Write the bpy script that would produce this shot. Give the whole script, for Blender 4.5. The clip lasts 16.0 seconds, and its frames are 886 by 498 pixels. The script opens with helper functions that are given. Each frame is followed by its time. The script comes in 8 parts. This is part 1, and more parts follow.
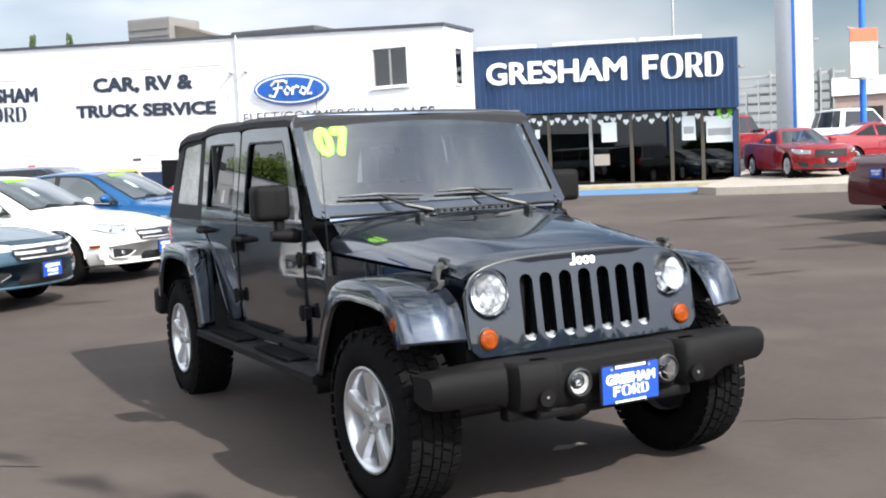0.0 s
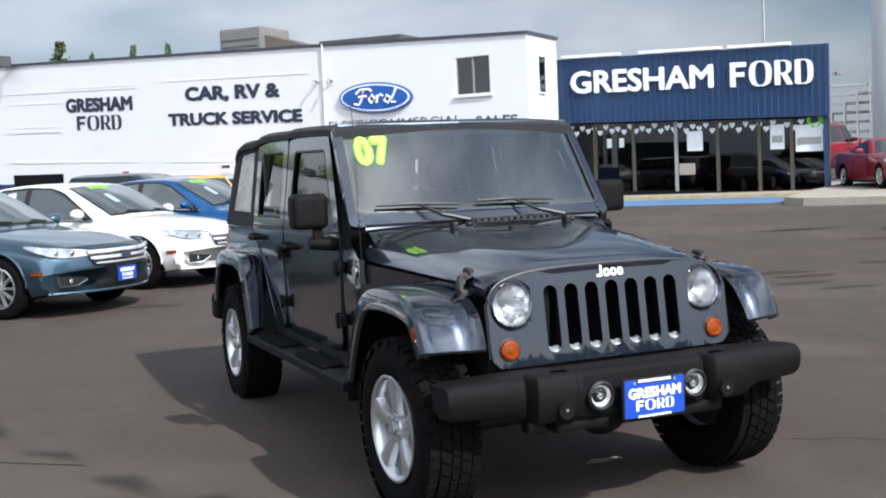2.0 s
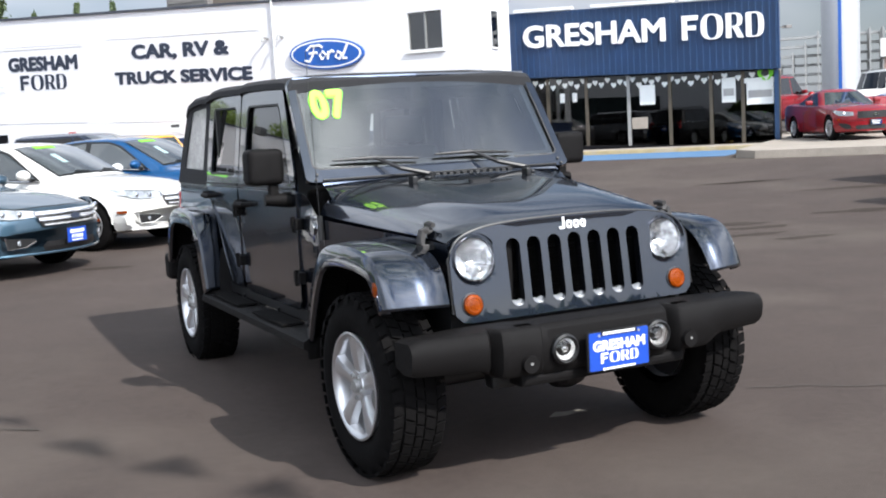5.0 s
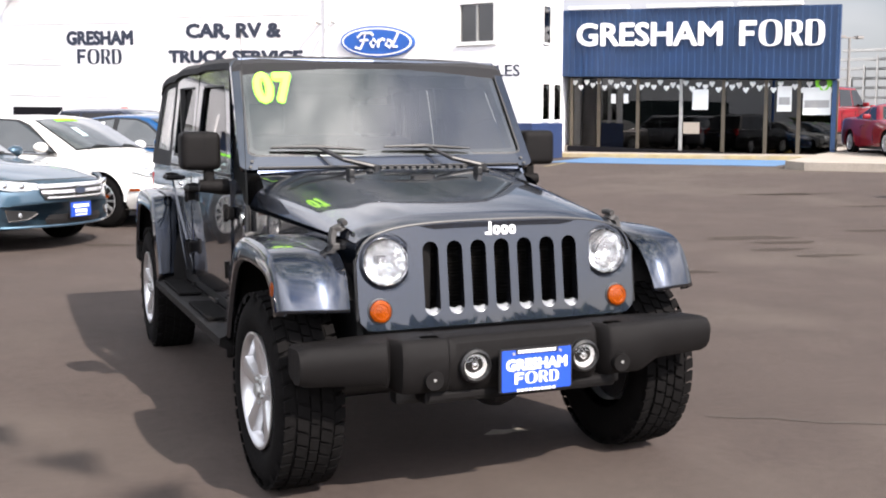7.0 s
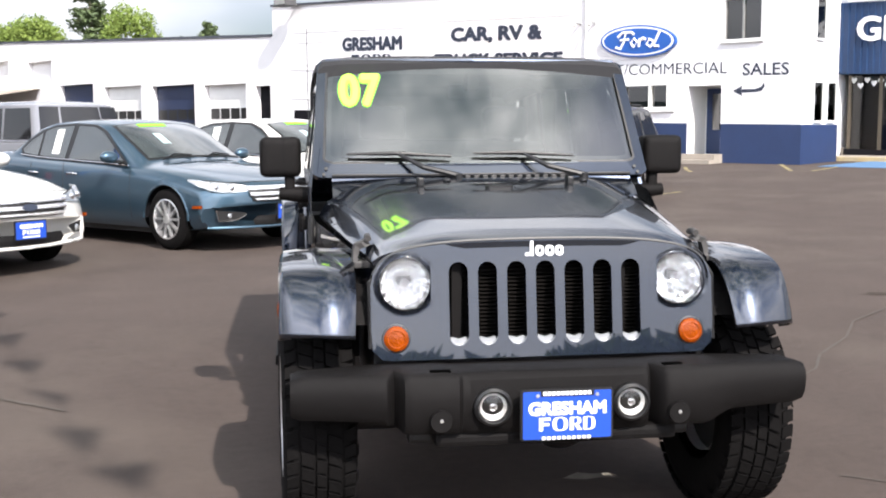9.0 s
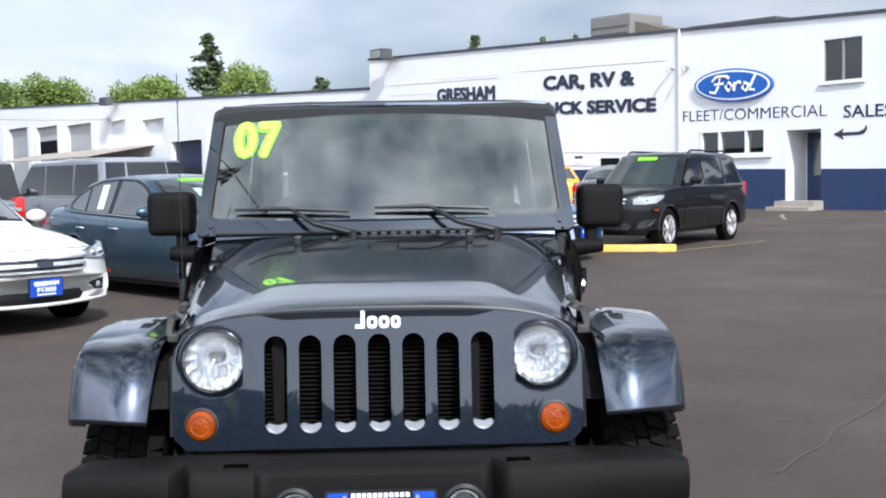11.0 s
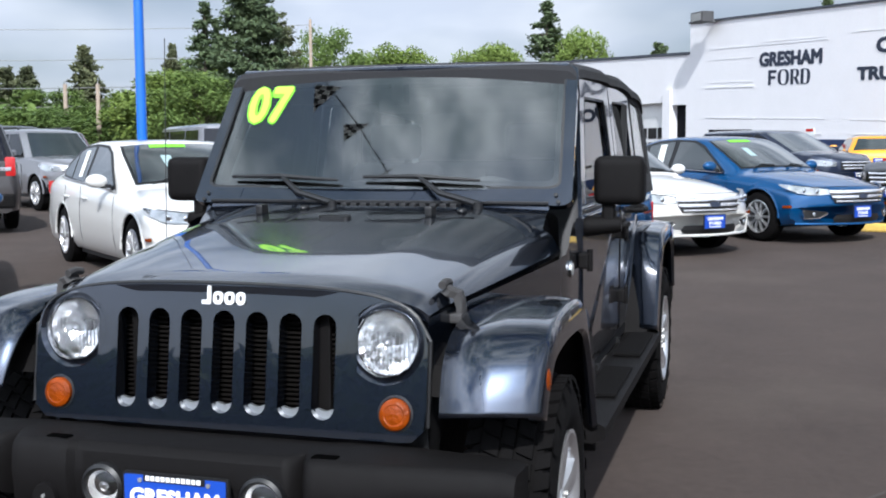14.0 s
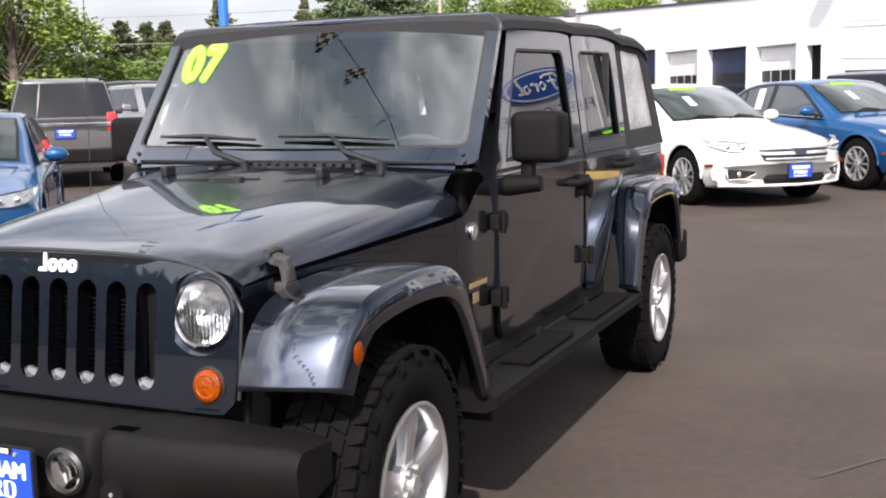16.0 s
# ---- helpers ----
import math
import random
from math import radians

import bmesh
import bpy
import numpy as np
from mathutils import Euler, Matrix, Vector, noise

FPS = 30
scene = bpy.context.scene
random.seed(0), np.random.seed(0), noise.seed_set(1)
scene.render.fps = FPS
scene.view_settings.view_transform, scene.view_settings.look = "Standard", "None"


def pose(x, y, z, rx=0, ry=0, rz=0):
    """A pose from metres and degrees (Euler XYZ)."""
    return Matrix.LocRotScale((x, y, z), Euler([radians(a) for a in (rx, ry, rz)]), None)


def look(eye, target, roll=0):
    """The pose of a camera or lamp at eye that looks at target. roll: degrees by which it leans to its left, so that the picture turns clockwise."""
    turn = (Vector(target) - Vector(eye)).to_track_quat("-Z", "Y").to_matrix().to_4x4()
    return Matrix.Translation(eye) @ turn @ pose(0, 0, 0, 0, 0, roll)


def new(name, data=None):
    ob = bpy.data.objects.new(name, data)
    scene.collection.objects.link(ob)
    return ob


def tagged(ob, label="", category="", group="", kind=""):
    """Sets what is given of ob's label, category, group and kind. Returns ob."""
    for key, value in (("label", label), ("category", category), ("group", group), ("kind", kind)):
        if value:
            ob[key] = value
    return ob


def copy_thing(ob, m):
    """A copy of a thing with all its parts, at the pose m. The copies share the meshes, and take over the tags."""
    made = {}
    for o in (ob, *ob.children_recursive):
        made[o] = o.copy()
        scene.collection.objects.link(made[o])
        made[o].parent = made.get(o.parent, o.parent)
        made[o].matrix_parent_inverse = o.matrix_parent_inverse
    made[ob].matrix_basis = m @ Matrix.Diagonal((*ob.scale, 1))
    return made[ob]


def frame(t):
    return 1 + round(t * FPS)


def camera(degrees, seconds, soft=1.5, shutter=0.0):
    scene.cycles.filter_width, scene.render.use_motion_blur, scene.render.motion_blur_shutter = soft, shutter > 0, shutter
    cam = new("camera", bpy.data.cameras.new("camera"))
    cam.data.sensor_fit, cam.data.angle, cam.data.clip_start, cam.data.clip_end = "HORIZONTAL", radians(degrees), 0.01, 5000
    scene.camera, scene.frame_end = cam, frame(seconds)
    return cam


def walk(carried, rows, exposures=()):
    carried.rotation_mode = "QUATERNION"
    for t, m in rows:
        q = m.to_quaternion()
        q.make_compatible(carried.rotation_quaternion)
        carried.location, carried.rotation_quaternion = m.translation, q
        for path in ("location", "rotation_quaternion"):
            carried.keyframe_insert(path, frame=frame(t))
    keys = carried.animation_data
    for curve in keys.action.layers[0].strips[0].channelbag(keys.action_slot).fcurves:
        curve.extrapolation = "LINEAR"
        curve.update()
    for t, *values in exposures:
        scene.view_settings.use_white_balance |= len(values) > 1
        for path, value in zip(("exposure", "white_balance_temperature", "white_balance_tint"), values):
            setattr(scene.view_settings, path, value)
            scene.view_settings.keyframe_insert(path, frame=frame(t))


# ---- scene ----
cam = camera(44.48, 16.0, soft=1.95)
PATH = [
    (0, (-2.849, -4.367, 1.535), (-1.906, -2.610, 1.377), -2.77),
    (0.5, (-2.767, -4.406, 1.541), (-1.929, -2.596, 1.387), -2.68),
    (1, (-2.650, -4.499, 1.532), (-1.887, -2.656, 1.400), -1.24),
    (1.5, (-2.596, -4.504, 1.540), (-1.813, -2.669, 1.408), -2.14),
    (2, (-2.590, -4.496, 1.531), (-1.796, -2.666, 1.395), -2.47),
    (2.5, (-2.589, -4.494, 1.541), (-1.785, -2.668, 1.406), -2.68),
    (3, (-2.585, -4.492, 1.529), (-1.781, -2.666, 1.392), -3.09),
    (3.5, (-2.579, -4.468, 1.526), (-1.764, -2.649, 1.351), -3.50),
    (4, (-2.583, -4.469, 1.525), (-1.753, -2.657, 1.348), -2.93),
    (4.5, (-2.570, -4.439, 1.516), (-1.731, -2.634, 1.317), -3.05),
    (5, (-2.584, -4.406, 1.510), (-1.719, -2.616, 1.292), -3.12),
    (7.3, (-1.749, -4.275, 1.490), (-1.018, -2.428, 1.254), 0.98),
    (7.5, (-1.653, -4.228, 1.497), (-0.963, -2.368, 1.243), 1.25),
    (8, (-1.431, -4.172, 1.489), (-0.902, -2.260, 1.234), -1.58),
    (8.2, (-1.317, -4.183, 1.503), (-0.848, -2.251, 1.283), -1.36),
    (10.3, (-0.215, -3.814, 1.484), (-0.091, -1.832, 1.245), -0.73),
    (10.5, (-0.123, -3.779, 1.477), (0.016, -1.794, 1.275), -0.75),
    (11, (0.118, -3.622, 1.496), (0.170, -1.627, 1.367), -1.08),
    (11.5, (0.344, -3.527, 1.486), (0.320, -1.534, 1.320), -2.24),
    (12, (0.627, -3.524, 1.486), (0.401, -1.542, 1.332), -1.01),
    (12.5, (0.816, -3.458, 1.474), (0.521, -1.488, 1.299), -2.09),
    (13, (1.001, -3.283, 1.480), (0.601, -1.330, 1.327), 0.60),
    (13.5, (1.187, -3.175, 1.488), (0.753, -1.232, 1.304), -2.00),
    (14, (1.475, -3.132, 1.487), (0.907, -1.223, 1.305), -0.28),
    (14.5, (1.664, -2.996, 1.477), (1.088, -1.091, 1.273), -0.79),
    (15, (1.813, -2.785, 1.483), (1.151, -0.914, 1.231), 0.57),
    (15.5, (2.010, -2.723, 1.496), (1.259, -0.889, 1.227), -1.72),
    (16, (2.240, -2.702, 1.514), (1.431, -0.894, 1.239), -1.24),
]
walk(cam, [(t, look(eye, target, roll)) for t, eye, target, roll in PATH], [(0, 0.81, 6250, 9), (0.6, 0.58, 6150, 9), (2.0, 0.29, 5950, 9), (3.5, 0.27, 5950, 9), (5.2, 0.55, 6150, 11), (7.5, 0.88, 6650, 16), (8.2, 0.88, 6650, 16), (10.3, 0.53, 5950, 9), (12.0, 0.22, 5800, 10), (14.3, 0.15, 5800, 10), (15.2, 0.35, 5850, 9), (15.6, 0.48, 6200, 13), (16, 0.63, 6600, 16)])

# ---- sky and sun ----
SUN = Vector((0.34, -1.08, 1.0)).normalized()  # towards the sun
world = bpy.data.worlds.new("sky")
scene.world = world
world.use_nodes = True
wn, wl = world.node_tree.nodes, world.node_tree.links
wn.clear()
w_out, w_bg = wn.new("ShaderNodeOutputWorld"), wn.new("ShaderNodeBackground")
w_sky = wn.new("ShaderNodeTexSky")
w_sky.sky_type, w_sky.sun_disc = "NISHITA", False
w_sky.sun_elevation = math.asin(SUN.z)
w_sky.sun_rotation = math.atan2(SUN.x, SUN.y)
w_sky.air_density, w_sky.dust_density = 1.0, 1.6
w_co, w_map = wn.new("ShaderNodeTexCoord"), wn.new("ShaderNodeMapping")
w_map.inputs["Scale"].default_value = (1.0, 1.0, 2.6)
w_noise, w_ramp, w_mix = wn.new("ShaderNodeTexNoise"), wn.new("ShaderNodeValToRGB"), wn.new("ShaderNodeMixRGB")
w_noise.inputs["Scale"].default_value, w_noise.inputs["Detail"].default_value, w_noise.inputs["Roughness"].default_value = 2.1, 4.0, 0.46
w_ramp.color_ramp.elements[0].position, w_ramp.color_ramp.elements[1].position = 0.32, 0.56
w_shade, w_cloud = wn.new("ShaderNodeTexNoise"), wn.new("ShaderNodeMixRGB")
w_shade.inputs["Scale"].default_value, w_shade.inputs["Detail"].default_value = 5.0, 4.5
w_cloud.inputs[1].default_value, w_cloud.inputs[2].default_value = (8.9, 9.4, 10.3, 1), (10.6, 10.9, 11.3, 1)
w_contrast = wn.new("ShaderNodeValToRGB")
w_contrast.color_ramp.elements[0].position, w_contrast.color_ramp.elements[1].position = 0.42, 0.60
wl.new(w_co.outputs["Generated"], w_map.inputs["Vector"])
wl.new(w_map.outputs["Vector"], w_noise.inputs["Vector"])
wl.new(w_map.outputs["Vector"], w_shade.inputs["Vector"])
wl.new(w_noise.outputs["Fac"], w_ramp.inputs["Fac"])
wl.new(w_shade.outputs["Fac"], w_contrast.inputs["Fac"])
w_high, w_sep, w_up, w_both = wn.new("ShaderNodeMixRGB"), wn.new("ShaderNodeSeparateXYZ"), wn.new("ShaderNodeMapRange"), wn.new("ShaderNodeMixRGB")
w_high.inputs[1].default_value, w_high.inputs[2].default_value = (2.3, 2.85, 3.05, 1), (9.6, 10.0, 9.8, 1)
w_up.interpolation_type = "SMOOTHSTEP"
w_up.inputs["From Min"].default_value, w_up.inputs["From Max"].default_value = 0.55, 0.80
wl.new(w_co.outputs["Generated"], w_sep.inputs[0])
wl.new(w_sep.outputs["Z"], w_up.inputs["Value"])
wl.new(w_contrast.outputs["Color"], w_cloud.inputs[0])
wl.new(w_contrast.outputs["Color"], w_high.inputs[0])
wl.new(w_up.outputs[0], w_both.inputs[0])
w_rise, w_tall = wn.new("ShaderNodeMapRange"), wn.new("ShaderNodeMixRGB")  # clouds are whiter above the haze
w_rise.inputs["From Min"].default_value, w_rise.inputs["From Max"].default_value = 0.2, 0.55
w_rise.inputs["To Min"].default_value, w_rise.inputs["To Max"].default_value = 1.0, 1.9
w_tall.blend_type, w_tall.inputs[0].default_value = "MULTIPLY", 1.0
wl.new(w_sep.outputs["Z"], w_rise.inputs["Value"])
wl.new(w_cloud.outputs["Color"], w_tall.inputs[1])
wl.new(w_rise.outputs[0], w_tall.inputs[2])
wl.new(w_tall.outputs["Color"], w_both.inputs[1])
wl.new(w_high.outputs["Color"], w_both.inputs[2])
wl.new(w_ramp.outputs["Color"], w_mix.inputs[0])
wl.new(w_sky.outputs["Color"], w_mix.inputs[1])
w_dot, w_near, w_gain = wn.new("ShaderNodeVectorMath"), wn.new("ShaderNodeMapRange"), wn.new("ShaderNodeMixRGB")
w_dot.operation = "DOT_PRODUCT"
w_dot.inputs[1].default_value = SUN
w_near.inputs["From Min"].default_value, w_near.inputs["From Max"].default_value = 0.2, 1.0
w_near.inputs["To Min"].default_value, w_near.inputs["To Max"].default_value = 0.9, 2.9
w_side = wn.new("ShaderNodeMapRange")  # the eastern sky is the greyer one
w_side.inputs["From Min"].default_value, w_side.inputs["From Max"].default_value = -0.3, 0.75
w_side.inputs["To Min"].default_value, w_side.inputs["To Max"].default_value = 1.3, 0.72
wl.new(w_sep.outputs["X"], w_side.inputs["Value"])
w_tone = wn.new("ShaderNodeMixRGB")
w_tone.blend_type, w_tone.inputs[0].default_value = "MULTIPLY", 1.0
wl.new(w_both.outputs["Color"], w_tone.inputs[1])
wl.new(w_side.outputs[0], w_tone.inputs[2])
w_gain.blend_type, w_gain.inputs[0].default_value = "MULTIPLY", 1.0
wl.new(w_co.outputs["Generated"], w_dot.inputs[0])
wl.new(w_dot.outputs["Value"], w_near.inputs["Value"])
wl.new(w_tone.outputs["Color"], w_mix.inputs[2])
wl.new(w_mix.outputs["Color"], w_gain.inputs[1])
wl.new(w_near.outputs[0], w_gain.inputs[2])
wl.new(w_gain.outputs["Color"], w_bg.inputs["Color"])
wl.new(w_bg.outputs["Background"], w_out.inputs["Surface"])
w_bg.inputs["Strength"].default_value = 0.064

sun = new("sun", bpy.data.lights.new("sun", "SUN"))
sun.data.energy, sun.data.angle, sun.data.color = 5.0, radians(0.9), (1.0, 0.95, 0.87)
sun.matrix_world = look(SUN * 60, (0, 0, 0))

# ---- materials ----
def material(name, color, rough=0.6, metal=0.0, vary=0.12, scale=6.0, bump=0.0, bump_scale=60.0, coat=0.0, stain=None, stain_scale=0.6, stain_amount=0.5, emit=0.0, spec=0.5, per_object=0.0, coat_ior=1.5):
    """A principled surface with variation at two scales, an optional stain colour and fine relief."""
    m = bpy.data.materials.new(name)
    m.use_nodes = True
    n, l = m.node_tree.nodes, m.node_tree.links
    p = n["Principled BSDF"]
    p.inputs["Roughness"].default_value, p.inputs["Metallic"].default_value = rough, metal
    p.inputs["Coat Weight"].default_value, p.inputs["Coat Roughness"].default_value, p.inputs["Coat IOR"].default_value = coat, 0.02, coat_ior
    p.inputs["Specular IOR Level"].default_value = spec
    co = n.new("ShaderNodeTexCoord")
    big, fine = n.new("ShaderNodeTexNoise"), n.new("ShaderNodeTexNoise")
    big.inputs["Scale"].default_value, big.inputs["Detail"].default_value = scale, 5.0
    fine.inputs["Scale"].default_value, fine.inputs["Detail"].default_value = scale * 14, 4.0
    add = n.new("ShaderNodeMath")
    add.operation = "ADD"
    rng = n.new("ShaderNodeMapRange")
    rng.inputs["From Min"].default_value, rng.inputs["From Max"].default_value = 0.6, 1.4
    rng.inputs["To Min"].default_value, rng.inputs["To Max"].default_value = 1 - vary, 1 + vary
    l.new(co.outputs["Object"], big.inputs["Vector"])
    l.new(co.outputs["Object"], fine.inputs["Vector"])
    l.new(big.outputs["Fac"], add.inputs[0])
    l.new(fine.outputs["Fac"], add.inputs[1])
    l.new(add.outputs[0], rng.inputs["Value"])
    mul = n.new("ShaderNodeMixRGB")
    mul.blend_type, mul.inputs[0].default_value, mul.inputs[1].default_value = "MULTIPLY", 1.0, (*color, 1)
    l.new(rng.outputs[0], mul.inputs[2])
    last = mul.outputs[0]
    if per_object:
        info, r2, m2 = n.new("ShaderNodeObjectInfo"), n.new("ShaderNodeMapRange"), n.new("ShaderNodeMixRGB")
        r2.inputs["To Min"].default_value, r2.inputs["To Max"].default_value = 1 - per_object, 1 + per_object
        m2.blend_type, m2.inputs[0].default_value = "MULTIPLY", 1.0
        l.new(info.outputs["Random"], r2.inputs["Value"])
        l.new(last, m2.inputs[1])
        l.new(r2.outputs[0], m2.inputs[2])
        last = m2.outputs[0]
    if stain:
        sn, sr, sm = n.new("ShaderNodeTexNoise"), n.new("ShaderNodeMapRange"), n.new("ShaderNodeMixRGB")
        sn.inputs["Scale"].default_value, sn.inputs["Detail"].default_value, sn.inputs["Roughness"].default_value = stain_scale, 6.0, 0.6
        sr.inputs["From Min"].default_value, sr.inputs["From Max"].default_value = 0.5, 0.72
        sr.inputs["To Max"].default_value = stain_amount
        l.new(co.outputs["Object"], sn.inputs["Vector"])
        l.new(sn.outputs["Fac"], sr.inputs["Value"])
        l.new(sr.outputs[0], sm.inputs[0])
        l.new(last, sm.inputs[1])
        sm.inputs[2].default_value = (*stain, 1)
        last = sm.outputs[0]
    l.new(last, p.inputs["Base Color"])
    if emit:
        l.new(last, p.inputs["Emission Color"])
        p.inputs["Emission Strength"].default_value = emit
    if bump:
        bn, bp = n.new("ShaderNodeTexNoise"), n.new("ShaderNodeBump")
        bn.inputs["Scale"].default_value, bn.inputs["Detail"].default_value = bump_scale, 6.0
        bp.inputs["Strength"].default_value, bp.inputs["Distance"].default_value = bump, 0.01
        l.new(co.outputs["Object"], bn.inputs["Vector"])
        l.new(bn.outputs["Fac"], bp.inputs["Height"])
        l.new(bp.outputs["Normal"], p.inputs["Normal"])
    return m


def paint(name, color, metal=0.0, rough=0.35):
    return material(name, color, rough, metal, vary=0.04, scale=40, coat=1.0, spec=0.15)


def glass(name, tint=(0.75, 0.82, 0.8), clear=0.5, rough=0.0, ior=1.6):
    """Thin tinted pane: part clear, part mirror-like by its gloss."""
    m = bpy.data.materials.new(name)
    m.use_nodes = True
    n, l = m.node_tree.nodes, m.node_tree.links
    n.clear()
    out, mix = n.new("ShaderNodeOutputMaterial"), n.new("ShaderNodeMixShader")
    tr, gl, fr = n.new("ShaderNodeBsdfTransparent"), n.new("ShaderNodeBsdfGlossy"), n.new("ShaderNodeFresnel")
    tr.inputs["Color"].default_value = (tint[0] * clear, tint[1] * clear, tint[2] * clear, 1)
    gl.inputs["Roughness"].default_value = rough
    fr.inputs["IOR"].default_value = ior
    l.new(fr.outputs[0], mix.inputs[0])
    l.new(tr.outputs[0], mix.inputs[1])
    l.new(gl.outputs[0], mix.inputs[2])
    l.new(mix.outputs[0], out.inputs["Surface"])
    return m


ASPHALT = material("asphalt", (0.055, 0.0415, 0.0355), 0.9, vary=0.22, scale=1.3, bump=0.55, bump_scale=140, stain=(0.084, 0.069, 0.057), stain_scale=0.32, stain_amount=0.75, spec=0.3)
WHITE_WALL = material("white_wall_paint", (0.70, 0.69, 0.70), 0.7, vary=0.035, scale=1.2, bump=0.15, bump_scale=25, stain=(0.70, 0.70, 0.71), stain_scale=0.5, stain_amount=0.35)
NAVY_WALL = material("navy_wall_paint", (0.012, 0.028, 0.085), 0.6, vary=0.12, scale=2, bump=0.1)
BLUE_METAL = material("blue_ribbed_metal", (0.010, 0.037, 0.100), 0.45, vary=0.10, scale=1.5, stain=(0.02, 0.07, 0.2), stain_amount=0.3)
LETTER_NAVY = material("navy_letter", (0.018, 0.025, 0.045), 0.55, vary=0.1)
LETTER_WHITE = material("white_letter", (0.82, 0.82, 0.82), 0.5, vary=0.03)
OVAL_BLUE = material("oval_blue", (0.015, 0.09, 0.36), 0.35, vary=0.08)
ROOF_EDGE = material("dark_roof_edge", (0.045, 0.05, 0.065), 0.7)
METAL_GREY = material("grey_metal", (0.36, 0.36, 0.35), 0.5, 0.6, vary=0.15)
HVAC_GREY = material("unit_grey", (0.17, 0.16, 0.15), 0.65, vary=0.15, scale=2)
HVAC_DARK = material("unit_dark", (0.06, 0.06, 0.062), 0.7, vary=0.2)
# near-black; also holds the shade inside openings and under the showroom fascia
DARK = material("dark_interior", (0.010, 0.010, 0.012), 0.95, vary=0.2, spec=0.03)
DOOR_GREY = material("roller_door_grey", (0.34, 0.34, 0.34), 0.6, vary=0.08, scale=2)
DOOR_WHITE = material("roller_door_white", (0.62, 0.62, 0.61), 0.6, vary=0.06, scale=2)
DOOR_NAVY = material("roller_door_navy", (0.012, 0.022, 0.06), 0.5, vary=0.1)
CONCRETE = material("concrete", (0.29, 0.255, 0.215), 0.85, vary=0.2, scale=2, bump=0.3, stain=(0.22, 0.2, 0.17), stain_amount=0.5)
KERB_YELLOW = material("worn_yellow_paint", (0.62, 0.42, 0.09), 0.75, vary=0.2, scale=5, stain=(0.35, 0.3, 0.22), stain_scale=3)
KERB_WORN = material("faded_kerb_paint", (0.40, 0.32, 0.17), 0.8, vary=0.25, scale=4, stain=(0.36, 0.33, 0.28), stain_scale=1.5, stain_amount=0.9)
LINE_YELLOW = material("faded_yellow_line", (0.22, 0.18, 0.08), 0.85, vary=0.35, scale=6, stain=(0.075, 0.068, 0.06), stain_scale=5, stain_amount=0.95)
PAVE_BLUE = material("blue_pavement_paint", (0.065, 0.145, 0.265), 0.85, vary=0.2, scale=1.5, stain=(0.10, 0.15, 0.21), stain_amount=0.5)
WINDOW_GLASS = glass("window_glass", (0.5, 0.56, 0.58), 0.4, ior=2.2)
SHOP_GLASS = glass("shop_glass", (0.4, 0.45, 0.45), 0.45)
FRAME_WHITE = material("white_frame", (0.7, 0.7, 0.68), 0.5, vary=0.05)
FRAME_BRONZE = material("bronze_frame", (0.10, 0.085, 0.065), 0.45, 0.5)
PAPER_WHITE = material("paper_white", (0.72, 0.74, 0.72), 0.7, vary=0.05)
LIME = material("lime_fluorescent", (0.20, 0.68, 0.02), 0.5, vary=0.06)
LIME_PALE = material("pale_lime", (0.46, 0.88, 0.06), 0.5, vary=0.04)
RUBBER = material("tyre_rubber", (0.0050, 0.0046, 0.0046), 0.9, vary=0.3, scale=20, bump=0.25, spec=0.08)
BLACK_PLASTIC = material("black_textured_plastic", (0.0054, 0.0048, 0.0048), 0.6, vary=0.2, scale=30, bump=0.3, bump_scale=500, spec=0.12)
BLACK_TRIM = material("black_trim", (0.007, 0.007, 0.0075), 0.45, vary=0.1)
CHROME = material("chrome", (0.75, 0.75, 0.76), 0.12, 1.0, vary=0.03)
ALLOY = material("silver_alloy", (0.62, 0.62, 0.63), 0.32, 0.85, vary=0.05, scale=20)
AMBER = material("amber_lens", (0.20, 0.034, 0.0005), 0.16, vary=0.5, scale=30, bump=0.6, bump_scale=90, spec=0.08, coat=0.25)
RED_LENS = material("red_lens", (0.45, 0.015, 0.015), 0.2, vary=0.1, scale=40, coat=0.6)
REFLECTOR = material("lamp_reflector", (0.86, 0.87, 0.88), 0.14, 0.9, vary=0.06, scale=30)
LAMP_MIRROR = material("faceted_lamp_mirror", (0.92, 0.93, 0.94), 0.2, 1.0, vary=0.06, scale=30)
LAMP_GLASS = glass("lamp_glass", (1, 1, 1), 0.97)
PLATE_BLUE = material("plate_blue", (0.01, 0.055, 0.36), 0.4, vary=0.06)
CANVAS = material("black_canvas", (0.016, 0.016, 0.018), 0.9, vary=0.15, scale=8, bump=0.4, bump_scale=700)
VINYL = material("hazy_vinyl", (0.30, 0.30, 0.29), 0.22, vary=0.5, scale=4.0, coat=0.4, stain=(0.10, 0.10, 0.10), stain_scale=3.0, stain_amount=0.7)


# ---- mesh helpers ----
def part(name, bm, mat, parent=None, label="", smooth=False):
    """Links a bmesh as one mesh object under a thing or a part."""
    me = bpy.data.meshes.new(name)
    bmesh.ops.recalc_face_normals(bm, faces=bm.faces)
    if smooth:
        for f in bm.faces:
            f.smooth = True
    bm.to_mesh(me)
    bm.free()
    me.materials.append(mat)
    if smooth:
        me.set_sharp_from_angle(angle=radians(38))
    ob = new(name, me)
    if parent:
        ob.parent = parent
    if label:
        ob["label"] = label
    return ob


def thing(name, m=None, label="", category="", group="", kind=""):
    ob = new(name)
    ob.empty_display_size = 0.2
    if m:
        ob.matrix_world = m
    return tagged(ob, label, category, group, kind)


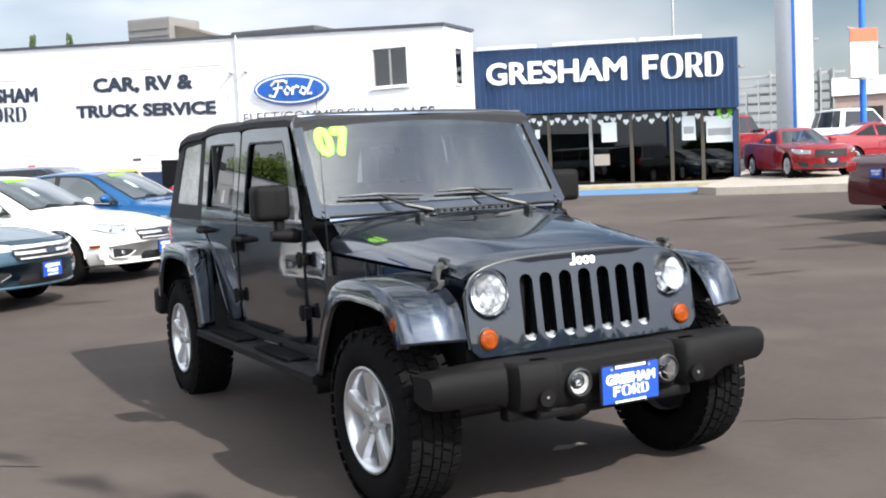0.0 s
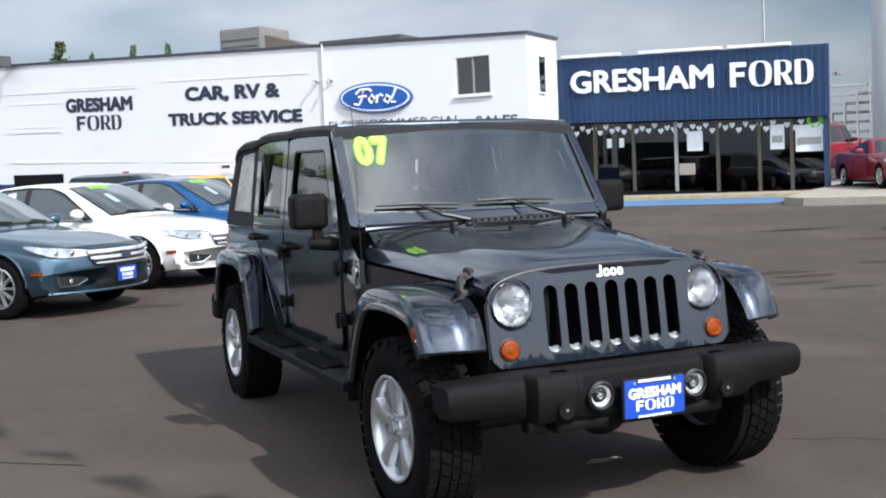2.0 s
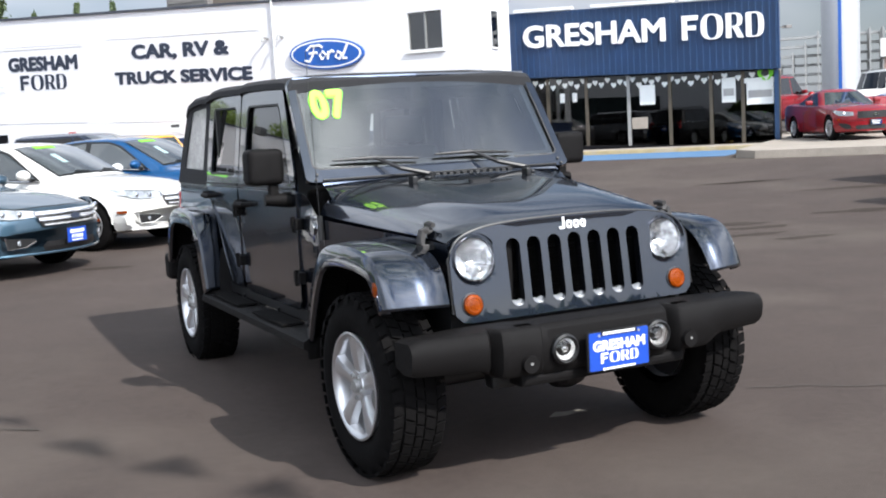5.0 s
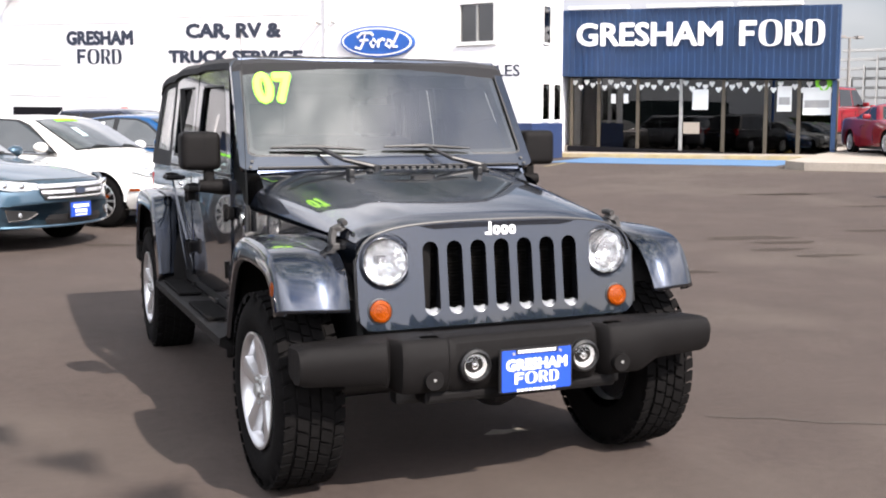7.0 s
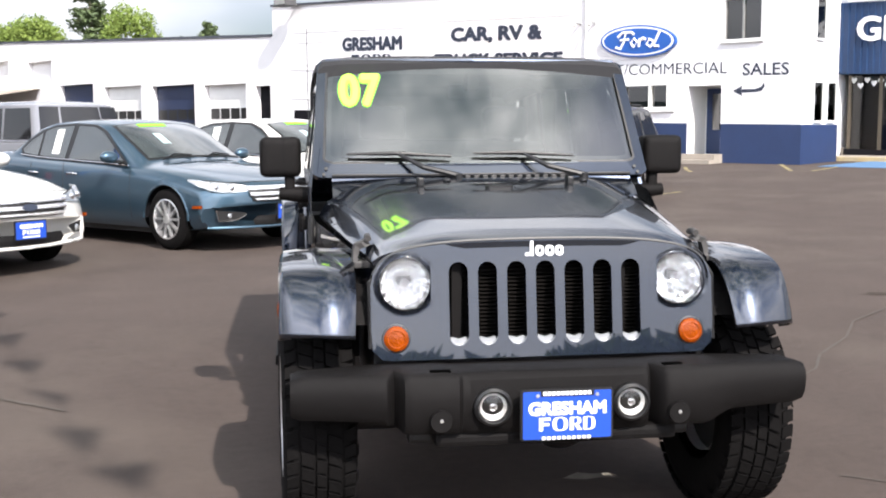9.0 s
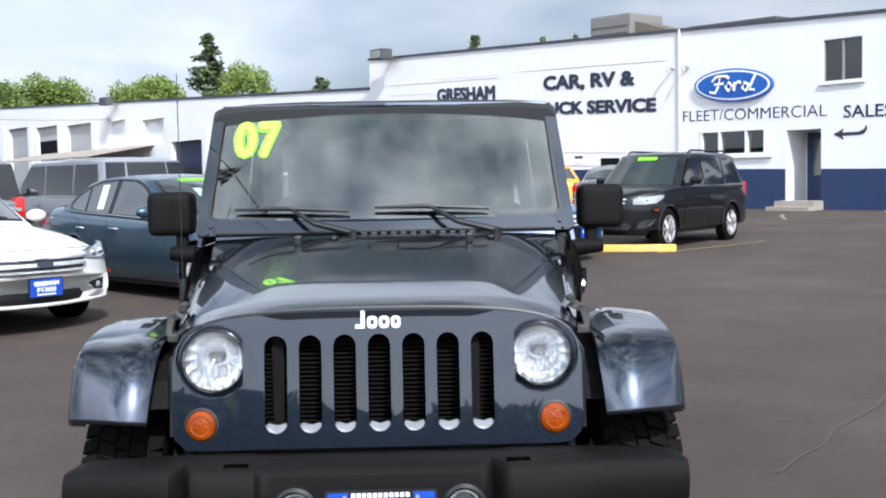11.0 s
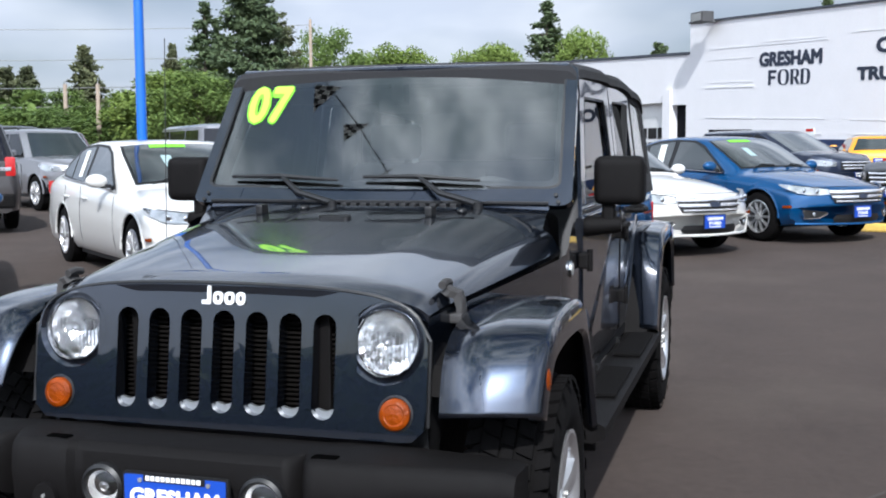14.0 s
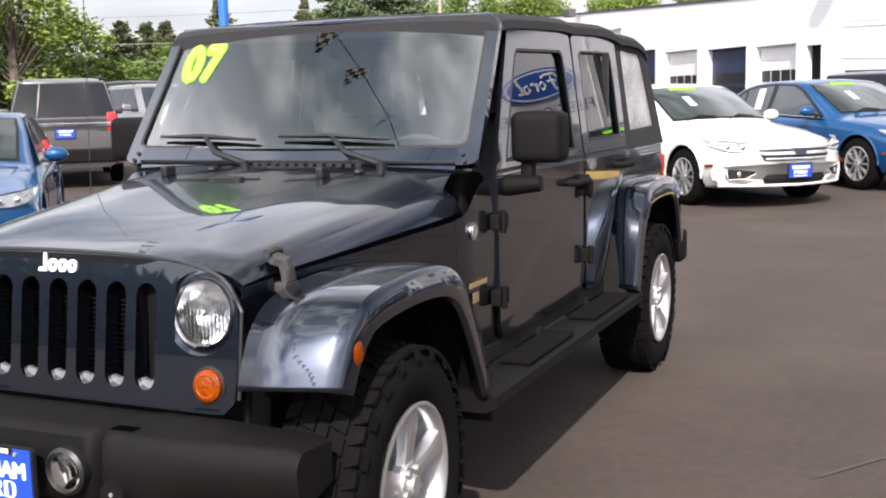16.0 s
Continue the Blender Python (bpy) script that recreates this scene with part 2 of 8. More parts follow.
def box(x0, x1, y0, y1, z0, z1, bevel=0.0, bm=None, warp=None, segments=2):
    bm = bm or bmesh.new()
    made = bmesh.ops.create_cube(bm, size=1)["verts"]
    for v in made:
        v.co = ((x0 + x1) / 2 + v.co.x * (x1 - x0), (y0 + y1) / 2 + v.co.y * (y1 - y0), (z0 + z1) / 2 + v.co.z * (z1 - z0))
    if bevel:
        edges = list({e for v in made for e in v.link_edges})
        made = list({v for f in bmesh.ops.bevel(bm, geom=edges, offset=bevel, segments=segments, affect="EDGES", profile=0.6)["faces"] for v in f.verts} | {v for v in made if v.is_valid})
    if warp:
        for v in made:
            v.co = warp(v.co)
    return bm


def cyl(p, q, r, r2=None, n=20, bm=None, caps=True):
    """A cylinder or cone from p to q."""
    bm = bm or bmesh.new()
    p, q = Vector(p), Vector(q)
    turn = (q - p).to_track_quat("Z", "Y").to_matrix().to_4x4()
    bmesh.ops.create_cone(bm, cap_ends=caps, segments=n, radius1=r, radius2=r if r2 is None else r2, depth=(q - p).length, matrix=Matrix.Translation((p + q) / 2) @ turn)
    return bm


def ball(c, rx, ry, rz, bm=None, n=16, m=None):
    bm = bm or bmesh.new()
    bmesh.ops.create_uvsphere(bm, u_segments=n, v_segments=max(6, n // 2), radius=1, matrix=Matrix.Translation(c) @ (m or Matrix()) @ Matrix.Diagonal((rx, ry, rz, 1)))
    return bm


def loft(rings, caps=True, closed=True, bm=None):
    """Faces between rings of equal length."""
    bm = bm or bmesh.new()
    rows = [[bm.verts.new(p) for p in ring] for ring in rings]
    n = len(rows[0])
    for a, b in zip(rows, rows[1:]):
        for i in range(n if closed else n - 1):
            j = (i + 1) % n
            bm.faces.new((a[i], a[j], b[j], b[i]))
    if caps and closed:
        bm.faces.new(rows[0])
        bm.faces.new(list(reversed(rows[-1])))
    return bm


def tube(points, r, n=8, bm=None):
    """A round tube along a line of points."""
    pts = [Vector(p) for p in points]
    rings = []
    for i, p in enumerate(pts):
        d = (pts[min(i + 1, len(pts) - 1)] - pts[max(i - 1, 0)]).normalized()
        a = d.cross(Vector((0, 0, 1)) if abs(d.z) < 0.95 else Vector((1, 0, 0))).normalized()
        b = d.cross(a)
        rr = r[i] if isinstance(r, (list, tuple)) else r
        rings.append([p + (a * math.cos(k * math.tau / n) + b * math.sin(k * math.tau / n)) * rr for k in range(n)])
    return loft(rings, bm=bm)


def sheet(outline, thick, warp, bm=None, bevel=0.0):
    """A flat outline (u, v) made thick and set in place by warp(u, v, w)."""
    bm = bm or bmesh.new()
    a = [bm.verts.new((u, v, 0)) for u, v in outline]
    f = bm.faces.new(a)
    top = bmesh.ops.extrude_face_region(bm, geom=[f])["geom"]
    made = [g for g in top if isinstance(g, bmesh.types.BMVert)]
    for v in made:
        v.co.z = thick
    every = a + made
    if bevel:
        edges = [e for e in {e for v in made for e in v.link_edges} if all(w in made for w in e.verts)]
        every = list(set(every) | {v for g in bmesh.ops.bevel(bm, geom=edges, offset=bevel, segments=2, affect="EDGES")["faces"] for v in g.verts})
    for v in every:
        if v.is_valid:
            v.co = warp(v.co.x, v.co.y, v.co.z)
    return bm


def round_rect(x0, x1, y0, y1, r, n=5):
    pts = []
    for cx, cy, a0 in ((x1 - r, y1 - r, 0), (x0 + r, y1 - r, 90), (x0 + r, y0 + r, 180), (x1 - r, y0 + r, 270)):
        for k in range(n + 1):
            a = radians(a0 + 90 * k / n)
            pts.append((cx + r * math.cos(a), cy + r * math.sin(a)))
    return pts


def mirrored(bm):
    """Adds the mirror image at -x."""
    geom = bm.verts[:] + bm.edges[:] + bm.faces[:]
    made = bmesh.ops.duplicate(bm, geom=geom)["geom"]
    for v in made:
        if isinstance(v, bmesh.types.BMVert):
            v.co.x = -v.co.x
    return bm


def lettering(text, height, depth, warp, bold=0.0, width=None, shear=0.0, spacing=1.0):
    """Text in the built-in font as a bmesh; u runs from 0 to its width and v from 0 to height, set in place by warp(u, v, w)."""
    cu = bpy.data.curves.new("text", "FONT")
    cu.body, cu.size, cu.extrude, cu.offset, cu.shear, cu.space_character = text, 1.0, 0.5, min(bold, 0), shear, spacing
    cu.resolution_u = 3
    ob = bpy.data.objects.new("text", cu)
    scene.collection.objects.link(ob)
    me = bpy.data.meshes.new_from_object(ob.evaluated_get(bpy.context.evaluated_depsgraph_get()))
    bm = bmesh.new()
    bm.from_mesh(me)
    bpy.data.objects.remove(ob)
    bpy.data.curves.remove(cu)
    bpy.data.meshes.remove(me)
    if bold > 0:  # thicker strokes from shifted copies
        bm.verts.index_update()
        pts, polys = [v.co.copy() for v in bm.verts], [[v.index for v in f.verts] for f in bm.faces]
        bm.free()
        shifts = [Vector((0, 0, 0))] + [Vector((bold * math.cos(math.tau * i / 8), bold * math.sin(math.tau * i / 8), 0.006 * (i + 1))) for i in range(8)]
        me = bpy.data.meshes.new("text")
        me.from_pydata([tuple(p + s) for s in shifts for p in pts], [], [[k + i * len(pts) for k in f] for i in range(9) for f in polys])
        bm = bmesh.new()
        bm.from_mesh(me)
        bpy.data.meshes.remove(me)
    xs, ys, zs = [v.co.x for v in bm.verts], [v.co.y for v in bm.verts], [v.co.z for v in bm.verts]
    lx, ly, lz, deep = min(xs), min(ys), min(zs), max(zs) - min(zs)
    k = height / (max(ys) - ly)
    kx = k if width is None else width / (max(xs) - lx)
    for v in bm.verts:
        v.co = warp((v.co.x - lx) * kx, (v.co.y - ly) * k, depth * (v.co.z - lz) / deep)
    return bm


def brand_shapes(height, width, depth, warp):
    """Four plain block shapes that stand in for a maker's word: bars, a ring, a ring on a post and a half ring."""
    def ring(x0, x1, z0, z1, t, square):
        n = 28
        def oval(a, b, flat):
            pts = []
            for k in range(n):
                q = math.tau * k / n
                c, s = math.cos(q), math.sin(q)
                e = 0.75
                px, pz = math.copysign(abs(c) ** e, c) * a, math.copysign(abs(s) ** e, s) * b
                if flat and px < 0:
                    px = max(px * 2.2, -a)
                    pz = math.copysign(b, pz) if abs(px) < a * 0.98 else pz
                pts.append((px, pz))
            return pts
        cx, cz = (x0 + x1) / 2, (z0 + z1) / 2
        a, b = (x1 - x0) / 2, (z1 - z0) / 2
        outer = [(cx + p, cz + q) for p, q in oval(a, b, square)]
        inner = [(cx + p, cz + q) for p, q in oval(a - t, b - t * 0.8, square)]
        bm = bmesh.new()
        lay = [[bm.verts.new(warp(p[0] * width, p[1] * height, w)) for p in o] for o in (outer, inner) for w in (0.0, depth)]
        oa, ob_, ia, ib = lay
        for i in range(n):
            j = (i + 1) % n
            for f in ((ob_[i], ib[i], ib[j], ob_[j]), (oa[i], ob_[i], ob_[j], oa[j]), (ia[i], ia[j], ib[j], ib[i])):
                bm.faces.new(f)
        return bm

    def bars(*rects):
        bm = bmesh.new()
        for x0, x1, z0, z1 in rects:
            box(x0, x1, z0, z1, 0, 1, bm=bm, warp=lambda c: warp(c.x * width, c.y * height, c.z * depth))
        return bm

    def post():
        bm = ring(0.545, 0.745, 0.44, 1.0, 0.06, True)
        box(0.545, 0.61, 0, 1, 0, 1, bm=bm, warp=lambda c: warp(c.x * width, c.y * height, c.z * depth * 1.01))
        box(0.0, 1.0, 0, 0.46, 0, 1, bm=bm, warp=lambda c: warp((0.69 - 0.04 * (c.y / 0.46) + 0.07 * c.x - 0.03 * (c.y / 0.46)) * width, c.y * height, c.z * depth * 1.01))
        return bm
    return [bars((0.0, 0.065, 0, 1), (0.065, 0.2, 0.8, 1.0), (0.065, 0.175, 0.4, 0.59)), ring(0.235, 0.51, -0.02, 1.02, 0.07, False), post(), ring(0.785, 1.0, 0.0, 1.0, 0.065, True)]

# ---- ground ----
def ground_z(x, y):
    return 0.013 * max(0.0, y - 1.0) + 0.015 * max(0.0, x - 6.0) if y < 70 and x < 70 else 0.013 * min(max(0.0, y - 1.0), 69) + 0.015 * min(max(0.0, x - 6.0), 64)


bm = bmesh.new()
xs = [-900, -300, -120, -60, -30, -15, -8, -4, 0, 3, 6, 10, 15, 20, 26, 34, 45, 70, 140, 300, 900]
ys = [-900, -300, -100, -40, -15, -6, -2, 1, 4, 8, 12, 17, 22, 28, 36, 48, 70, 120, 300, 900]
rows = [[bm.verts.new((x, y, ground_z(x, y))) for x in xs] for y in ys]
for a, b in zip(rows, rows[1:]):
    for i in range(len(xs) - 1):
        bm.faces.new((a[i], a[i + 1], b[i + 1], b[i]))
ground = tagged(part("ground", bm, ASPHALT), "dark worn asphalt of a car lot with pale patches", "ground", kind="structure")

# building axes: s along the front, d behind it
A53 = radians(53.2)
U = Vector((math.cos(A53), -math.sin(A53), 0))
B = Vector((math.sin(A53), math.cos(A53), 0))
P0 = Vector((9.964, 29.261, 0))


def W(s, d, z, k=0.0):
    """Place on the building: s along its front, d behind it; heights fall by k for each metre of s."""
    p = P0 + U * s + B * d
    return Vector((p.x, p.y, z - k * s))


def wbox(s0, s1, d0, d1, z0, z1, k=0.0, bm=None, k0=None, bevel=0.0):
    kk = k if k0 is None else k0
    return box(s0, s1, d0, d1, 0, 1, bm=bm, bevel=bevel, warp=lambda c: W(c.x, c.y, (z0 - kk * c.x) * (1 - c.z) + (z1 - k * c.x) * c.z))


KR, KB, KL = 0.0434, 0.0155, 0.036   # fall of the roof line, of the navy band and of the lettering
GROUND_S = lambda s, d=0.0: ground_z(*(P0 + U * s + B * d).xy) - 0.3
# front wall of the white building, pieced round its openings
OPEN = [(1.76, 2.9, 0.6, 2.72), (-1.29, 1.0, 2.1, 2.79), (2.95, 4.15, 4.03, 5.19)]  # door, low window, high window


def wall_front():
    """Wall cells between the openings' edges, each cell a block."""
    bm = bmesh.new()
    ss = sorted({-19.53, 5.45, *[v for o in OPEN for v in o[:2]]})
    zs = sorted({0.0, *[v for o in OPEN for v in o[2:]]})
    top = 5.98
    for a, b in zip(ss, ss[1:]):
        run = None
        for c, d in zip(zs, [*zs[1:], None]):
            hole = d is not None and any(o[0] <= (a + b) / 2 <= o[1] and o[2] <= (c + d) / 2 <= o[3] for o in OPEN)
            if hole:
                continue
            if d is None:
                wbox(a, b, 0, 0.3, c, top, k=KR, k0=0.0, bm=bm)
            else:
                wbox(a, b, 0, 0.3, c - (0.6 if c == 0 else 0), d, bm=bm)
    return bm


service_building = thing("service_building", None, "long white service building with navy base band and dark roof edge", "building")
part("wall", wall_front(), WHITE_WALL, service_building)
bm = wbox(5.15, 5.45, 0.3, 2.2, -0.6, 5.98, k=KR, k0=0)
wbox(4.55, 5.15, 1.9, 2.2, -0.6, 5.98, k=KR, k0=0, bm=bm)
wbox(4.55, 4.85, 2.2, 12, -0.6, 5.2, k=KR, k0=0, bm=bm)
part("wall", bm, WHITE_WALL, service_building)
part("wall", wbox(-19.53, -19.23, 0.3, 12, -0.6, 5.98, k=KR, k0=0), WHITE_WALL, service_building)
part("wall", wbox(-19.53, 4.85, 12, 12.3, -0.6, 5.2, k=KR, k0=0), WHITE_WALL, service_building)
part("roof", wbox(-19.23, 4.55, 0.3, 12, 5.0, 5.15, k=KR), ROOF_EDGE, service_building)
bm = wbox(-19.58, 5.52, -0.06, 0.34, 5.95, 6.03, k=KR)
wbox(5.12, 5.52, 0.34, 2.25, 5.95, 6.03, k=KR, bm=bm)
part("roof_edge", bm, ROOF_EDGE, service_building, "thin dark metal roof edge")
bm = wbox(-19.55, -5.6, -0.03, 0, -0.6, 1.63, k=KB)
wbox(-4.75, 1.74, -0.03, 0, -0.6, 1.63, k=KB, bm=bm)
wbox(2.92, 5.48, -0.03, 0, -0.6, 1.63, k=KB, bm=bm)
wbox(5.45, 5.48, 0, 2.2, -0.6, 1.63, k=KB, bm=bm)
part("navy_band", bm, NAVY_WALL, service_building, "navy blue painted base band")
# flat dark sheets on the wall for shade inside openings behind the parked vehicles
part("dark_opening", wbox(-5.6, -4.75, -0.02, 0.02, -0.6, 2.02, k=KB), DARK, service_building, "dark sheet for the shade inside a service bay opening")
part("dark_opening", wbox(-18.0, -15.1, -0.035, 0.02, 1.2, 2.0, k=KB), DARK, service_building, "dark sheet for the shade inside a low opening")
# closed-up bay panels and mouldings on the front
for s0, s1, z0, z1 in ((-17.95, -15.05, 3.55, 4.52), (-14.8, -10.85, 2.12, 5.06), (-9.55, -2.75, 2.1, 5.12)):
    for z in (z0 + 0.035, z1):
        part("bay_panel_moulding", wbox(s0, s1, -0.014, 0, z - 0.035, z, k=KL), WHITE_WALL, service_building)
part("ledge", wbox(-18.3, -15.0, -0.022, 0, 3.34, 3.40, k=KL), WHITE_WALL, service_building)
part("ledge", wbox(-18.25, -15.0, -0.02, 0, 2.11, 2.17, k=KL), WHITE_WALL, service_building)
part("ledge", wbox(-18.1, -10.8, -0.016, 0, 4.92, 4.96, k=KL), WHITE_WALL, service_building)
for s0, s1, z in ((-9.4, -2.9, 1.72), (-14.6, -11.0, 1.70)):
    part("ledge", wbox(s0, s1, -0.018, 0, z, z + 0.04, k=0.024), WHITE_WALL, service_building)
for s0, z in ((-11.9, 1.93), (-6.9, 1.96)):
    sg = part("wall_notice", wbox(s0, s0 + 0.5, -0.02, -0.002, z, z + 0.3), PAPER_WHITE, service_building, "small square notice on the wall")
    part("printed_bar", wbox(s0 + 0.06, s0 + 0.44, -0.026, -0.021, z + 0.16, z + 0.26), RED_LENS if s0 < -10 else HVAC_DARK, sg)
bm = tube([W(-2.13, -0.05, 1.7), W(-2.13, -0.05, 6.1)], 0.035)
part("drain_pipe", bm, FRAME_WHITE, service_building, "thin white painted pipe")
for s in (-2.4, -1.8):
    part("wall_spout", tube([W(s, 0, 4.86), W(s, -0.25, 4.9), W(s, -0.32, 4.76)], 0.04), METAL_GREY, service_building)
# door recess, steps, windows
bm = wbox(1.76, 2.9, 1.0, 1.05, 0.3, 2.75)
wbox(1.71, 1.76, 0.3, 1.0, 0.3, 2.75, bm=bm)
wbox(2.9, 2.95, 0.3, 1.0, 0.3, 2.75, bm=bm)
wbox(1.76, 2.9, 0.3, 1.0, 2.72, 2.76, bm=bm)
part("door_recess", bm, FRAME_WHITE, service_building)
d = part("door", wbox(1.85, 2.88, 0.93, 0.98, 0.6, 2.66), NAVY_WALL, service_building, "dark navy door set in a recess")
part("door_pane", wbox(2.05, 2.7, 0.915, 0.925, 1.4, 2.5), WINDOW_GLASS, d)
part("step", wbox(1.7, 3.0, -0.5, 0.3, -0.1, 0.68), CONCRETE, service_building)
part("step", wbox(1.65, 3.05, -0.85, -0.5, -0.1, 0.52), CONCRETE, service_building)
w = part("window", wbox(-1.29, 1.0, 0.10, 0.12, 2.1, 2.79), WINDOW_GLASS, service_building, "low three-part window")
bm = wbox(-1.35, 1.06, -0.02, 0.16, 2.04, 2.11)
wbox(-1.35, 1.06, -0.02, 0.16, 2.78, 2.85, bm=bm)
for s in (-1.32, -0.62, 0.36, 1.03):
    wbox(s - 0.035, s + 0.035, -0.02, 0.16, 2.1, 2.79, bm=bm)
part("window_frame", bm, FRAME_WHITE, w)
part("window_sill", wbox(-1.45, 1.3, -0.08, 0.0, 1.96, 2.04), FRAME_WHITE, w)
part("room_backing", wbox(-1.5, 1.2, 1.2, 1.25, 1.6, 3.0), DARK, w)
w = part("window", wbox(2.95, 4.15, 0.10, 0.12, 4.03, 5.19), WINDOW_GLASS, service_building, "square upper window with a grey frame")
bm = wbox(2.93, 4.17, 0.04, 0.16, 4.0, 4.05)
wbox(2.93, 4.17, 0.04, 0.16, 5.17, 5.22, bm=bm)
for s in (2.96, 3.55, 4.14):
    wbox(s - 0.025, s + 0.025, 0.04, 0.16, 4.03, 5.19, bm=bm)
part("window_frame", bm, METAL_GREY, w)
part("window_sill", wbox(2.87, 4.25, -0.07, 0.0, 3.93, 4.0), FRAME_WHITE, w)
part("room_backing", wbox(2.8, 4.3, 1.2, 1.25, 3.8, 5.3), DARK, w)
for d0, z0, z1, lab in ((0.72, 3.98, 5.08, "narrow upper side window"), (0.68, 1.66, 2.74, "narrow side window"), (1.5, 1.66, 2.74, "narrow side window")):
    w = part("window", wbox(5.46, 5.48, d0, d0 + 0.5, z0, z1), WINDOW_GLASS, service_building, lab)
    bm = wbox(5.45, 5.5, d0 - 0.05, d0, z0, z1)
    wbox(5.45, 5.5, d0 + 0.5, d0 + 0.55, z0, z1, bm=bm)
    wbox(5.45, 5.5, d0, d0 + 0.5, z1, z1 + 0.05, bm=bm)
    wbox(5.45, 5.52, d0, d0 + 0.5, z0 - 0.05, z0, bm=bm)
    part("window_frame", bm, FRAME_WHITE, w)
    part("room_backing", wbox(5.452, 5.456, d0, d0 + 0.5, z0, z1), DARK, w)

HVAC_TAN = material("unit_tan", (0.26, 0.22, 0.18), 0.7, vary=0.15)
# painted and raised lettering on the wall


def wall_text(text, s0, z0, width, height, mat, depth=0.016, bold=0.052, k=KL, label="", zk=None):
    bm = lettering(text, height, depth, lambda u, v, w: W(s0 + u, -w - 0.002, z0 + v, 0) - Vector((0, 0, k * u)), bold, width)
    return part("lettering", bm, mat, service_building, label)


wall_text("GRESHAM", -14.70, 4.62, 3.62, 0.56, LETTER_NAVY, label="navy block letters")
for bm in brand_shapes(0.56, 2.42, 0.014, lambda u, v, w: W(-14.13 + u, -w - 0.002, 3.90 + v, 0) - Vector((0, 0, KL * u))):
    part("brand_shape", bm, LETTER_NAVY, service_building)
wall_text("CAR, RV &", -8.42, 4.56, 4.38, 0.60, LETTER_NAVY, label="navy block letters")
wall_text("TRUCK SERVICE", -9.30, 3.775, 6.18, 0.47, LETTER_NAVY, label="navy block letters")
wall_text("FLEET/COMMERCIAL", -2.02, 3.17, 5.1, 0.33, LETTER_NAVY, 0.01, -0.012, 0.02, "thin navy painted letters")
wall_text("SALES", 3.6, 2.98, 1.45, 0.35, LETTER_NAVY, 0.01, 0.008, 0.02, "thin navy painted letters")
bm = sheet([(0.0, 0.10), (0.32, 0.25), (0.27, 0.14), (0.75, 0.14), (0.92, 0.2), (1.0, 0.32), (1.02, 0.2), (0.93, 0.08), (0.75, 0.05), (0.27, 0.05), (0.32, -0.06)], 0.008, lambda u, v, w: W(3.29 + u, -w - 0.002, 2.44 + v))
part("painted_arrow", bm, LETTER_NAVY, service_building, "navy painted arrow")
oval = thing("oval_sign", None, "blue oval wall sign with white rim and script", "sign")


def ellipse(a, b, n=48):
    return [(a * math.cos(math.tau * i / n), b * math.sin(math.tau * i / n)) for i in range(n)]


oval_at = lambda u, v, w: W(-0.07 + u, -w - 0.002, 4.175 + v - 0.043 * u)
part("rim", sheet(ellipse(1.42, 0.50), 0.10, oval_at), OVAL_BLUE, oval)
part("white_line", sheet(ellipse(1.35, 0.445), 0.006, lambda u, v, w: oval_at(u, v, w + 0.102)), LETTER_WHITE, oval)
part("face", sheet(ellipse(1.28, 0.395), 0.006, lambda u, v, w: oval_at(u, v, w + 0.112)), OVAL_BLUE, oval)
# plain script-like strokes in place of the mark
for pts in ([(-0.72, 0.12), (-0.55, 0.26), (-0.2, 0.27), (-0.1, 0.2)], [(-0.42, 0.25), (-0.5, -0.05), (-0.62, -0.24), (-0.8, -0.2)], [(-0.62, 0.02), (-0.3, 0.05)],
            [(-0.12, -0.18), (-0.22, -0.05), (-0.1, 0.08), (0.02, -0.03), (-0.12, -0.18)], [(0.12, 0.08), (0.08, -0.18)], [(0.12, 0.0), (0.26, 0.09), (0.34, 0.04)],
            [(0.62, -0.02), (0.48, 0.06), (0.38, -0.1), (0.52, -0.19), (0.66, -0.02)], [(0.86, 0.3), (0.7, 0.0), (0.66, -0.17), (0.82, -0.16)]):
    part("script_stroke", tube([oval_at(u, v, 0.12) for u, v in pts], 0.045, 6), LETTER_WHITE, oval)
lamp = thing("wall_floodlight", None, "grey floodlight on a bracket at the roof edge", "lamp")
part("bracket", tube([W(-17.7, 0.1, 6.7), W(-17.7, -0.5, 6.75)], 0.05), METAL_GREY, lamp)
part("housing", wbox(-18.1, -17.2, -0.95, -0.4, 6.62, 7.05, bevel=0.06), HVAC_DARK, lamp)
part("lens", wbox(-18.0, -17.3, -0.97, -0.955, 6.68, 6.98), METAL_GREY, lamp)
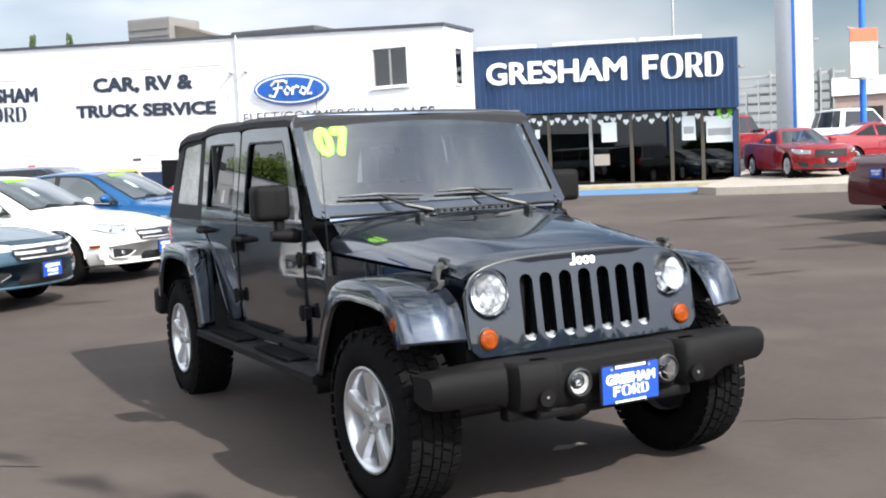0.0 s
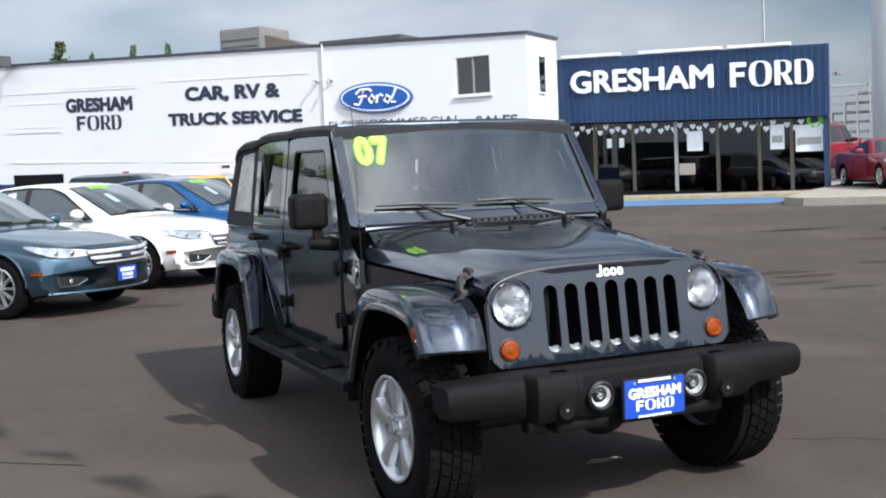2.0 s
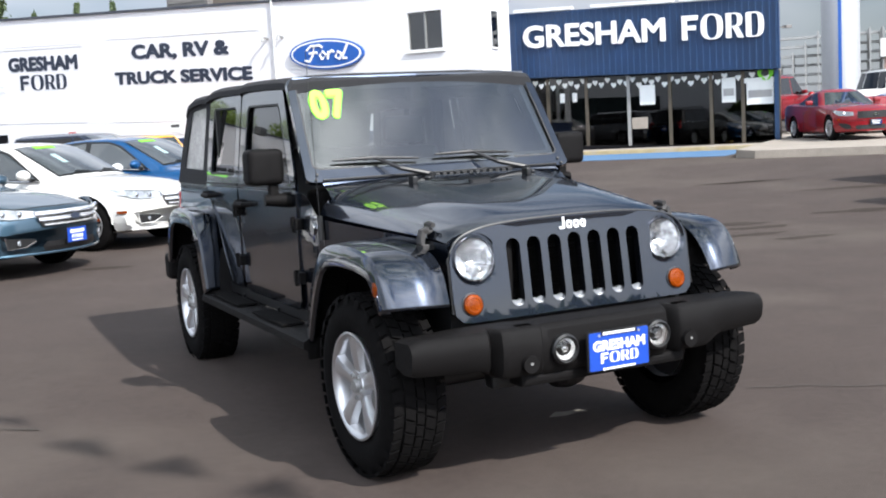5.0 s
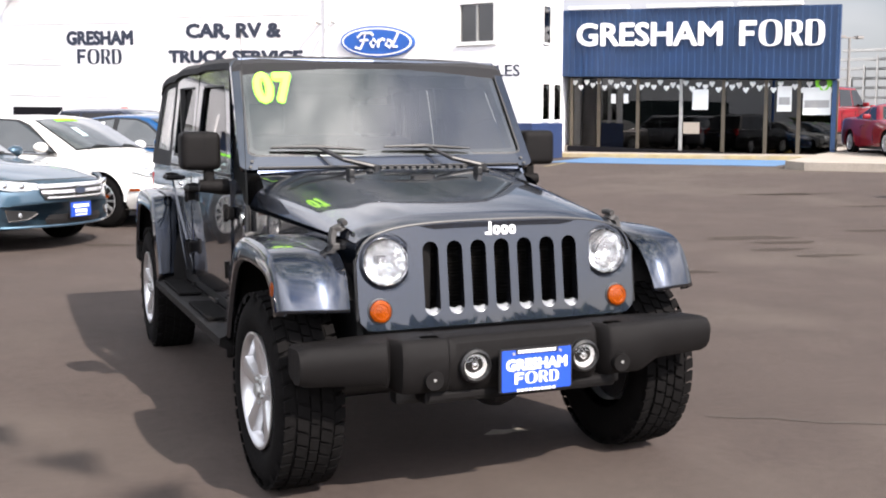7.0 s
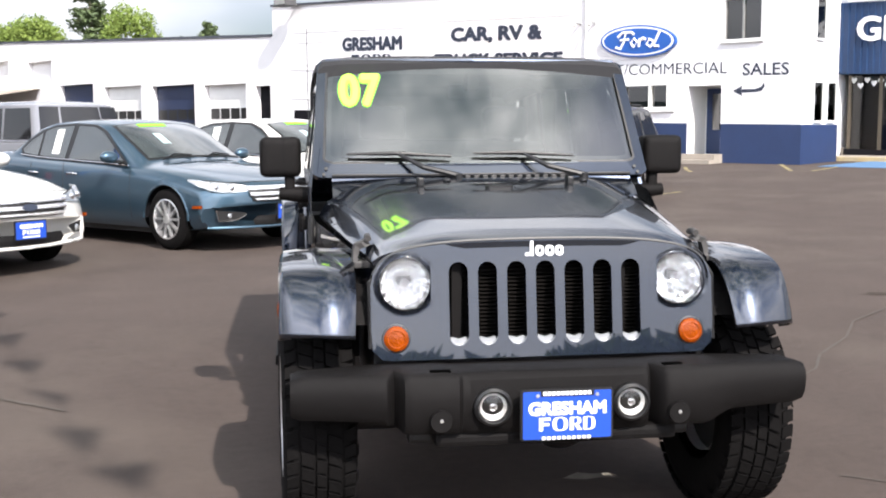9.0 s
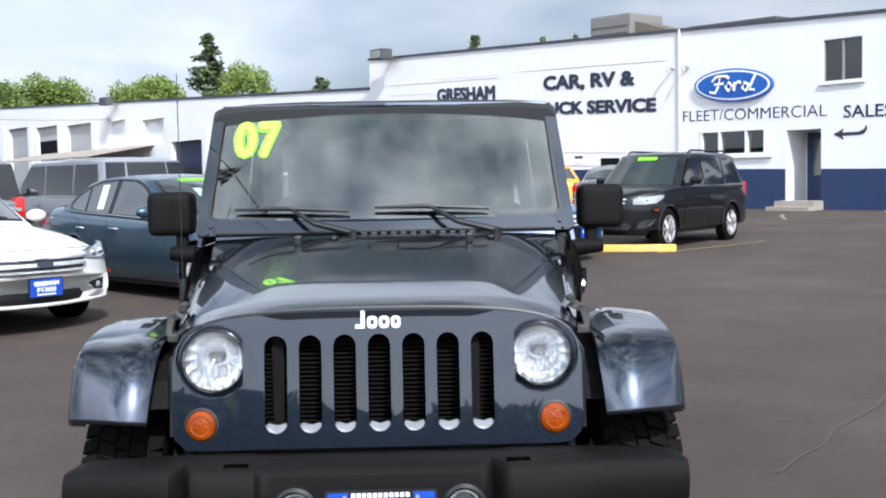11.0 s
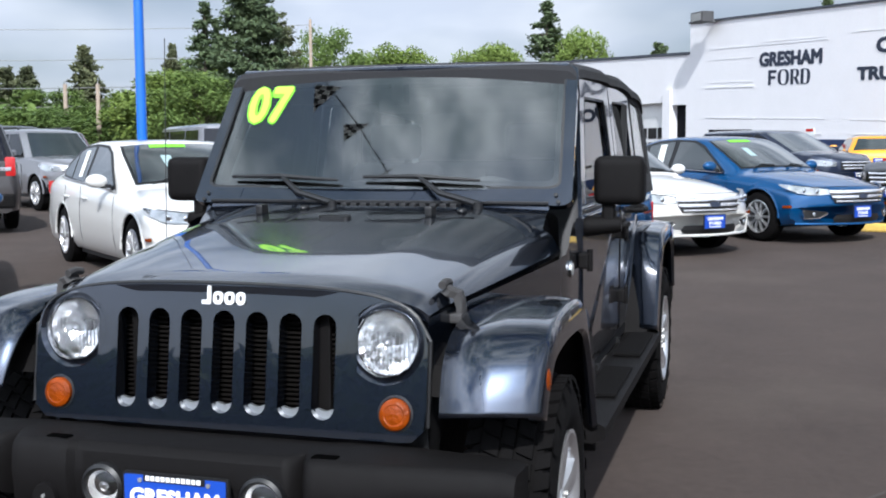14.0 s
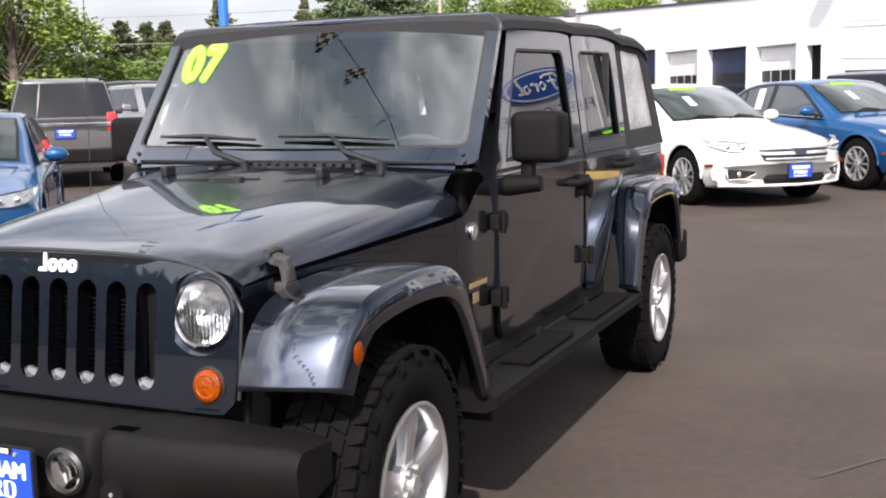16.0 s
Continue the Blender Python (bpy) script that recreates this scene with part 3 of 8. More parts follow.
for s0, s1, d0, z1, mat, lab in ((-11.8, -9.6, 6, 7.9, HVAC_GREY, "tall grey rooftop air unit"), (-6.6, -2.7, 6, 7.02, HVAC_DARK, "dark louvred rooftop unit")):
    unit = thing("rooftop_unit", None, lab, "air unit")
    part("body", wbox(s0, s1, d0, d0 + 2, 5.5, z1, k=0.02, bevel=0.04), mat, unit)
    bm = bmesh.new()
    for i in range(5):
        wbox(s0 + 0.1, s1 - 0.1, d0 - 0.04, d0, 6.3 + i * (z1 - 6.5) / 5, 6.36 + i * (z1 - 6.5) / 5, k=0.02, bm=bm)
    part("louvre", bm, HVAC_GREY, unit)
    part("curb_flashing", wbox(s0 - 0.1, s1 + 0.1, d0 - 0.1, d0 + 2.1, 5.48, 6.2, k=0.02), ROOF_EDGE, unit)
    if s0 < -5:
        part("hood", box(0, 1, 0, 1, 0, 1, warp=lambda c: W(-9.6 + 2.5 * c.x, d0 + 0.3 + 1.4 * c.y, 6.1 + c.z * (1.55 - 0.75 * c.x) + 0.1)), HVAC_TAN, unit, "tan sloping duct hood")
    else:
        part("duct", wbox(s0 + 2.0, s0 + 2.6, d0 + 0.4, d0 + 1.0, z1, z1 + 0.35), HVAC_GREY, unit)

# lower garage wing that goes on along the same line
garage = thing("garage_wing", None, "low white garage wing with roller doors and pilasters", "building")
KG = 0.0462
G0 = 4.62
doors = [(-20.9, -19.78, 0.3, 3.4, "dark"), (-25.15, -21.5, 0.3, 3.55, "white"), (-30.0, -26.0, 0.3, 3.65, "navy"), (-35.1, -31.2, 0.3, 3.75, "white"), (-40.4, -36.4, 0.3, 4.0, "navy"), (-44.5, -41.4, 3.9, 5.5, "panel"), (-50.3, -47.4, 3.9, 5.72, "panel"), (-58.2, -53.4, 0.6, 5.85, "grey"), (-64.9, -60.2, 0.6, 6.0, "part"), (-71.8, -67.0, 0.6, 6.2, "grey"), (-79.8, -74.4, 0.6, 5.2, "grey")]
prev = -19.53
for s1, s0, z0, z1, _ in [(d[1], d[0], d[2], d[3], d[4]) for d in doors]:
    part("wall", wbox(s1, prev, 0, 0.35, -0.6, G0, k=KG, k0=0), WHITE_WALL, garage)
    part("wall", wbox(s0, s1, 0, 0.35, z1, G0, k=KG, k0=0), WHITE_WALL, garage)
    part("wall", wbox(s0, s1, 0, 0.35, -0.6, z0), WHITE_WALL, garage)
    prev = s0
part("wall", wbox(-84.5, prev, 0, 0.35, -0.6, G0, k=KG, k0=0), WHITE_WALL, garage)
part("wall", wbox(-84.5, -84.2, 0.35, 12, -0.6, G0, k=KG, k0=0), WHITE_WALL, garage)
part("roof_edge", wbox(-84.5, -19.58, -0.05, 0.4, G0 - 0.02, G0 + 0.1, k=KG), ROOF_EDGE, garage)
part("roof", wbox(-84.2, -19.6, 0.4, 12, 4.0, 4.1, k=KG), ROOF_EDGE, garage)
for s in (-21.2, -25.55, -30.6, -35.7, -52.4, -59.2, -66.0, -73.0):
    part("pilaster", wbox(s - 0.3, s + 0.3, -0.12, 0, -0.6, 3.1 - 0.047 * s), WHITE_WALL, garage)
for s0, s1, z0, z1, kind in doors:
    # DARK panels stand in for the shade behind open and half-open doors
    mat = {"white": DOOR_WHITE, "grey": DOOR_GREY, "navy": DOOR_NAVY, "dark": DARK, "panel": WHITE_WALL, "part": DARK}[kind]
    bm = wbox(s0, s1, 0.28, 0.33, z0, z1)
    door = part("garage_door", bm, mat, garage, {"white": "white sectional roller door", "grey": "grey roller door", "navy": "navy roller door with lower panes", "dark": "dark sheet in an open doorway, for the shade inside", "panel": "closed-up white panel", "part": "half-open grey roller door"}[kind])
    if kind in ("white", "grey", "navy", "part"):
        for i in range(5):
            z = z0 + (z1 - z0) * (i + 0.5) / 5
            part("slat", wbox(s0 + 0.03, s1 - 0.03, 0.265, 0.28, z - (z1 - z0) * 0.095, z + (z1 - z0) * 0.095), {"part": DOOR_GREY}.get(kind, mat), door) if not (kind == "part" and i == 3) else None
        for i in range(4):
            a = s0 + 0.15 + (s1 - s0 - 0.3) * i / 4
            b = s0 + 0.15 + (s1 - s0 - 0.3) * (i + 1) / 4 - 0.1
            if kind in ("white", "navy"):
                for z in (1.3, 1.95):
                    part("pane", wbox(a, b, 0.255, 0.262, z, z + 0.5), BLACK_TRIM, door)
    if kind == "panel":
        part("moulding", wbox(s0 - 0.1, s1 + 0.1, -0.04, 0.0, z1, z1 + 0.07), WHITE_WALL, garage)
part("awning", box(0, 1, 0, 1, 0, 1, warp=lambda c: W(-63 + 20 * c.x, -4.5 + 4.5 * c.y, 3.15 + 0.75 * c.y + 0.06 * c.z)), CONCRETE, garage, "tan sloping canopy roof")
l2 = thing("wall_floodlight", None, "small grey floodlight at the garage roof edge", "lamp")
part("bracket", tube([W(-48.6, 0.1, 6.6), W(-48.6, -0.5, 6.95)], 0.05), METAL_GREY, l2)
part("housing", wbox(-49.4, -48.2, -0.9, -0.4, 6.7, 7.2, bevel=0.05), HVAC_DARK, l2)

# ---- showroom with the blue fascia ----
showroom = thing("showroom", None, "glass-fronted showroom with a blue ribbed metal fascia", "building")
SD, KS = 3.4, 0.033
part("fascia", wbox(4.86, 13.60, SD, SD + 0.15, 3.24, 5.36, k=KS), BLUE_METAL, showroom)
SLANT = 0.235


def slanted(s1, d0, d1, z0, z1):
    """A block from the west end to a side that leans in towards the back."""
    return box(0, 1, d0, d1, z0, z1, warp=lambda c: W(4.88 + (s1 - SLANT * (c.y - SD) - 4.88) * c.x, c.y, c.z, KS))


def east_side(z0, z1):
    return box(0, 0.13, SD + 0.16, SD + 9, z0, z1, warp=lambda c: W(13.44 - SLANT * (c.y - SD) + c.x, c.y, c.z, KS))


part("fascia", east_side(3.24, 5.36), BLUE_METAL, showroom)
for i in range(44):
    s = 4.92 + i * 0.1992
    part("rib", wbox(s, s + 0.05, SD - 0.035, SD, 3.25, 5.35, k=KS), BLUE_METAL, showroom)
# near-black soffit: the shade under the fascia is put into its colour
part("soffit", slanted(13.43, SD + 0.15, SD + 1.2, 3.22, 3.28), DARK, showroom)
part("roof", slanted(13.43, SD + 0.15, SD + 9, 5.1, 5.2), ROOF_EDGE, showroom)
for s0, s1 in ((5.14, 7.17), (7.8, 10.46), (10.65, 12.53)):
    part("light_bar", wbox(s0, s1, SD - 0.1, SD + 0.1, 5.38, 5.47, k=KS, bevel=0.02), LETTER_WHITE, showroom, "white strip lamp housing along the roof edge")
fw = SD + 0.35
for s in (5.12, 6.08, 7.42, 8.84, 10.18, 11.47, 12.44, 13.5):
    part("mullion", wbox(s - 0.05, s + 0.05, fw - 0.06, fw + 0.06, 0.7, 3.2, k=KS), FRAME_BRONZE if s != 8.84 else METAL_GREY, showroom)
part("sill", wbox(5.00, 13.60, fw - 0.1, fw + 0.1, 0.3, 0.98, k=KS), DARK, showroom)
for a, b in ((5.17, 6.03), (6.13, 7.37), (7.47, 8.79), (8.89, 10.13), (10.23, 11.42), (11.52, 12.39), (12.49, 13.45)):
    part("pane", wbox(a, b, fw - 0.01, fw + 0.01, 0.98, 3.2, k=KS), SHOP_GLASS, showroom)
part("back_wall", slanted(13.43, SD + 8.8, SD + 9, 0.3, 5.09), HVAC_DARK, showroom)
part("side_wall", east_side(0.3, 3.23), BLUE_METAL, showroom)
part("shop_floor", slanted(13.43, fw, SD + 8.8, 0.7, 1.0), CONCRETE, showroom)
bm = lettering("GRESHAM", 0.74, 0.06, lambda u, v, w: W(5.44 + u, SD - 0.04 - w, 4.02 + 0.033 * 5.44 + v, KS), 0.026, 4.76)
part("lettering", bm, LETTER_WHITE, showroom, "bold white raised letters")
for bm in brand_shapes(0.74, 2.46, 0.06, lambda u, v, w: W(10.72 + u, SD - 0.04 - w, 4.02 + 0.033 * 5.44 + v, KS)):
    part("brand_shape", bm, LETTER_WHITE, showroom)
# posters, bunting hearts and counter in the shop windows
for s, z, w_, h, mat, lab in ((11.8, 2.0, 0.42, 0.75, PAPER_WHITE, "white poster with a car picture"), (12.55, 1.9, 0.8, 0.8, PAPER_WHITE, "white notice sheet"), (9.2, 2.05, 0.5, 0.62, PAPER_WHITE, "white poster"), (8.92, 1.3, 0.52, 0.36, CONCRETE, "tan framed notice"), (6.5, 2.25, 0.16, 0.3, PAPER_WHITE, "small white notice"), (6.93, 2.25, 0.16, 0.3, PAPER_WHITE, "small white notice")):
    ob = tagged(part("window_poster", wbox(s, s + w_, fw - 0.03, fw - 0.022, z, z + h, k=KS * 0.3), mat), lab + " on the shop glass", "poster")
    if h > 0.7:
        part("printed_bar", wbox(s + 0.05, s + w_ - 0.05, fw - 0.036, fw - 0.031, z + 0.08, z + 0.3), METAL_GREY, ob)
disc = tagged(part("round_poster", sheet(ellipse(0.24, 0.24, 24), 0.01, lambda u, v, w: W(13.13 + u, fw - 0.04 - w, 2.72 + v)), LIME), "round lime green poster on the shop glass", "poster")
part("printed_bar", sheet(ellipse(0.12, 0.1, 16), 0.004, lambda u, v, w: W(13.11 + u, fw - 0.056 - w, 2.7 + v)), HVAC_DARK, disc)
random.seed(4)
heart = [(0, -0.11), (0.09, 0.0), (0.085, 0.06), (0.045, 0.075), (0, 0.045), (-0.045, 0.075), (-0.085, 0.06), (-0.09, 0.0)]
first = None
for i in range(40):
    s, z = 5.24 + i * 0.208, 3.06 - 0.12 * (i % 2) - 0.04 * math.sin(i * 1.7) - KS * (5.24 + i * 0.208)
    m = Matrix.Translation(W(s, fw - 0.05, z))
    if first is None:
        first = tagged(part("paper_heart", sheet(heart, 0.004, lambda u, v, w: U * u - B * w + Vector((0, 0, v))), PAPER_WHITE), "white paper heart hung in the shop window", "decoration", "paper hearts")
        first.matrix_world = m
    else:
        copy_thing(first, m)
desk = thing("reception_desk", None, "grey white reception desk behind the shop glass", "desk")
part("front", wbox(6.35, 7.70, SD + 2, SD + 2.7, 0.68, 1.55), DOOR_GREY, desk)
part("top", wbox(6.26, 7.80, SD + 1.95, SD + 2.8, 1.55, 1.62), PAPER_WHITE, desk)

# raised walk, kerb and blue paved strip before the showroom
def slab(name, pts, z_off, thick, mat, label, category="", kind="structure"):
    bm = bmesh.new()
    lo = [bm.verts.new((x, y, ground_z(x, y) - 0.2)) for x, y in pts]
    hi = [bm.verts.new((x, y, ground_z(x, y) + z_off)) for x, y in pts]
    n = len(pts)
    bm.faces.new(hi)
    for i in range(n):
        bm.faces.new((lo[i], lo[(i + 1) % n], hi[(i + 1) % n], hi[i]))
    return tagged(part(name, bm, mat), label, category or name, kind=kind)


def UB(s, d):
    p = P0 + U * s + B * d
    return p.x, p.y


slab("pavement", [UB(5.0, 2.6), UB(13.7, 2.6), UB(13.7, 12), UB(5.0, 12)], 0.12, 0.2, CONCRETE, "raised concrete walk before the showroom", "pavement")
slab("pavement_blue", [UB(6.3, -0.6), UB(12.8, -0.6), UB(13.1, 2.35), UB(6.4, 2.35)], 0.012, 0.02, PAVE_BLUE, "blue painted strip of pavement", "pavement")
slab("kerb_yellow", [UB(5.0, 2.4), UB(13.2, 2.4), UB(13.2, 2.6), UB(5.0, 2.6)], 0.12, 0.2, KERB_WORN, "worn yellow painted kerb", "kerb")
slab("pad", [UB(13.3, -1.5), UB(13.9, -2.1), UB(27, -2.1), UB(27, 14), UB(13.9, 14), UB(13.3, 2.6)], 0.20, 0.2, CONCRETE, "raised concrete display pad with a rounded kerb", "pavement")


def line(name, pts, width, mat, label):
    bm = bmesh.new()
    rows = []
    for i, (x, y) in enumerate(pts):
        a, b = pts[max(i - 1, 0)], pts[min(i + 1, len(pts) - 1)]
        d = Vector((b[0] - a[0], b[1] - a[1], 0)).normalized()
        q = Vector((-d.y, d.x, 0)) * width / 2
        z = 0.006
        rows.append([bm.verts.new((x + q.x, y + q.y, ground_z(x, y) + z)), bm.verts.new((x - q.x, y - q.y, ground_z(x, y) + z))])
    for a, b in zip(rows, rows[1:]):
        bm.faces.new((a[0], a[1], b[1], b[0]))
    return tagged(part(name, bm, mat), label, "line", kind="structure")


line("road_line_1", [(4.19, 14.5), (5.5, 15.6), (6.73, 16.57)], 0.1, LINE_YELLOW, "faded yellow parking line")
line("road_line_2", [(9.3, 22.9), (9.6, 24.1), (10.0, 25.2)], 0.1, LINE_YELLOW, "faded yellow parking line")
line("road_line_3", [(13.7, 27.6), (12.6, 24.6), (11.7, 22.2), (12.1, 21.9), (13.1, 22.9), (14.5, 24.4)], 0.12, LINE_YELLOW, "faded yellow painted loop")
def stop(p, ang, label):
    ob = tagged(part("wheel_stop", box(-0.9, 0.9, -0.09, 0.09, 0, 0.13, bevel=0.03), KERB_YELLOW, smooth=False), label, "wheel stop", "wheel stops")
    ob.matrix_world = pose(p[0], p[1], ground_z(*p), 0, 0, ang)
stop((3.7, 14.9), -12, "yellow painted concrete wheel stop on the asphalt")
stop((12.0, 27.7), 10, "yellow painted concrete wheel stop on the asphalt")

# ---- the dark blue four-door off-roader ----
RIG_PAINT = material("dark_blue_metallic_paint", (0.017, 0.0232, 0.0375), 0.27, 0.9, vary=0.05, scale=60, coat=1.0, coat_ior=1.68)
WINDSHIELD = glass("windshield_glass", (0.66, 0.74, 0.71), 0.7, ior=2.8)
SIDE_GLASS = glass("side_glass", (0.5, 0.55, 0.55), 0.5, ior=2.0)
FRIT = material("black_glass_border", (0.02, 0.02, 0.022), 0.25, vary=0.1, coat=0.7)
SEAT = material("grey_seat_cloth", (0.10, 0.10, 0.105), 0.9, vary=0.15)
rig = thing("off_road_vehicle", None, "dark blue metallic four-door off-road vehicle with black soft top", "car")


def smooth01(a, b, v):
    t = min(max((v - a) / (b - a), 0), 1)
    return t * t * (3 - 2 * t)


def hood_edge(y):
    """Half width and height of the hood's lower edge."""
    v = min(max((y + 0.36) / 1.14, 0), 1)
    return 0.605 + 0.16 * v ** 0.9, 1.045 + 0.075 * v


def hood_z(x, y):
    v = min(max((y + 0.36) / 1.14, 0), 1)
    hw, ze = hood_edge(y)
    zt = 1.112 + 0.160 * v ** 0.75
    a = abs(x) / hw
    z = ze + (zt - ze) * max(0.0, 1 - a ** (3.4 + 1.6 * v)) ** 0.62
    bulge = 0.008 * (1 - smooth01(0.30 + 0.14 * v, 0.46 + 0.16 * v, abs(x))) * smooth01(0.02, 0.3, v)
    return z + bulge - 0.008 * (1 - smooth01(0.0, 0.05, v))


NU, NV = 52, 30
bm = bmesh.new()
rows = []
for j in range(NV + 1):
    y = -0.372 + 1.12 * j / NV
    hw = hood_edge(y)[0]
    rows.append([bm.verts.new((hw * (2 * i / NU - 1), y + 0.03 * (2 * i / NU - 1) ** 4, hood_z(hw * (2 * i / NU - 1), y))) for i in range(NU + 1)])
for a, b in zip(rows, rows[1:]):
    for i in range(NU):
        bm.faces.new((a[i], a[i + 1], b[i + 1], b[i]))
edge = [e for e in bm.edges if e.is_boundary]
ext = bmesh.ops.extrude_edge_only(bm, edges=edge)["geom"]
for v in ext:
    if isinstance(v, bmesh.types.BMVert):
        v.co.z -= 0.02
        v.co.x *= 0.992
hood = part("hood", bm, RIG_PAINT, rig, smooth=True)
part("washer_vent", sheet(round_rect(-0.06, 0.06, -0.022, 0.022, 0.02), 0.012, lambda u, v, w: Vector((u + 0.0, 0.47 + v, hood_z(u, 0.47 + v) + w - 0.002))), BLACK_TRIM, hood)
for x in (-0.33, 0.33):
    part("hood_bumper", box(x - 0.014, x + 0.014, 0.53, 0.59, hood_z(x, 0.56) - 0.005, hood_z(x, 0.56) + 0.035, bevel=0.008), BLACK_TRIM, hood)
for x in (-0.20, 0.42):
    ob = part("washer_jet", ball((x, 0.66, hood_z(x, 0.66) + 0.004), 0.018, 0.025, 0.012), BLACK_TRIM, hood)


def body_x(y, z):
    """Half width of the body side."""
    x = 0.80 if y > 0.75 else 0.608 + (0.80 - 0.608) * min(max((y + 0.36) / 1.11, 0), 1) ** 0.95
    return x - 0.025 * ((z - 0.95) / 0.4) ** 2 * (1 if y > 0.75 else 0.4)


def side_panel(y0, y1, zb, zt, ny, nz, side):
    bm = bmesh.new()
    rows = []
    for j in range(ny + 1):
        y = y0 + (y1 - y0) * j / ny
        a, b = zb(y), zt(y)
        rows.append([bm.verts.new((side * body_x(y, a + (b - a) * i / nz), y, a + (b - a) * i / nz)) for i in range(nz + 1)])
    for a, b in zip(rows, rows[1:]):
        for i in range(nz):
            bm.faces.new((a[i], a[i + 1], b[i + 1], b[i]))
    return bm


for side in (-1, 1):
    part("fender_panel", side_panel(-0.36, 0.66, lambda y: 0.86 if y < 0.5 else 0.58, lambda y: hood_edge(y)[1] - 0.012, 14, 5, side), RIG_PAINT, rig, smooth=True)
    part("cowl_side", side_panel(0.662, 0.94, lambda y: 0.58, lambda y: 1.105 + 0.11 * smooth01(0.68, 0.9, y), 6, 6, side), RIG_PAINT, rig, smooth=True)
    part("body_side", side_panel(0.94, 3.76, lambda y: 0.58 if y < 2.5 or y > 3.7 else 0.58 + 0.36 * smooth01(2.5, 2.68, y), lambda y: 1.225, 30, 6, side), RIG_PAINT, rig, smooth=True)
part("rear_panel", box(-0.79, 0.79, 3.74, 3.78, 0.6, 1.22, bevel=0.02), RIG_PAINT, rig)
part("floor_pan", box(-0.77, 0.77, 0.6, 3.74, 0.56, 0.62), BLACK_TRIM, rig)
part("firewall", box(-0.70, 0.70, 0.60, 0.66, 0.6, 1.1), BLACK_TRIM, rig)
part("inner_bay", box(-0.58, 0.58, -0.30, 0.6, 0.55, 0.98), BLACK_TRIM, rig)
part("wheel_house", box(-0.78, 0.78, 2.5, 3.7, 0.80, 0.98), BLACK_TRIM, rig)


def ring_panel(outer, inner, thick, place, bm=None):
    """A panel between two outlines of equal count."""
    bm = bm or bmesh.new()
    n = len(outer)
    lay = [[bm.verts.new(place(*p, w)) for p in o] for o in (outer, inner) for w in (0.0, thick)]
    oa, ob, ia, ib = lay
    for i in range(n):
        j = (i + 1) % n
        for q in ((oa[i], oa[j], ia[j], ia[i]), (ob[i], ib[i], ib[j], ob[j]), (oa[i], ob[i], ob[j], oa[j]), (ia[i], ia[j], ib[j], ib[i])):
            bm.faces.new(q)
    return bm


# grille with seven slots, built as bars round open slots
def grille_y(z):
    return -0.372 - (1.07 - z) * 0.13


def G(u, v, w):
    return Vector((u, grille_y(v) - w, v))


SLOT_X = [0.004 + (i - 3) * 0.1035 for i in range(7)]
S_LO, S_HI, S_R = 0.745, 1.035, 0.034
TOP = lambda x: 0.87 + 0.238 * max(0.0, 1 - (abs(x) / 0.6155) ** 5) ** 0.2 - 0.013 * (x / 0.5) ** 2
bm = bmesh.new()
N_A = 8


def ribbon(xs_lo, xs_hi, lo, hi):
    """Strip of grille face with a flange going in."""
    for i in range(len(xs_lo) - 1):
        vs = [bm.verts.new(G(x, z, 0)) for x, z in ((xs_lo[i], lo[i]), (xs_lo[i + 1], lo[i + 1]), (xs_hi[i + 1], hi[i + 1]), (xs_hi[i], hi[i]))]
        bm.faces.new(vs)


for sx in SLOT_X:  # above and below each slot, following its round ends
    xs = [sx - S_R * math.cos(math.pi * i / N_A) for i in range(N_A + 1)]
    up = [S_HI - S_R + S_R * math.sin(math.pi * i / N_A) for i in range(N_A + 1)]
    dn = [S_LO + S_R - S_R * math.sin(math.pi * i / N_A) for i in range(N_A + 1)]
    ribbon(xs, xs, up, [TOP(x) for x in xs])
    ribbon(xs, xs, [0.70] * len(xs), dn)
    # inner walls of the slot
    loop = [(x, z) for x, z in zip(xs, up)] + [(x, z) for x, z in reversed(list(zip(xs, dn)))]
    for (x0, z0), (x1, z1) in zip(loop, loop[1:] + loop[:1]):
        bm.faces.new([bm.verts.new(p) for p in (G(x0, z0, 0), G(x1, z1, 0), G(x1, z1, -0.05), G(x0, z0, -0.05))])
edges_x = [-0.405] + [v for sx in SLOT_X for v in (sx - S_R, sx + S_R)] + [0.413]
for i in range(0, len(edges_x), 2):
    a, b = edges_x[i], edges_x[i + 1]
    xs = [a + (b - a) * k / 3 for k in range(4)]
    ribbon(xs, xs, [0.70] * 4, [TOP(x) for x in xs])
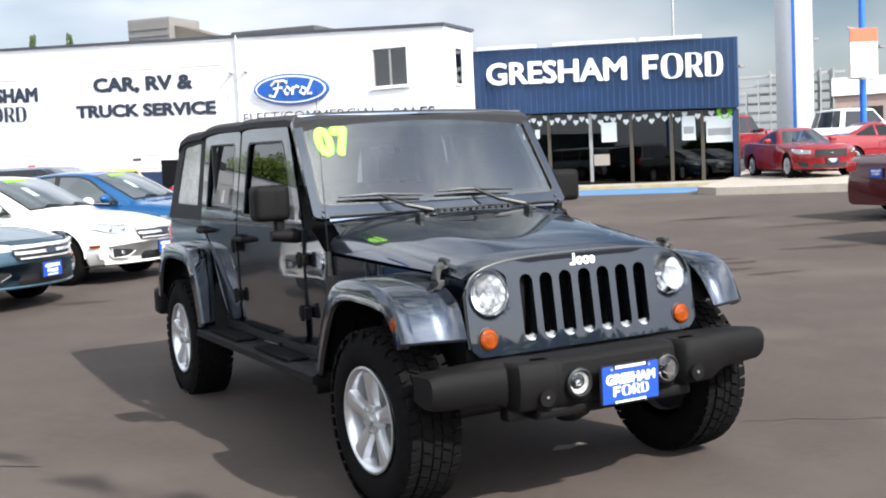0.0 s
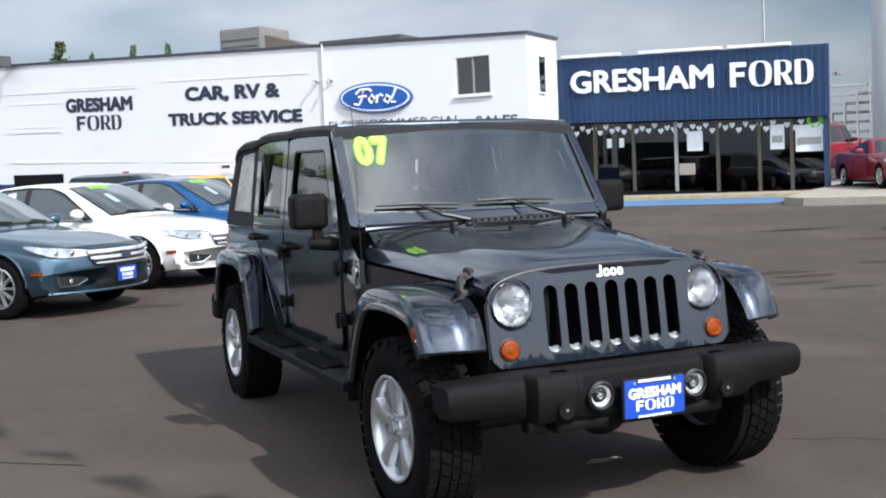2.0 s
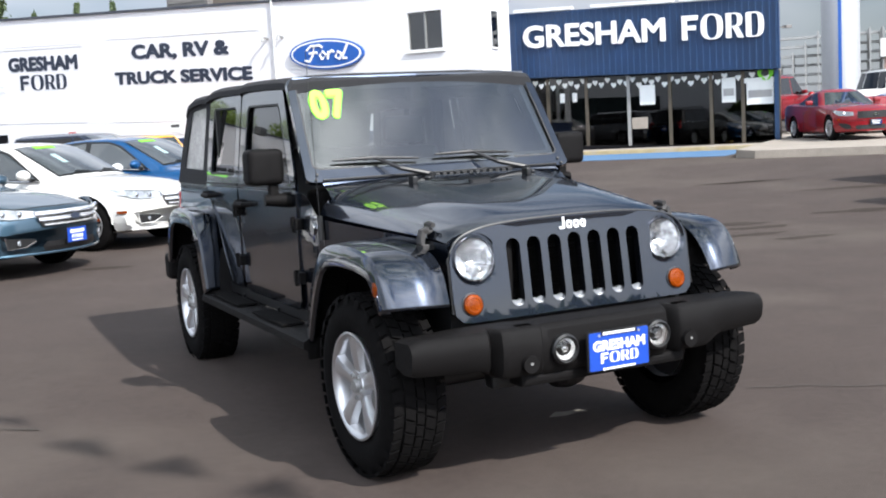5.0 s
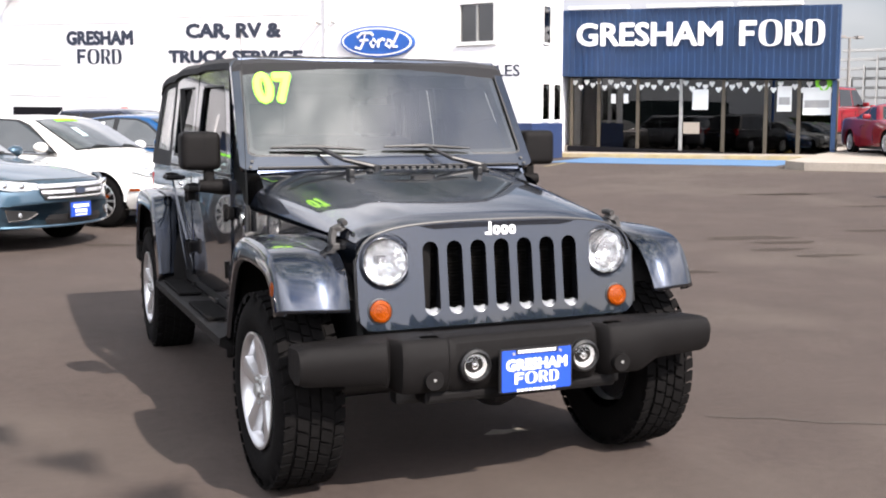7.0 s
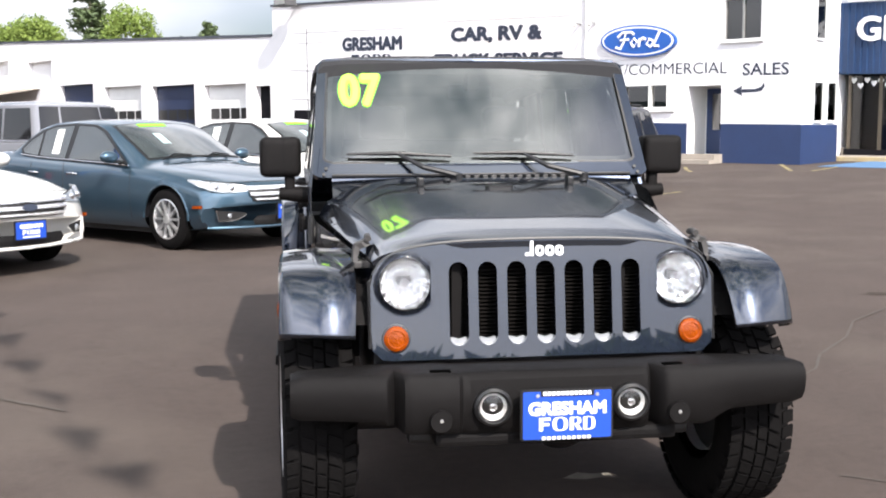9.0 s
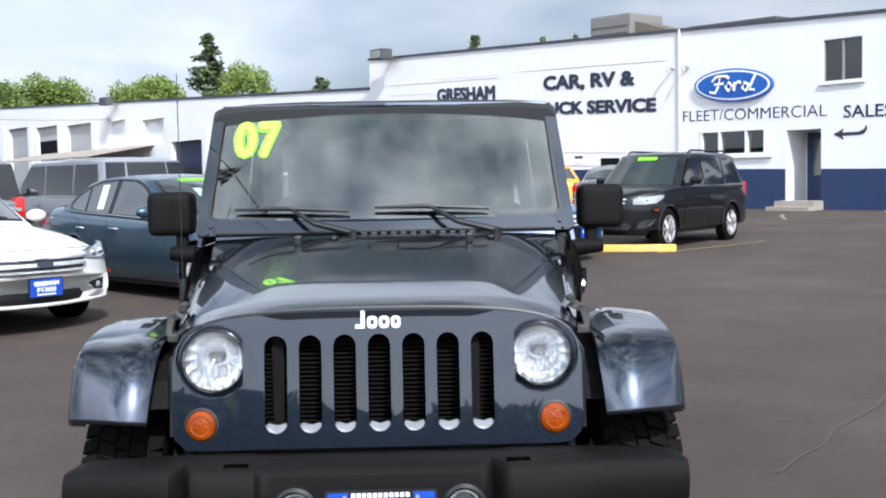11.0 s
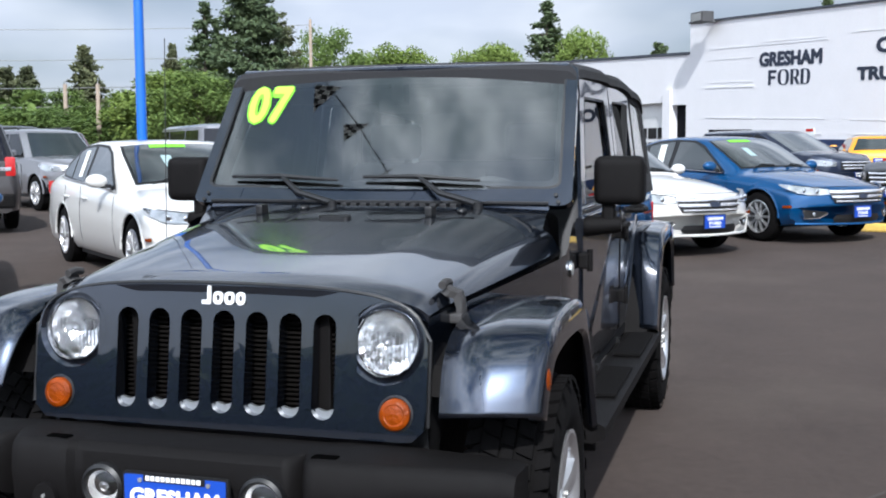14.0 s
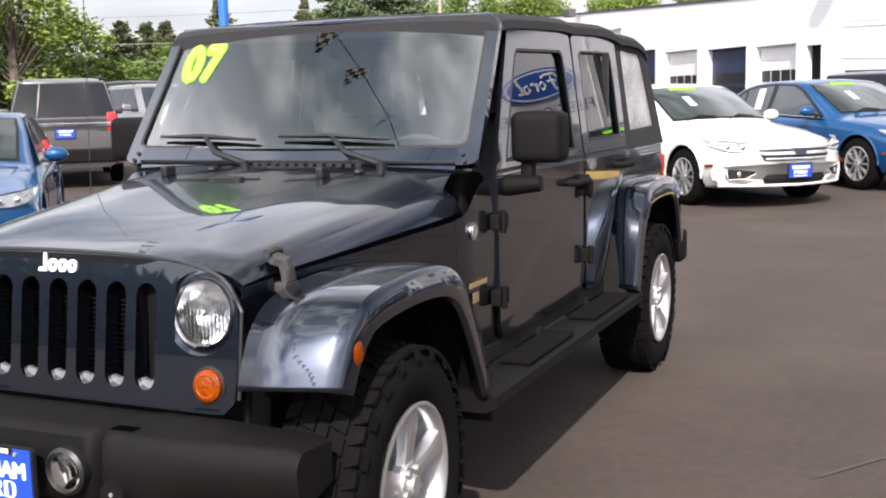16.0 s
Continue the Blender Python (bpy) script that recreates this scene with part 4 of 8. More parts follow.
# cheeks with round headlamp holes
H_R = 0.112
for side in (-1, 1):
    cx, cz = side * 0.493, 0.962
    x_in = -0.405 if side < 0 else 0.413
    x_out = side * 0.615
    n = 40
    ring, outer = [], []
    for k in range(n):
        a = math.tau * k / n
        ring.append((cx + H_R * math.cos(a), cz + H_R * math.sin(a)))
        dx, dz = math.cos(a), math.sin(a)
        ts = []
        if dx * side > 1e-6:
            ts.append((x_out - cx) / dx)
        if dx * side < -1e-6:
            ts.append((x_in - cx) / dx)
        if dz < -1e-6:
            t = 0.02
            while t < 0.5 and cz + dz * t > 0.70 and (abs(cx + dx * t) < 0.555 or Vector((abs(cx + dx * t) - 0.555, min(0, cz + dz * t - 0.76))).length < 0.06):
                t += 0.002
            ts.append(t)
        if dz > 1e-6:
            t = 0.02
            while cz + dz * t < TOP(cx + dx * t) and t < 0.4:
                t += 0.002
            ts.append(t)
        t = max(min(ts), H_R + 0.001)
        outer.append((cx + dx * t, cz + dz * t))
    for k in range(n):
        j = (k + 1) % n
        bm.faces.new([bm.verts.new(G(*p, 0)) for p in (ring[k], ring[j], outer[j], outer[k])])
        bm.faces.new([bm.verts.new(p) for p in (G(*ring[k], 0), G(*ring[j], 0), G(cx + (ring[j][0] - cx) * 0.85, cz + (ring[j][1] - cz) * 0.85, -0.018), G(cx + (ring[k][0] - cx) * 0.85, cz + (ring[k][1] - cz) * 0.85, -0.018))])
    # corner fill at the inner corners
    for corner in ((x_in, 0.70), (x_in, TOP(x_in))):
        ca = math.atan2(corner[1] - cz, corner[0] - cx) % math.tau
        k = int(ca / (math.tau / n)) % n
        bm.faces.new([bm.verts.new(G(*p, 0)) for p in (outer[k], outer[(k + 1) % n], corner)])
# top roll and side returns
bmesh.ops.remove_doubles(bm, verts=bm.verts, dist=0.0008)
edge = [e for e in bm.edges if e.is_boundary and all((v.co.z > TOP(v.co.x) - 0.02 or abs(v.co.x) > 0.6) for v in e.verts)]
ext = bmesh.ops.extrude_edge_only(bm, edges=edge)["geom"]
for v in ext:
    if isinstance(v, bmesh.types.BMVert):
        v.co.y += 0.014 if abs(v.co.x) < 0.6 else 0.05
        v.co.z += 0.002 if abs(v.co.x) < 0.6 else 0
grille = part("grille", bm, RIG_PAINT, rig, "painted grille with seven upright slots", smooth=True)
seam = [(x, TOP(x)) for x in [-0.606 + 1.212 * k / 48 for k in range(49)]]
seam = [(-0.619, z) for z in (0.74, 0.80, 0.86, 0.92, 0.97)] + seam + [(0.619, z) for z in (0.97, 0.92, 0.86, 0.80, 0.74)]
part("hood_gap_seal", tube([(x, grille_y(z) + 0.008, z + 0.003) for x, z in seam], 0.0065, 6), BLACK_TRIM, rig)
bm = box(-0.40, 0.40, -0.30, -0.29, 0.72, 1.06)
part("radiator", bm, material("radiator_core", (0.004, 0.0035, 0.0035), 0.9, spec=0.05, vary=0.4, scale=40, bump=0.5, bump_scale=120), grille, "dark radiator behind the slots")
bm = bmesh.new()
for i in range(22):
    z = 0.745 + i * 0.0138
    box(-0.36, 0.36, -0.318, -0.306, z, z + 0.005, bm=bm)
part("fin", bm, material("radiator_fin", (0.006, 0.005, 0.0045), 0.8, vary=0.3, spec=0.1), grille)
CATCH = material("grey_black_rubber", (0.035, 0.033, 0.032), 0.6, vary=0.2, scale=40)
SLOT_GREY = material("satin_silver", (0.30, 0.31, 0.32), 0.4, 0.8, vary=0.15)
for sx in SLOT_X:
    part("slot_lip", sheet([(sx + 0.030 * math.cos(a), 0.768 + 0.024 * math.sin(a)) for a in [math.pi + math.pi * k / 8 for k in range(9)]] + [(sx + 0.024, 0.771), (sx, 0.764), (sx - 0.024, 0.771)], 0.012, lambda u, v, w: G(u, v, w - 0.035)), SLOT_GREY, grille, "silver slot bottom")
for x0, x1 in ((-0.325, -0.285), (0.265, 0.31)):
    part("frame_bracket", box(x0, x1, -0.335, -0.32, 0.74, 1.04, bevel=0.004), BLACK_PLASTIC, grille)
# raised maker's mark as bright strokes
for u0, u1, v0, v1, dot in ((0.0, 0.028, 0.0, 0.052, 0), (0.036, 0.066, 0.0, 0.036, 1), (0.072, 0.102, 0.0, 0.036, 1), (0.108, 0.136, -0.014, 0.036, 1)):
    a, b = -0.066 + u0, -0.066 + u1
    outer = round_rect(a, b, 1.052 + max(v0, 0), 1.052 + v1, 0.012, 4)
    if dot:
        inner = round_rect(a + 0.009, b - 0.009, 1.062 + max(v0, 0), 1.043 + v1, 0.005, 4)
        bm = ring_panel(outer, inner, 0.006, G)
    else:
        bm = box(a + 0.017, b, 0, 1, 0, 1, warp=lambda c: G(c.x, 1.052 + 0.052 * c.y, 0.006 * c.z))
        box(a, a + 0.019, 0, 1, 0, 1, bm=bm, warp=lambda c: G(c.x, 1.052 + 0.011 * c.y, 0.006 * c.z))
    part("badge_shape", bm, LETTER_WHITE, grille, "small silver badge shape")
for side in (-1, 1):
    cx, cz = side * 0.493, 0.962
    hl = part("headlight", loft([[G(cx + r * math.cos(math.tau * k / 32), cz + r * math.sin(math.tau * k / 32), w) for k in range(32)] for r, w in ((0.094, -0.05), (0.0955, -0.012), (0.0925, -0.004), (0.0885, -0.012))], caps=False), CHROME, rig, "round clear headlight with a chrome ring", smooth=True)
    chip = random.Random(31)
    part("reflector", loft([[G(cx + r * math.cos(math.tau * k / 16), cz + r * math.sin(math.tau * k / 16), w + (chip.random() - 0.5) * j) for k in range(16)] for r, w, j in ((0.0885, -0.02, 0), (0.080, -0.040, 0.001), (0.064, -0.060, 0.0015), (0.040, -0.078, 0.0015), (0.026, -0.086, 0.001), (0.016, -0.09, 0), (0.001, -0.091, 0))], caps=False), LAMP_MIRROR, hl, smooth=False)
    bm = bmesh.new()
    for k in range(-6, 7):
        x = k * 0.0125
        h = math.sqrt(max(0.0001, 0.080 ** 2 - x * x))
        box(cx + x - 0.0018, cx + x + 0.0018, grille_y(cz) + 0.013, grille_y(cz) + 0.019, cz - h, cz + h * 0.45, bm=bm)
    part("lens_fluting", bm, LAMP_GLASS, hl)
    part("bulb", ball((cx, grille_y(cz) + 0.035, cz), 0.016, 0.03, 0.016), CHROME, hl, smooth=True)
    lens = part("lens", loft([[G(cx + r * math.cos(math.tau * k / 32), cz + r * math.sin(math.tau * k / 32), w) for k in range(32)] for r, w in ((0.089, -0.012), (0.075, 0.002), (0.045, 0.010), (0.012, 0.013))]), LAMP_GLASS, hl, smooth=True)
    lens.visible_shadow = False
    tz, tx = 0.776, side * 0.529
    tl = part("turn_signal", loft([[G(tx + r * math.cos(math.tau * k / 24), tz + r * math.sin(math.tau * k / 24), w) for k in range(24)] for r, w in ((0.043, -0.01), (0.043, 0.012), (0.039, 0.016), (0.030, 0.0185), (0.027, 0.017), (0.012, 0.0205), (0.003, 0.021))]), AMBER, rig, "round amber turn signal", smooth=True)
    part("rim", loft([[G(tx + r * math.cos(math.tau * k / 24), tz + r * math.sin(math.tau * k / 24), w) for k in range(24)] for r, w in ((0.051, -0.005), (0.051, 0.003), (0.046, 0.004))], caps=False), BLACK_TRIM, tl)
    # hood catch
    lx, ly = side * 0.645, -0.19
    lz = hood_edge(ly)[1]
    hx = lx - side * 0.034
    hz = hood_z(hx, ly) + 0.014
    strap = [(hx, hz, 0.020), (lx - side * 0.016, hood_z(lx - side * 0.016, ly) + 0.020, 0.027), (lx + side * 0.004, lz + 0.024, 0.021), (lx + side * 0.012, lz - 0.002, 0.022), (lx + side * 0.014, lz - 0.036, 0.027)]
    latch = part("hood_latch", loft([[(x + side * 0.010 * c, ly + hw_ * s_ - 0.012, z + 0.010 * c) for s_, c in ((-1, -1), (1, -1), (1, 0.6), (0.6, 1), (-0.6, 1), (-1, 0.6))] for x, z, hw_ in strap]), CATCH, rig, "grey-black rubber hood catch")
    part("latch_foot", box(lx - 0.018, lx + 0.022, ly - 0.046, ly + 0.022, lz - 0.055, lz - 0.028, bevel=0.006), CATCH, latch)
    part("latch_hook", tube([(hx, ly - 0.048, hz + 0.012), (hx, ly - 0.012, hz + 0.018), (hx, ly + 0.024, hz + 0.012)], 0.012), CATCH, latch)

# front and rear flares: (y, z, inner x) along the top
def flare(side, prof, x_out, nose):
    """A wide painted mudguard: top skin, outer face and lip."""
    bm = bmesh.new()
    rows = []
    for y, z, xin, cut in prof:
        sec = [(xin, z + 0.012), (xin + (x_out - xin) * 0.5, z + 0.016), (x_out - 0.05, z + 0.012), (x_out - 0.014, z + 0.006), (x_out, z - 0.012), (x_out + 0.004, z - 0.03 - cut), (x_out - 0.012, z - 0.04 - cut), (x_out - 0.045, z - 0.035 - cut * 0.8)]
        rows.append((y, sec))
    rings = []
    for k, (y, sec) in enumerate(rows):
        y0, y1 = rows[max(k - 1, 0)][0], rows[min(k + 1, len(rows) - 1)][0]
        dz = prof[min(k + 1, len(prof) - 1)][1] - prof[max(k - 1, 0)][1]
        d = Vector((y1 - y0, dz)).normalized()
        nrm = Vector((-d.y, d.x))
        pts = []
        lead = nose * (1 - smooth01(rows[0][0], rows[0][0] + 0.28, y))  # the front edge sweeps forward towards the grille
        for x, z in sec:
            off = z - prof[k][1]
            pts.append((side * x, y + nrm.x * off - lead * max(0.0, (x_out - x) / (x_out - prof[k][2])), prof[k][1] + nrm.y * off))
        rings.append(pts)
    loft(rings, caps=False, closed=False, bm=bm)
    return bm


def dense(prof, n=4):
    """Rounds the profile by a smooth curve through its points."""
    out = []
    P = [Vector(p) for p in prof]
    for i in range(len(P) - 1):
        a, b, c, d = P[max(i - 1, 0)], P[i], P[i + 1], P[min(i + 2, len(P) - 1)]
        for k in range(n):
            t = k / n
            out.append(0.5 * ((2 * b) + (c - a) * t + (2 * a - 5 * b + 4 * c - d) * t * t + (3 * b - a - 3 * c + d) * t ** 3))
    return out + [P[-1]]


FRONT_FLARE = [(-0.405, 0.790, 0.675, 0.02), (-0.372, 0.868, 0.67, 0.035), (-0.325, 0.944, 0.665, 0.05), (-0.25, 0.995, 0.665, 0.055), (-0.10, 1.018, 0.67, 0.055), (0.10, 1.022, 0.70, 0.055), (0.26, 1.005, 0.72, 0.055), (0.38, 0.955, 0.74, 0.055), (0.475, 0.84, 0.76, 0.05), (0.565, 0.68, 0.78, 0.045), (0.625, 0.545, 0.79, 0.04)]
REAR_FLARE = [(2.50, 0.555, 0.785, 0.05), (2.545, 0.70, 0.785, 0.055), (2.61, 0.86, 0.785, 0.06), (2.69, 0.97, 0.785, 0.06), (2.79, 1.035, 0.785, 0.06), (3.02, 1.058, 0.785, 0.06), (3.32, 1.052, 0.785, 0.06), (3.47, 1.0, 0.785, 0.055), (3.57, 0.87, 0.785, 0.05), (3.64, 0.68, 0.785, 0.045)]
for side in (-1, 1):
    f = part("fender_flare", flare(side, dense(FRONT_FLARE), 0.93, 0.075), RIG_PAINT, rig, "wide painted front fender flare", smooth=True)
    f.modifiers.new("thick", "SOLIDIFY").thickness = 0.012
    mk = part("side_marker", loft([[(side * (0.928 + w), -0.318 + r * math.cos(math.tau * k / 16), 0.872 + r * 1.15 * math.sin(math.tau * k / 16)) for k in range(16)] for r, w in ((0.028, -0.02), (0.028, 0.004), (0.018, 0.008), (0.005, 0.009))]), AMBER, rig, "oval amber side marker", smooth=True)
    f = part("fender_flare", flare(side, dense(REAR_FLARE), 0.952, -0.06), RIG_PAINT, rig, "wide painted rear fender flare", smooth=True)
    f.modifiers.new("thick", "SOLIDIFY").thickness = 0.012
    # inner liner
    for prof, nm in ((FRONT_FLARE[1:], "wheel_liner"), (REAR_FLARE, "wheel_liner")):
        part(nm, loft([[(side * 0.55, y, z - 0.045), (side * 0.90, y, z - 0.055)] for y, z, _, _ in prof], caps=False, closed=False), BLACK_PLASTIC, rig)
    part("inner_apron", box(min(side * 0.60, side * 0.58), max(side * 0.60, side * 0.58), -0.34, 0.6, 0.5, 0.92), BLACK_TRIM, rig)
    part("mud_flap", box(min(side * 0.69, side * 0.92), max(side * 0.69, side * 0.92), 0.615, 0.64, 0.42, 0.60, bevel=0.01), BLACK_PLASTIC, rig)

# front bumper
SLOT_SHADE = material("slot_shade_black", (0.0015, 0.0015, 0.0015), 1.0, vary=0.1, spec=0.0)
FOG_BOWL = material("fog_lamp_bowl", (0.88, 0.89, 0.90), 0.3, 0.45, vary=0.3, scale=60)
def bumper_y(x):
    return -0.655 + 0.045 * smooth01(0.5, 0.9, abs(x)) + 0.03 * (abs(x) / 0.9) ** 4


bm = bmesh.new()
rings = []
for k in range(121):
    x = -0.895 + 1.79 * k / 120
    a = abs(x)
    seam = math.exp(-((x - 0.335) / 0.017) ** 2) + math.exp(-((x + 0.55) / 0.017) ** 2)
    yf = bumper_y(x) + 0.06 * seam + (0.02 if a < 0.33 else 0.0)
    top = 0.694 + 0.004 * smooth01(0.33, 0.4, a) - 0.012 * smooth01(0.55, 0.9, a)
    bot = 0.485 + 0.045 * smooth01(0.5, 0.62, a) - 0.008 * smooth01(0.34, 0.3, a)
    end = 1 - 0.14 * smooth01(0.86, 0.895, a)
    mid = (top + bot) / 2
    top, bot = mid + (top - mid) * end, mid + (bot - mid) * end
    yb = -0.41
    rings.append([(x, yb, top - 0.01), (x, yf + 0.04, top), (x, yf + 0.026, top - 0.004), (x, yf + 0.008, top - 0.022), (x, yf, mid + 0.02), (x, yf + 0.008, bot + 0.035), (x, yf + 0.028, bot + 0.008), (x, yf + 0.08, bot), (x, yb, bot + 0.02)])
loft(rings, bm=bm)
bumper = part("front_bumper", bm, BLACK_PLASTIC, rig, "black textured plastic bumper", smooth=True)
for side in (-1, 1):
    # raised black block stands in for the shaded hole in the bumper top
    part("top_slot", box(side * 0.40 - 0.034, side * 0.40 + 0.034, -0.612, -0.578, 0.690, 0.7005, bevel=0.002), SLOT_SHADE, bumper)
    fx = 0.006 + side * 0.236
    fog = part("fog_lamp", loft([[(fx + r * math.cos(math.tau * k / 24), y, 0.583 + r * math.sin(math.tau * k / 24)) for k in range(24)] for r, y in ((0.066, -0.62), (0.064, -0.652), (0.055, -0.660), (0.048, -0.650), (0.046, -0.640))], caps=False), BLACK_TRIM, bumper, "round fog lamp in a black bezel", smooth=True)
    part("reflector", loft([[(fx + r * math.cos(math.tau * k / 24), y, 0.583 + r * math.sin(math.tau * k / 24)) for k in range(24)] for r, y in ((0.046, -0.648), (0.036, -0.632), (0.012, -0.624), (0.001, -0.624))], caps=False), FOG_BOWL, fog)
    part("lens", loft([[(fx + r * math.cos(math.tau * k / 24), y, 0.583 + r * math.sin(math.tau * k / 24)) for k in range(24)] for r, y in ((0.047, -0.652), (0.035, -0.659), (0.01, -0.662))]), LAMP_GLASS, fog, smooth=True).visible_shadow = False
    part("bulb_cap", ball((fx, -0.642, 0.583), 0.014, 0.008, 0.014), CHROME, fog)
    tow = part("tow_boss", cyl((side * 0.405, -0.62, 0.545), (side * 0.405, -0.668, 0.545), 0.042, 0.036, 20), BLACK_PLASTIC, bumper, smooth=True)
    part("bolt", cyl((side * 0.405, -0.668, 0.548), (side * 0.405, -0.672, 0.548), 0.006, n=8), METAL_GREY, tow)
part("crossmember", box(-0.5, 0.5, -0.5, -0.42, 0.42, 0.5, bevel=0.02), BLACK_TRIM, rig)
part("lower_valance", box(-0.42, 0.42, -0.6, -0.45, 0.435, 0.49, bevel=0.02), BLACK_PLASTIC, rig)
# dealer plate
plate = thing("dealer_plate", None, "blue dealer plate with white letters in a dark frame", "plate")
PX, PY = 0.011, -0.672
PZ = lambda u, v, w: Vector((PX + u, PY - w + 0.05 * (v - 0.08) * 0, 0.472 + v))
part("frame", sheet(round_rect(-0.157, 0.157, 0, 0.172, 0.01), 0.010, PZ, bevel=0.002), BLACK_TRIM, plate)
part("face", sheet(round_rect(-0.149, 0.149, 0.006, 0.166, 0.006), 0.003, lambda u, v, w: PZ(u, v, w + 0.0105)), PLATE_BLUE, plate)
part("lettering", lettering("GRESHAM", 0.046, 0.002, lambda u, v, w: PZ(-0.132 + u, 0.086 + v, w + 0.0138), 0.05, 0.264), LETTER_WHITE, plate)
for bm in brand_shapes(0.044, 0.19, 0.002, lambda u, v, w: PZ(-0.095 + u, 0.034 + v, w + 0.0138)):
    part("brand_shape", bm, LETTER_WHITE, plate)
part("top_strip", sheet(round_rect(-0.09, 0.09, 0.15, 0.168, 0.003), 0.002, lambda u, v, w: PZ(u, v, w + 0.0138)), BLACK_TRIM, plate)
for k in range(11):
    part("printed_bar", box(PX - 0.082 + k * 0.015, PX - 0.082 + k * 0.015 + 0.011, PY - 0.0178, PY - 0.016, 0.472 + 0.1535, 0.472 + 0.166), LETTER_WHITE, plate)
for k in range(10):
    part("printed_bar", box(PX - 0.085 + k * 0.017, PX - 0.085 + k * 0.017 + 0.011, PY - 0.0165, PY - 0.0138, 0.4765, 0.4865), LETTER_WHITE, plate)
for u in (-0.085, 0.085):
    part("screw", cyl((PX + u * 1.18, PY - 0.013, 0.625), (PX + u * 1.18, PY - 0.018, 0.625), 0.006, n=10), METAL_GREY, plate)

# windshield: plane from (y 0.865, z 1.30) to (y 1.20, z 1.815)
WS0, WS1 = Vector((0, 0.862, 1.300)), Vector((0, 1.195, 1.815))
WSD = (WS1 - WS0)
WSN = Vector((0, -WSD.z, WSD.y)).normalized()


def S(u, v, w=0.0):
    """On the windshield: u across in metres at its foot, v from 0 at the foot to 1 at the top."""
    p = WS0 + WSD * v + WSN * w
    return Vector((u * (1 - 0.045 * v), p.y + 0.05 * (u / 0.75) ** 2 * 0.6, p.z))


out = round_rect(-0.785, 0.785, -0.06, 1.0, 0.05)
inn = round_rect(-0.735, 0.735, 0.065, 0.955, 0.045)
part("windshield_frame", ring_panel(out, inn, 0.03, lambda u, v, w: S(u, v, w - 0.012)), RIG_PAINT, rig, smooth=True)
ws = part("windshield", loft([[S(-0.737 + 1.474 * i / 32, v, 0.006) for i in range(33)] for v in [0.063 + 0.894 * j / 8 for j in range(9)]], caps=False, closed=False), WINDSHIELD, rig, "slightly tinted windshield", smooth=True)
ws.visible_shadow = False
part("glass_border", ring_panel(round_rect(-0.736, 0.736, 0.064, 0.956, 0.045), round_rect(-0.708, 0.708, 0.125, 0.925, 0.04), 0.001, lambda u, v, w: S(u, v, w + 0.003)), FRIT, ws, "black ceramic border")
part("seal", ring_panel(round_rect(-0.741, 0.741, 0.058, 0.962, 0.05), round_rect(-0.731, 0.731, 0.074, 0.948, 0.045), 0.006, lambda u, v, w: S(u, v, w + 0.012)), BLACK_TRIM, ws)
# year numerals stuck on the glass
num = thing("year_sticker", None, "lime and pale yellow year numerals stuck on the windshield", "sticker")
for b, wpos, mat, du in ((0.085, 0.0085, LIME, 0.0), (0.025, 0.0097, LIME_PALE, 0.009)):
    part("numeral", lettering("07", 0.325 - 2 * du, 0.0007, lambda u, v, w: S(-0.680 + du + u, 0.567 + du * 1.4 + v, wpos + w), b, 0.212 - 2 * du, -0.06, 1.10), mat, num)
for (u, v) in ((-0.725, 0.01), (-0.735, -0.04), (0.725, 0.01), (0.735, -0.04)):
    part("bolt", cyl(S(u, v, 0.016), S(u, v, 0.026), 0.008, n=10), BLACK_TRIM, rig)
# cowl
bm = loft([[(x, 0.735, hood_z(x * 0.985, 0.735) - 0.012), (x, 0.80, 1.268 - 0.03 * (x / 0.7) ** 2), (x, 0.858, 1.278 - 0.018 * (x / 0.7) ** 2), (x, 0.875, 1.30)] for x in [-0.70 + 1.4 * k / 20 for k in range(21)]], caps=False, closed=False)
cowl = part("cowl", bm, RIG_PAINT, rig, smooth=True)
bm = box(-0.70, 0.70, 0.852, 0.860, 1.281, 1.293, bevel=0.003)
part("cowl_strip", bm, BLACK_TRIM, cowl)
for k in range(12):
    x = -0.10 + k * 0.04
    part("vent_slat", box(x, x + 0.026, 0.77, 0.845, 1.268, 1.286, bevel=0.004), BLACK_TRIM, cowl)
for px, reach in ((-0.13, 0.50), (0.453, 0.50)):
    wiper = part("wiper", tube([(px, 0.765, 1.285), (px - 0.16, 0.80, 1.325), S(px - 0.27, 0.13, 0.035)], [0.014, 0.012, 0.008]), BLACK_TRIM, rig, "black wiper arm and blade")
    part("blade", tube([S(px - 0.50, 0.13, 0.03), S(px - 0.28, 0.128, 0.036), S(px - 0.02, 0.105, 0.03)], [0.006, 0.012, 0.006], 6), BLACK_TRIM, wiper)
    part("pivot_cap", cyl((px, 0.765, 1.262), (px, 0.76, 1.295), 0.02, 0.016), BLACK_TRIM, wiper)
part("antenna", tube([(-0.80, 0.66, 1.0), (-0.80, 0.665, 1.12)], 0.014), BLACK_TRIM, rig)
part("antenna_mast", tube([(-0.80, 0.665, 1.12), (-0.805, 0.70, 1.93)], 0.0018, 6), BLACK_TRIM, rig, "thin black antenna mast")

# doors
def X(y, z):
    """Half width of the upper body and doors."""
    return (body_x(1.5, z) + 0.006) if z < 1.225 else 0.792 - 0.125 * (z - 1.225)


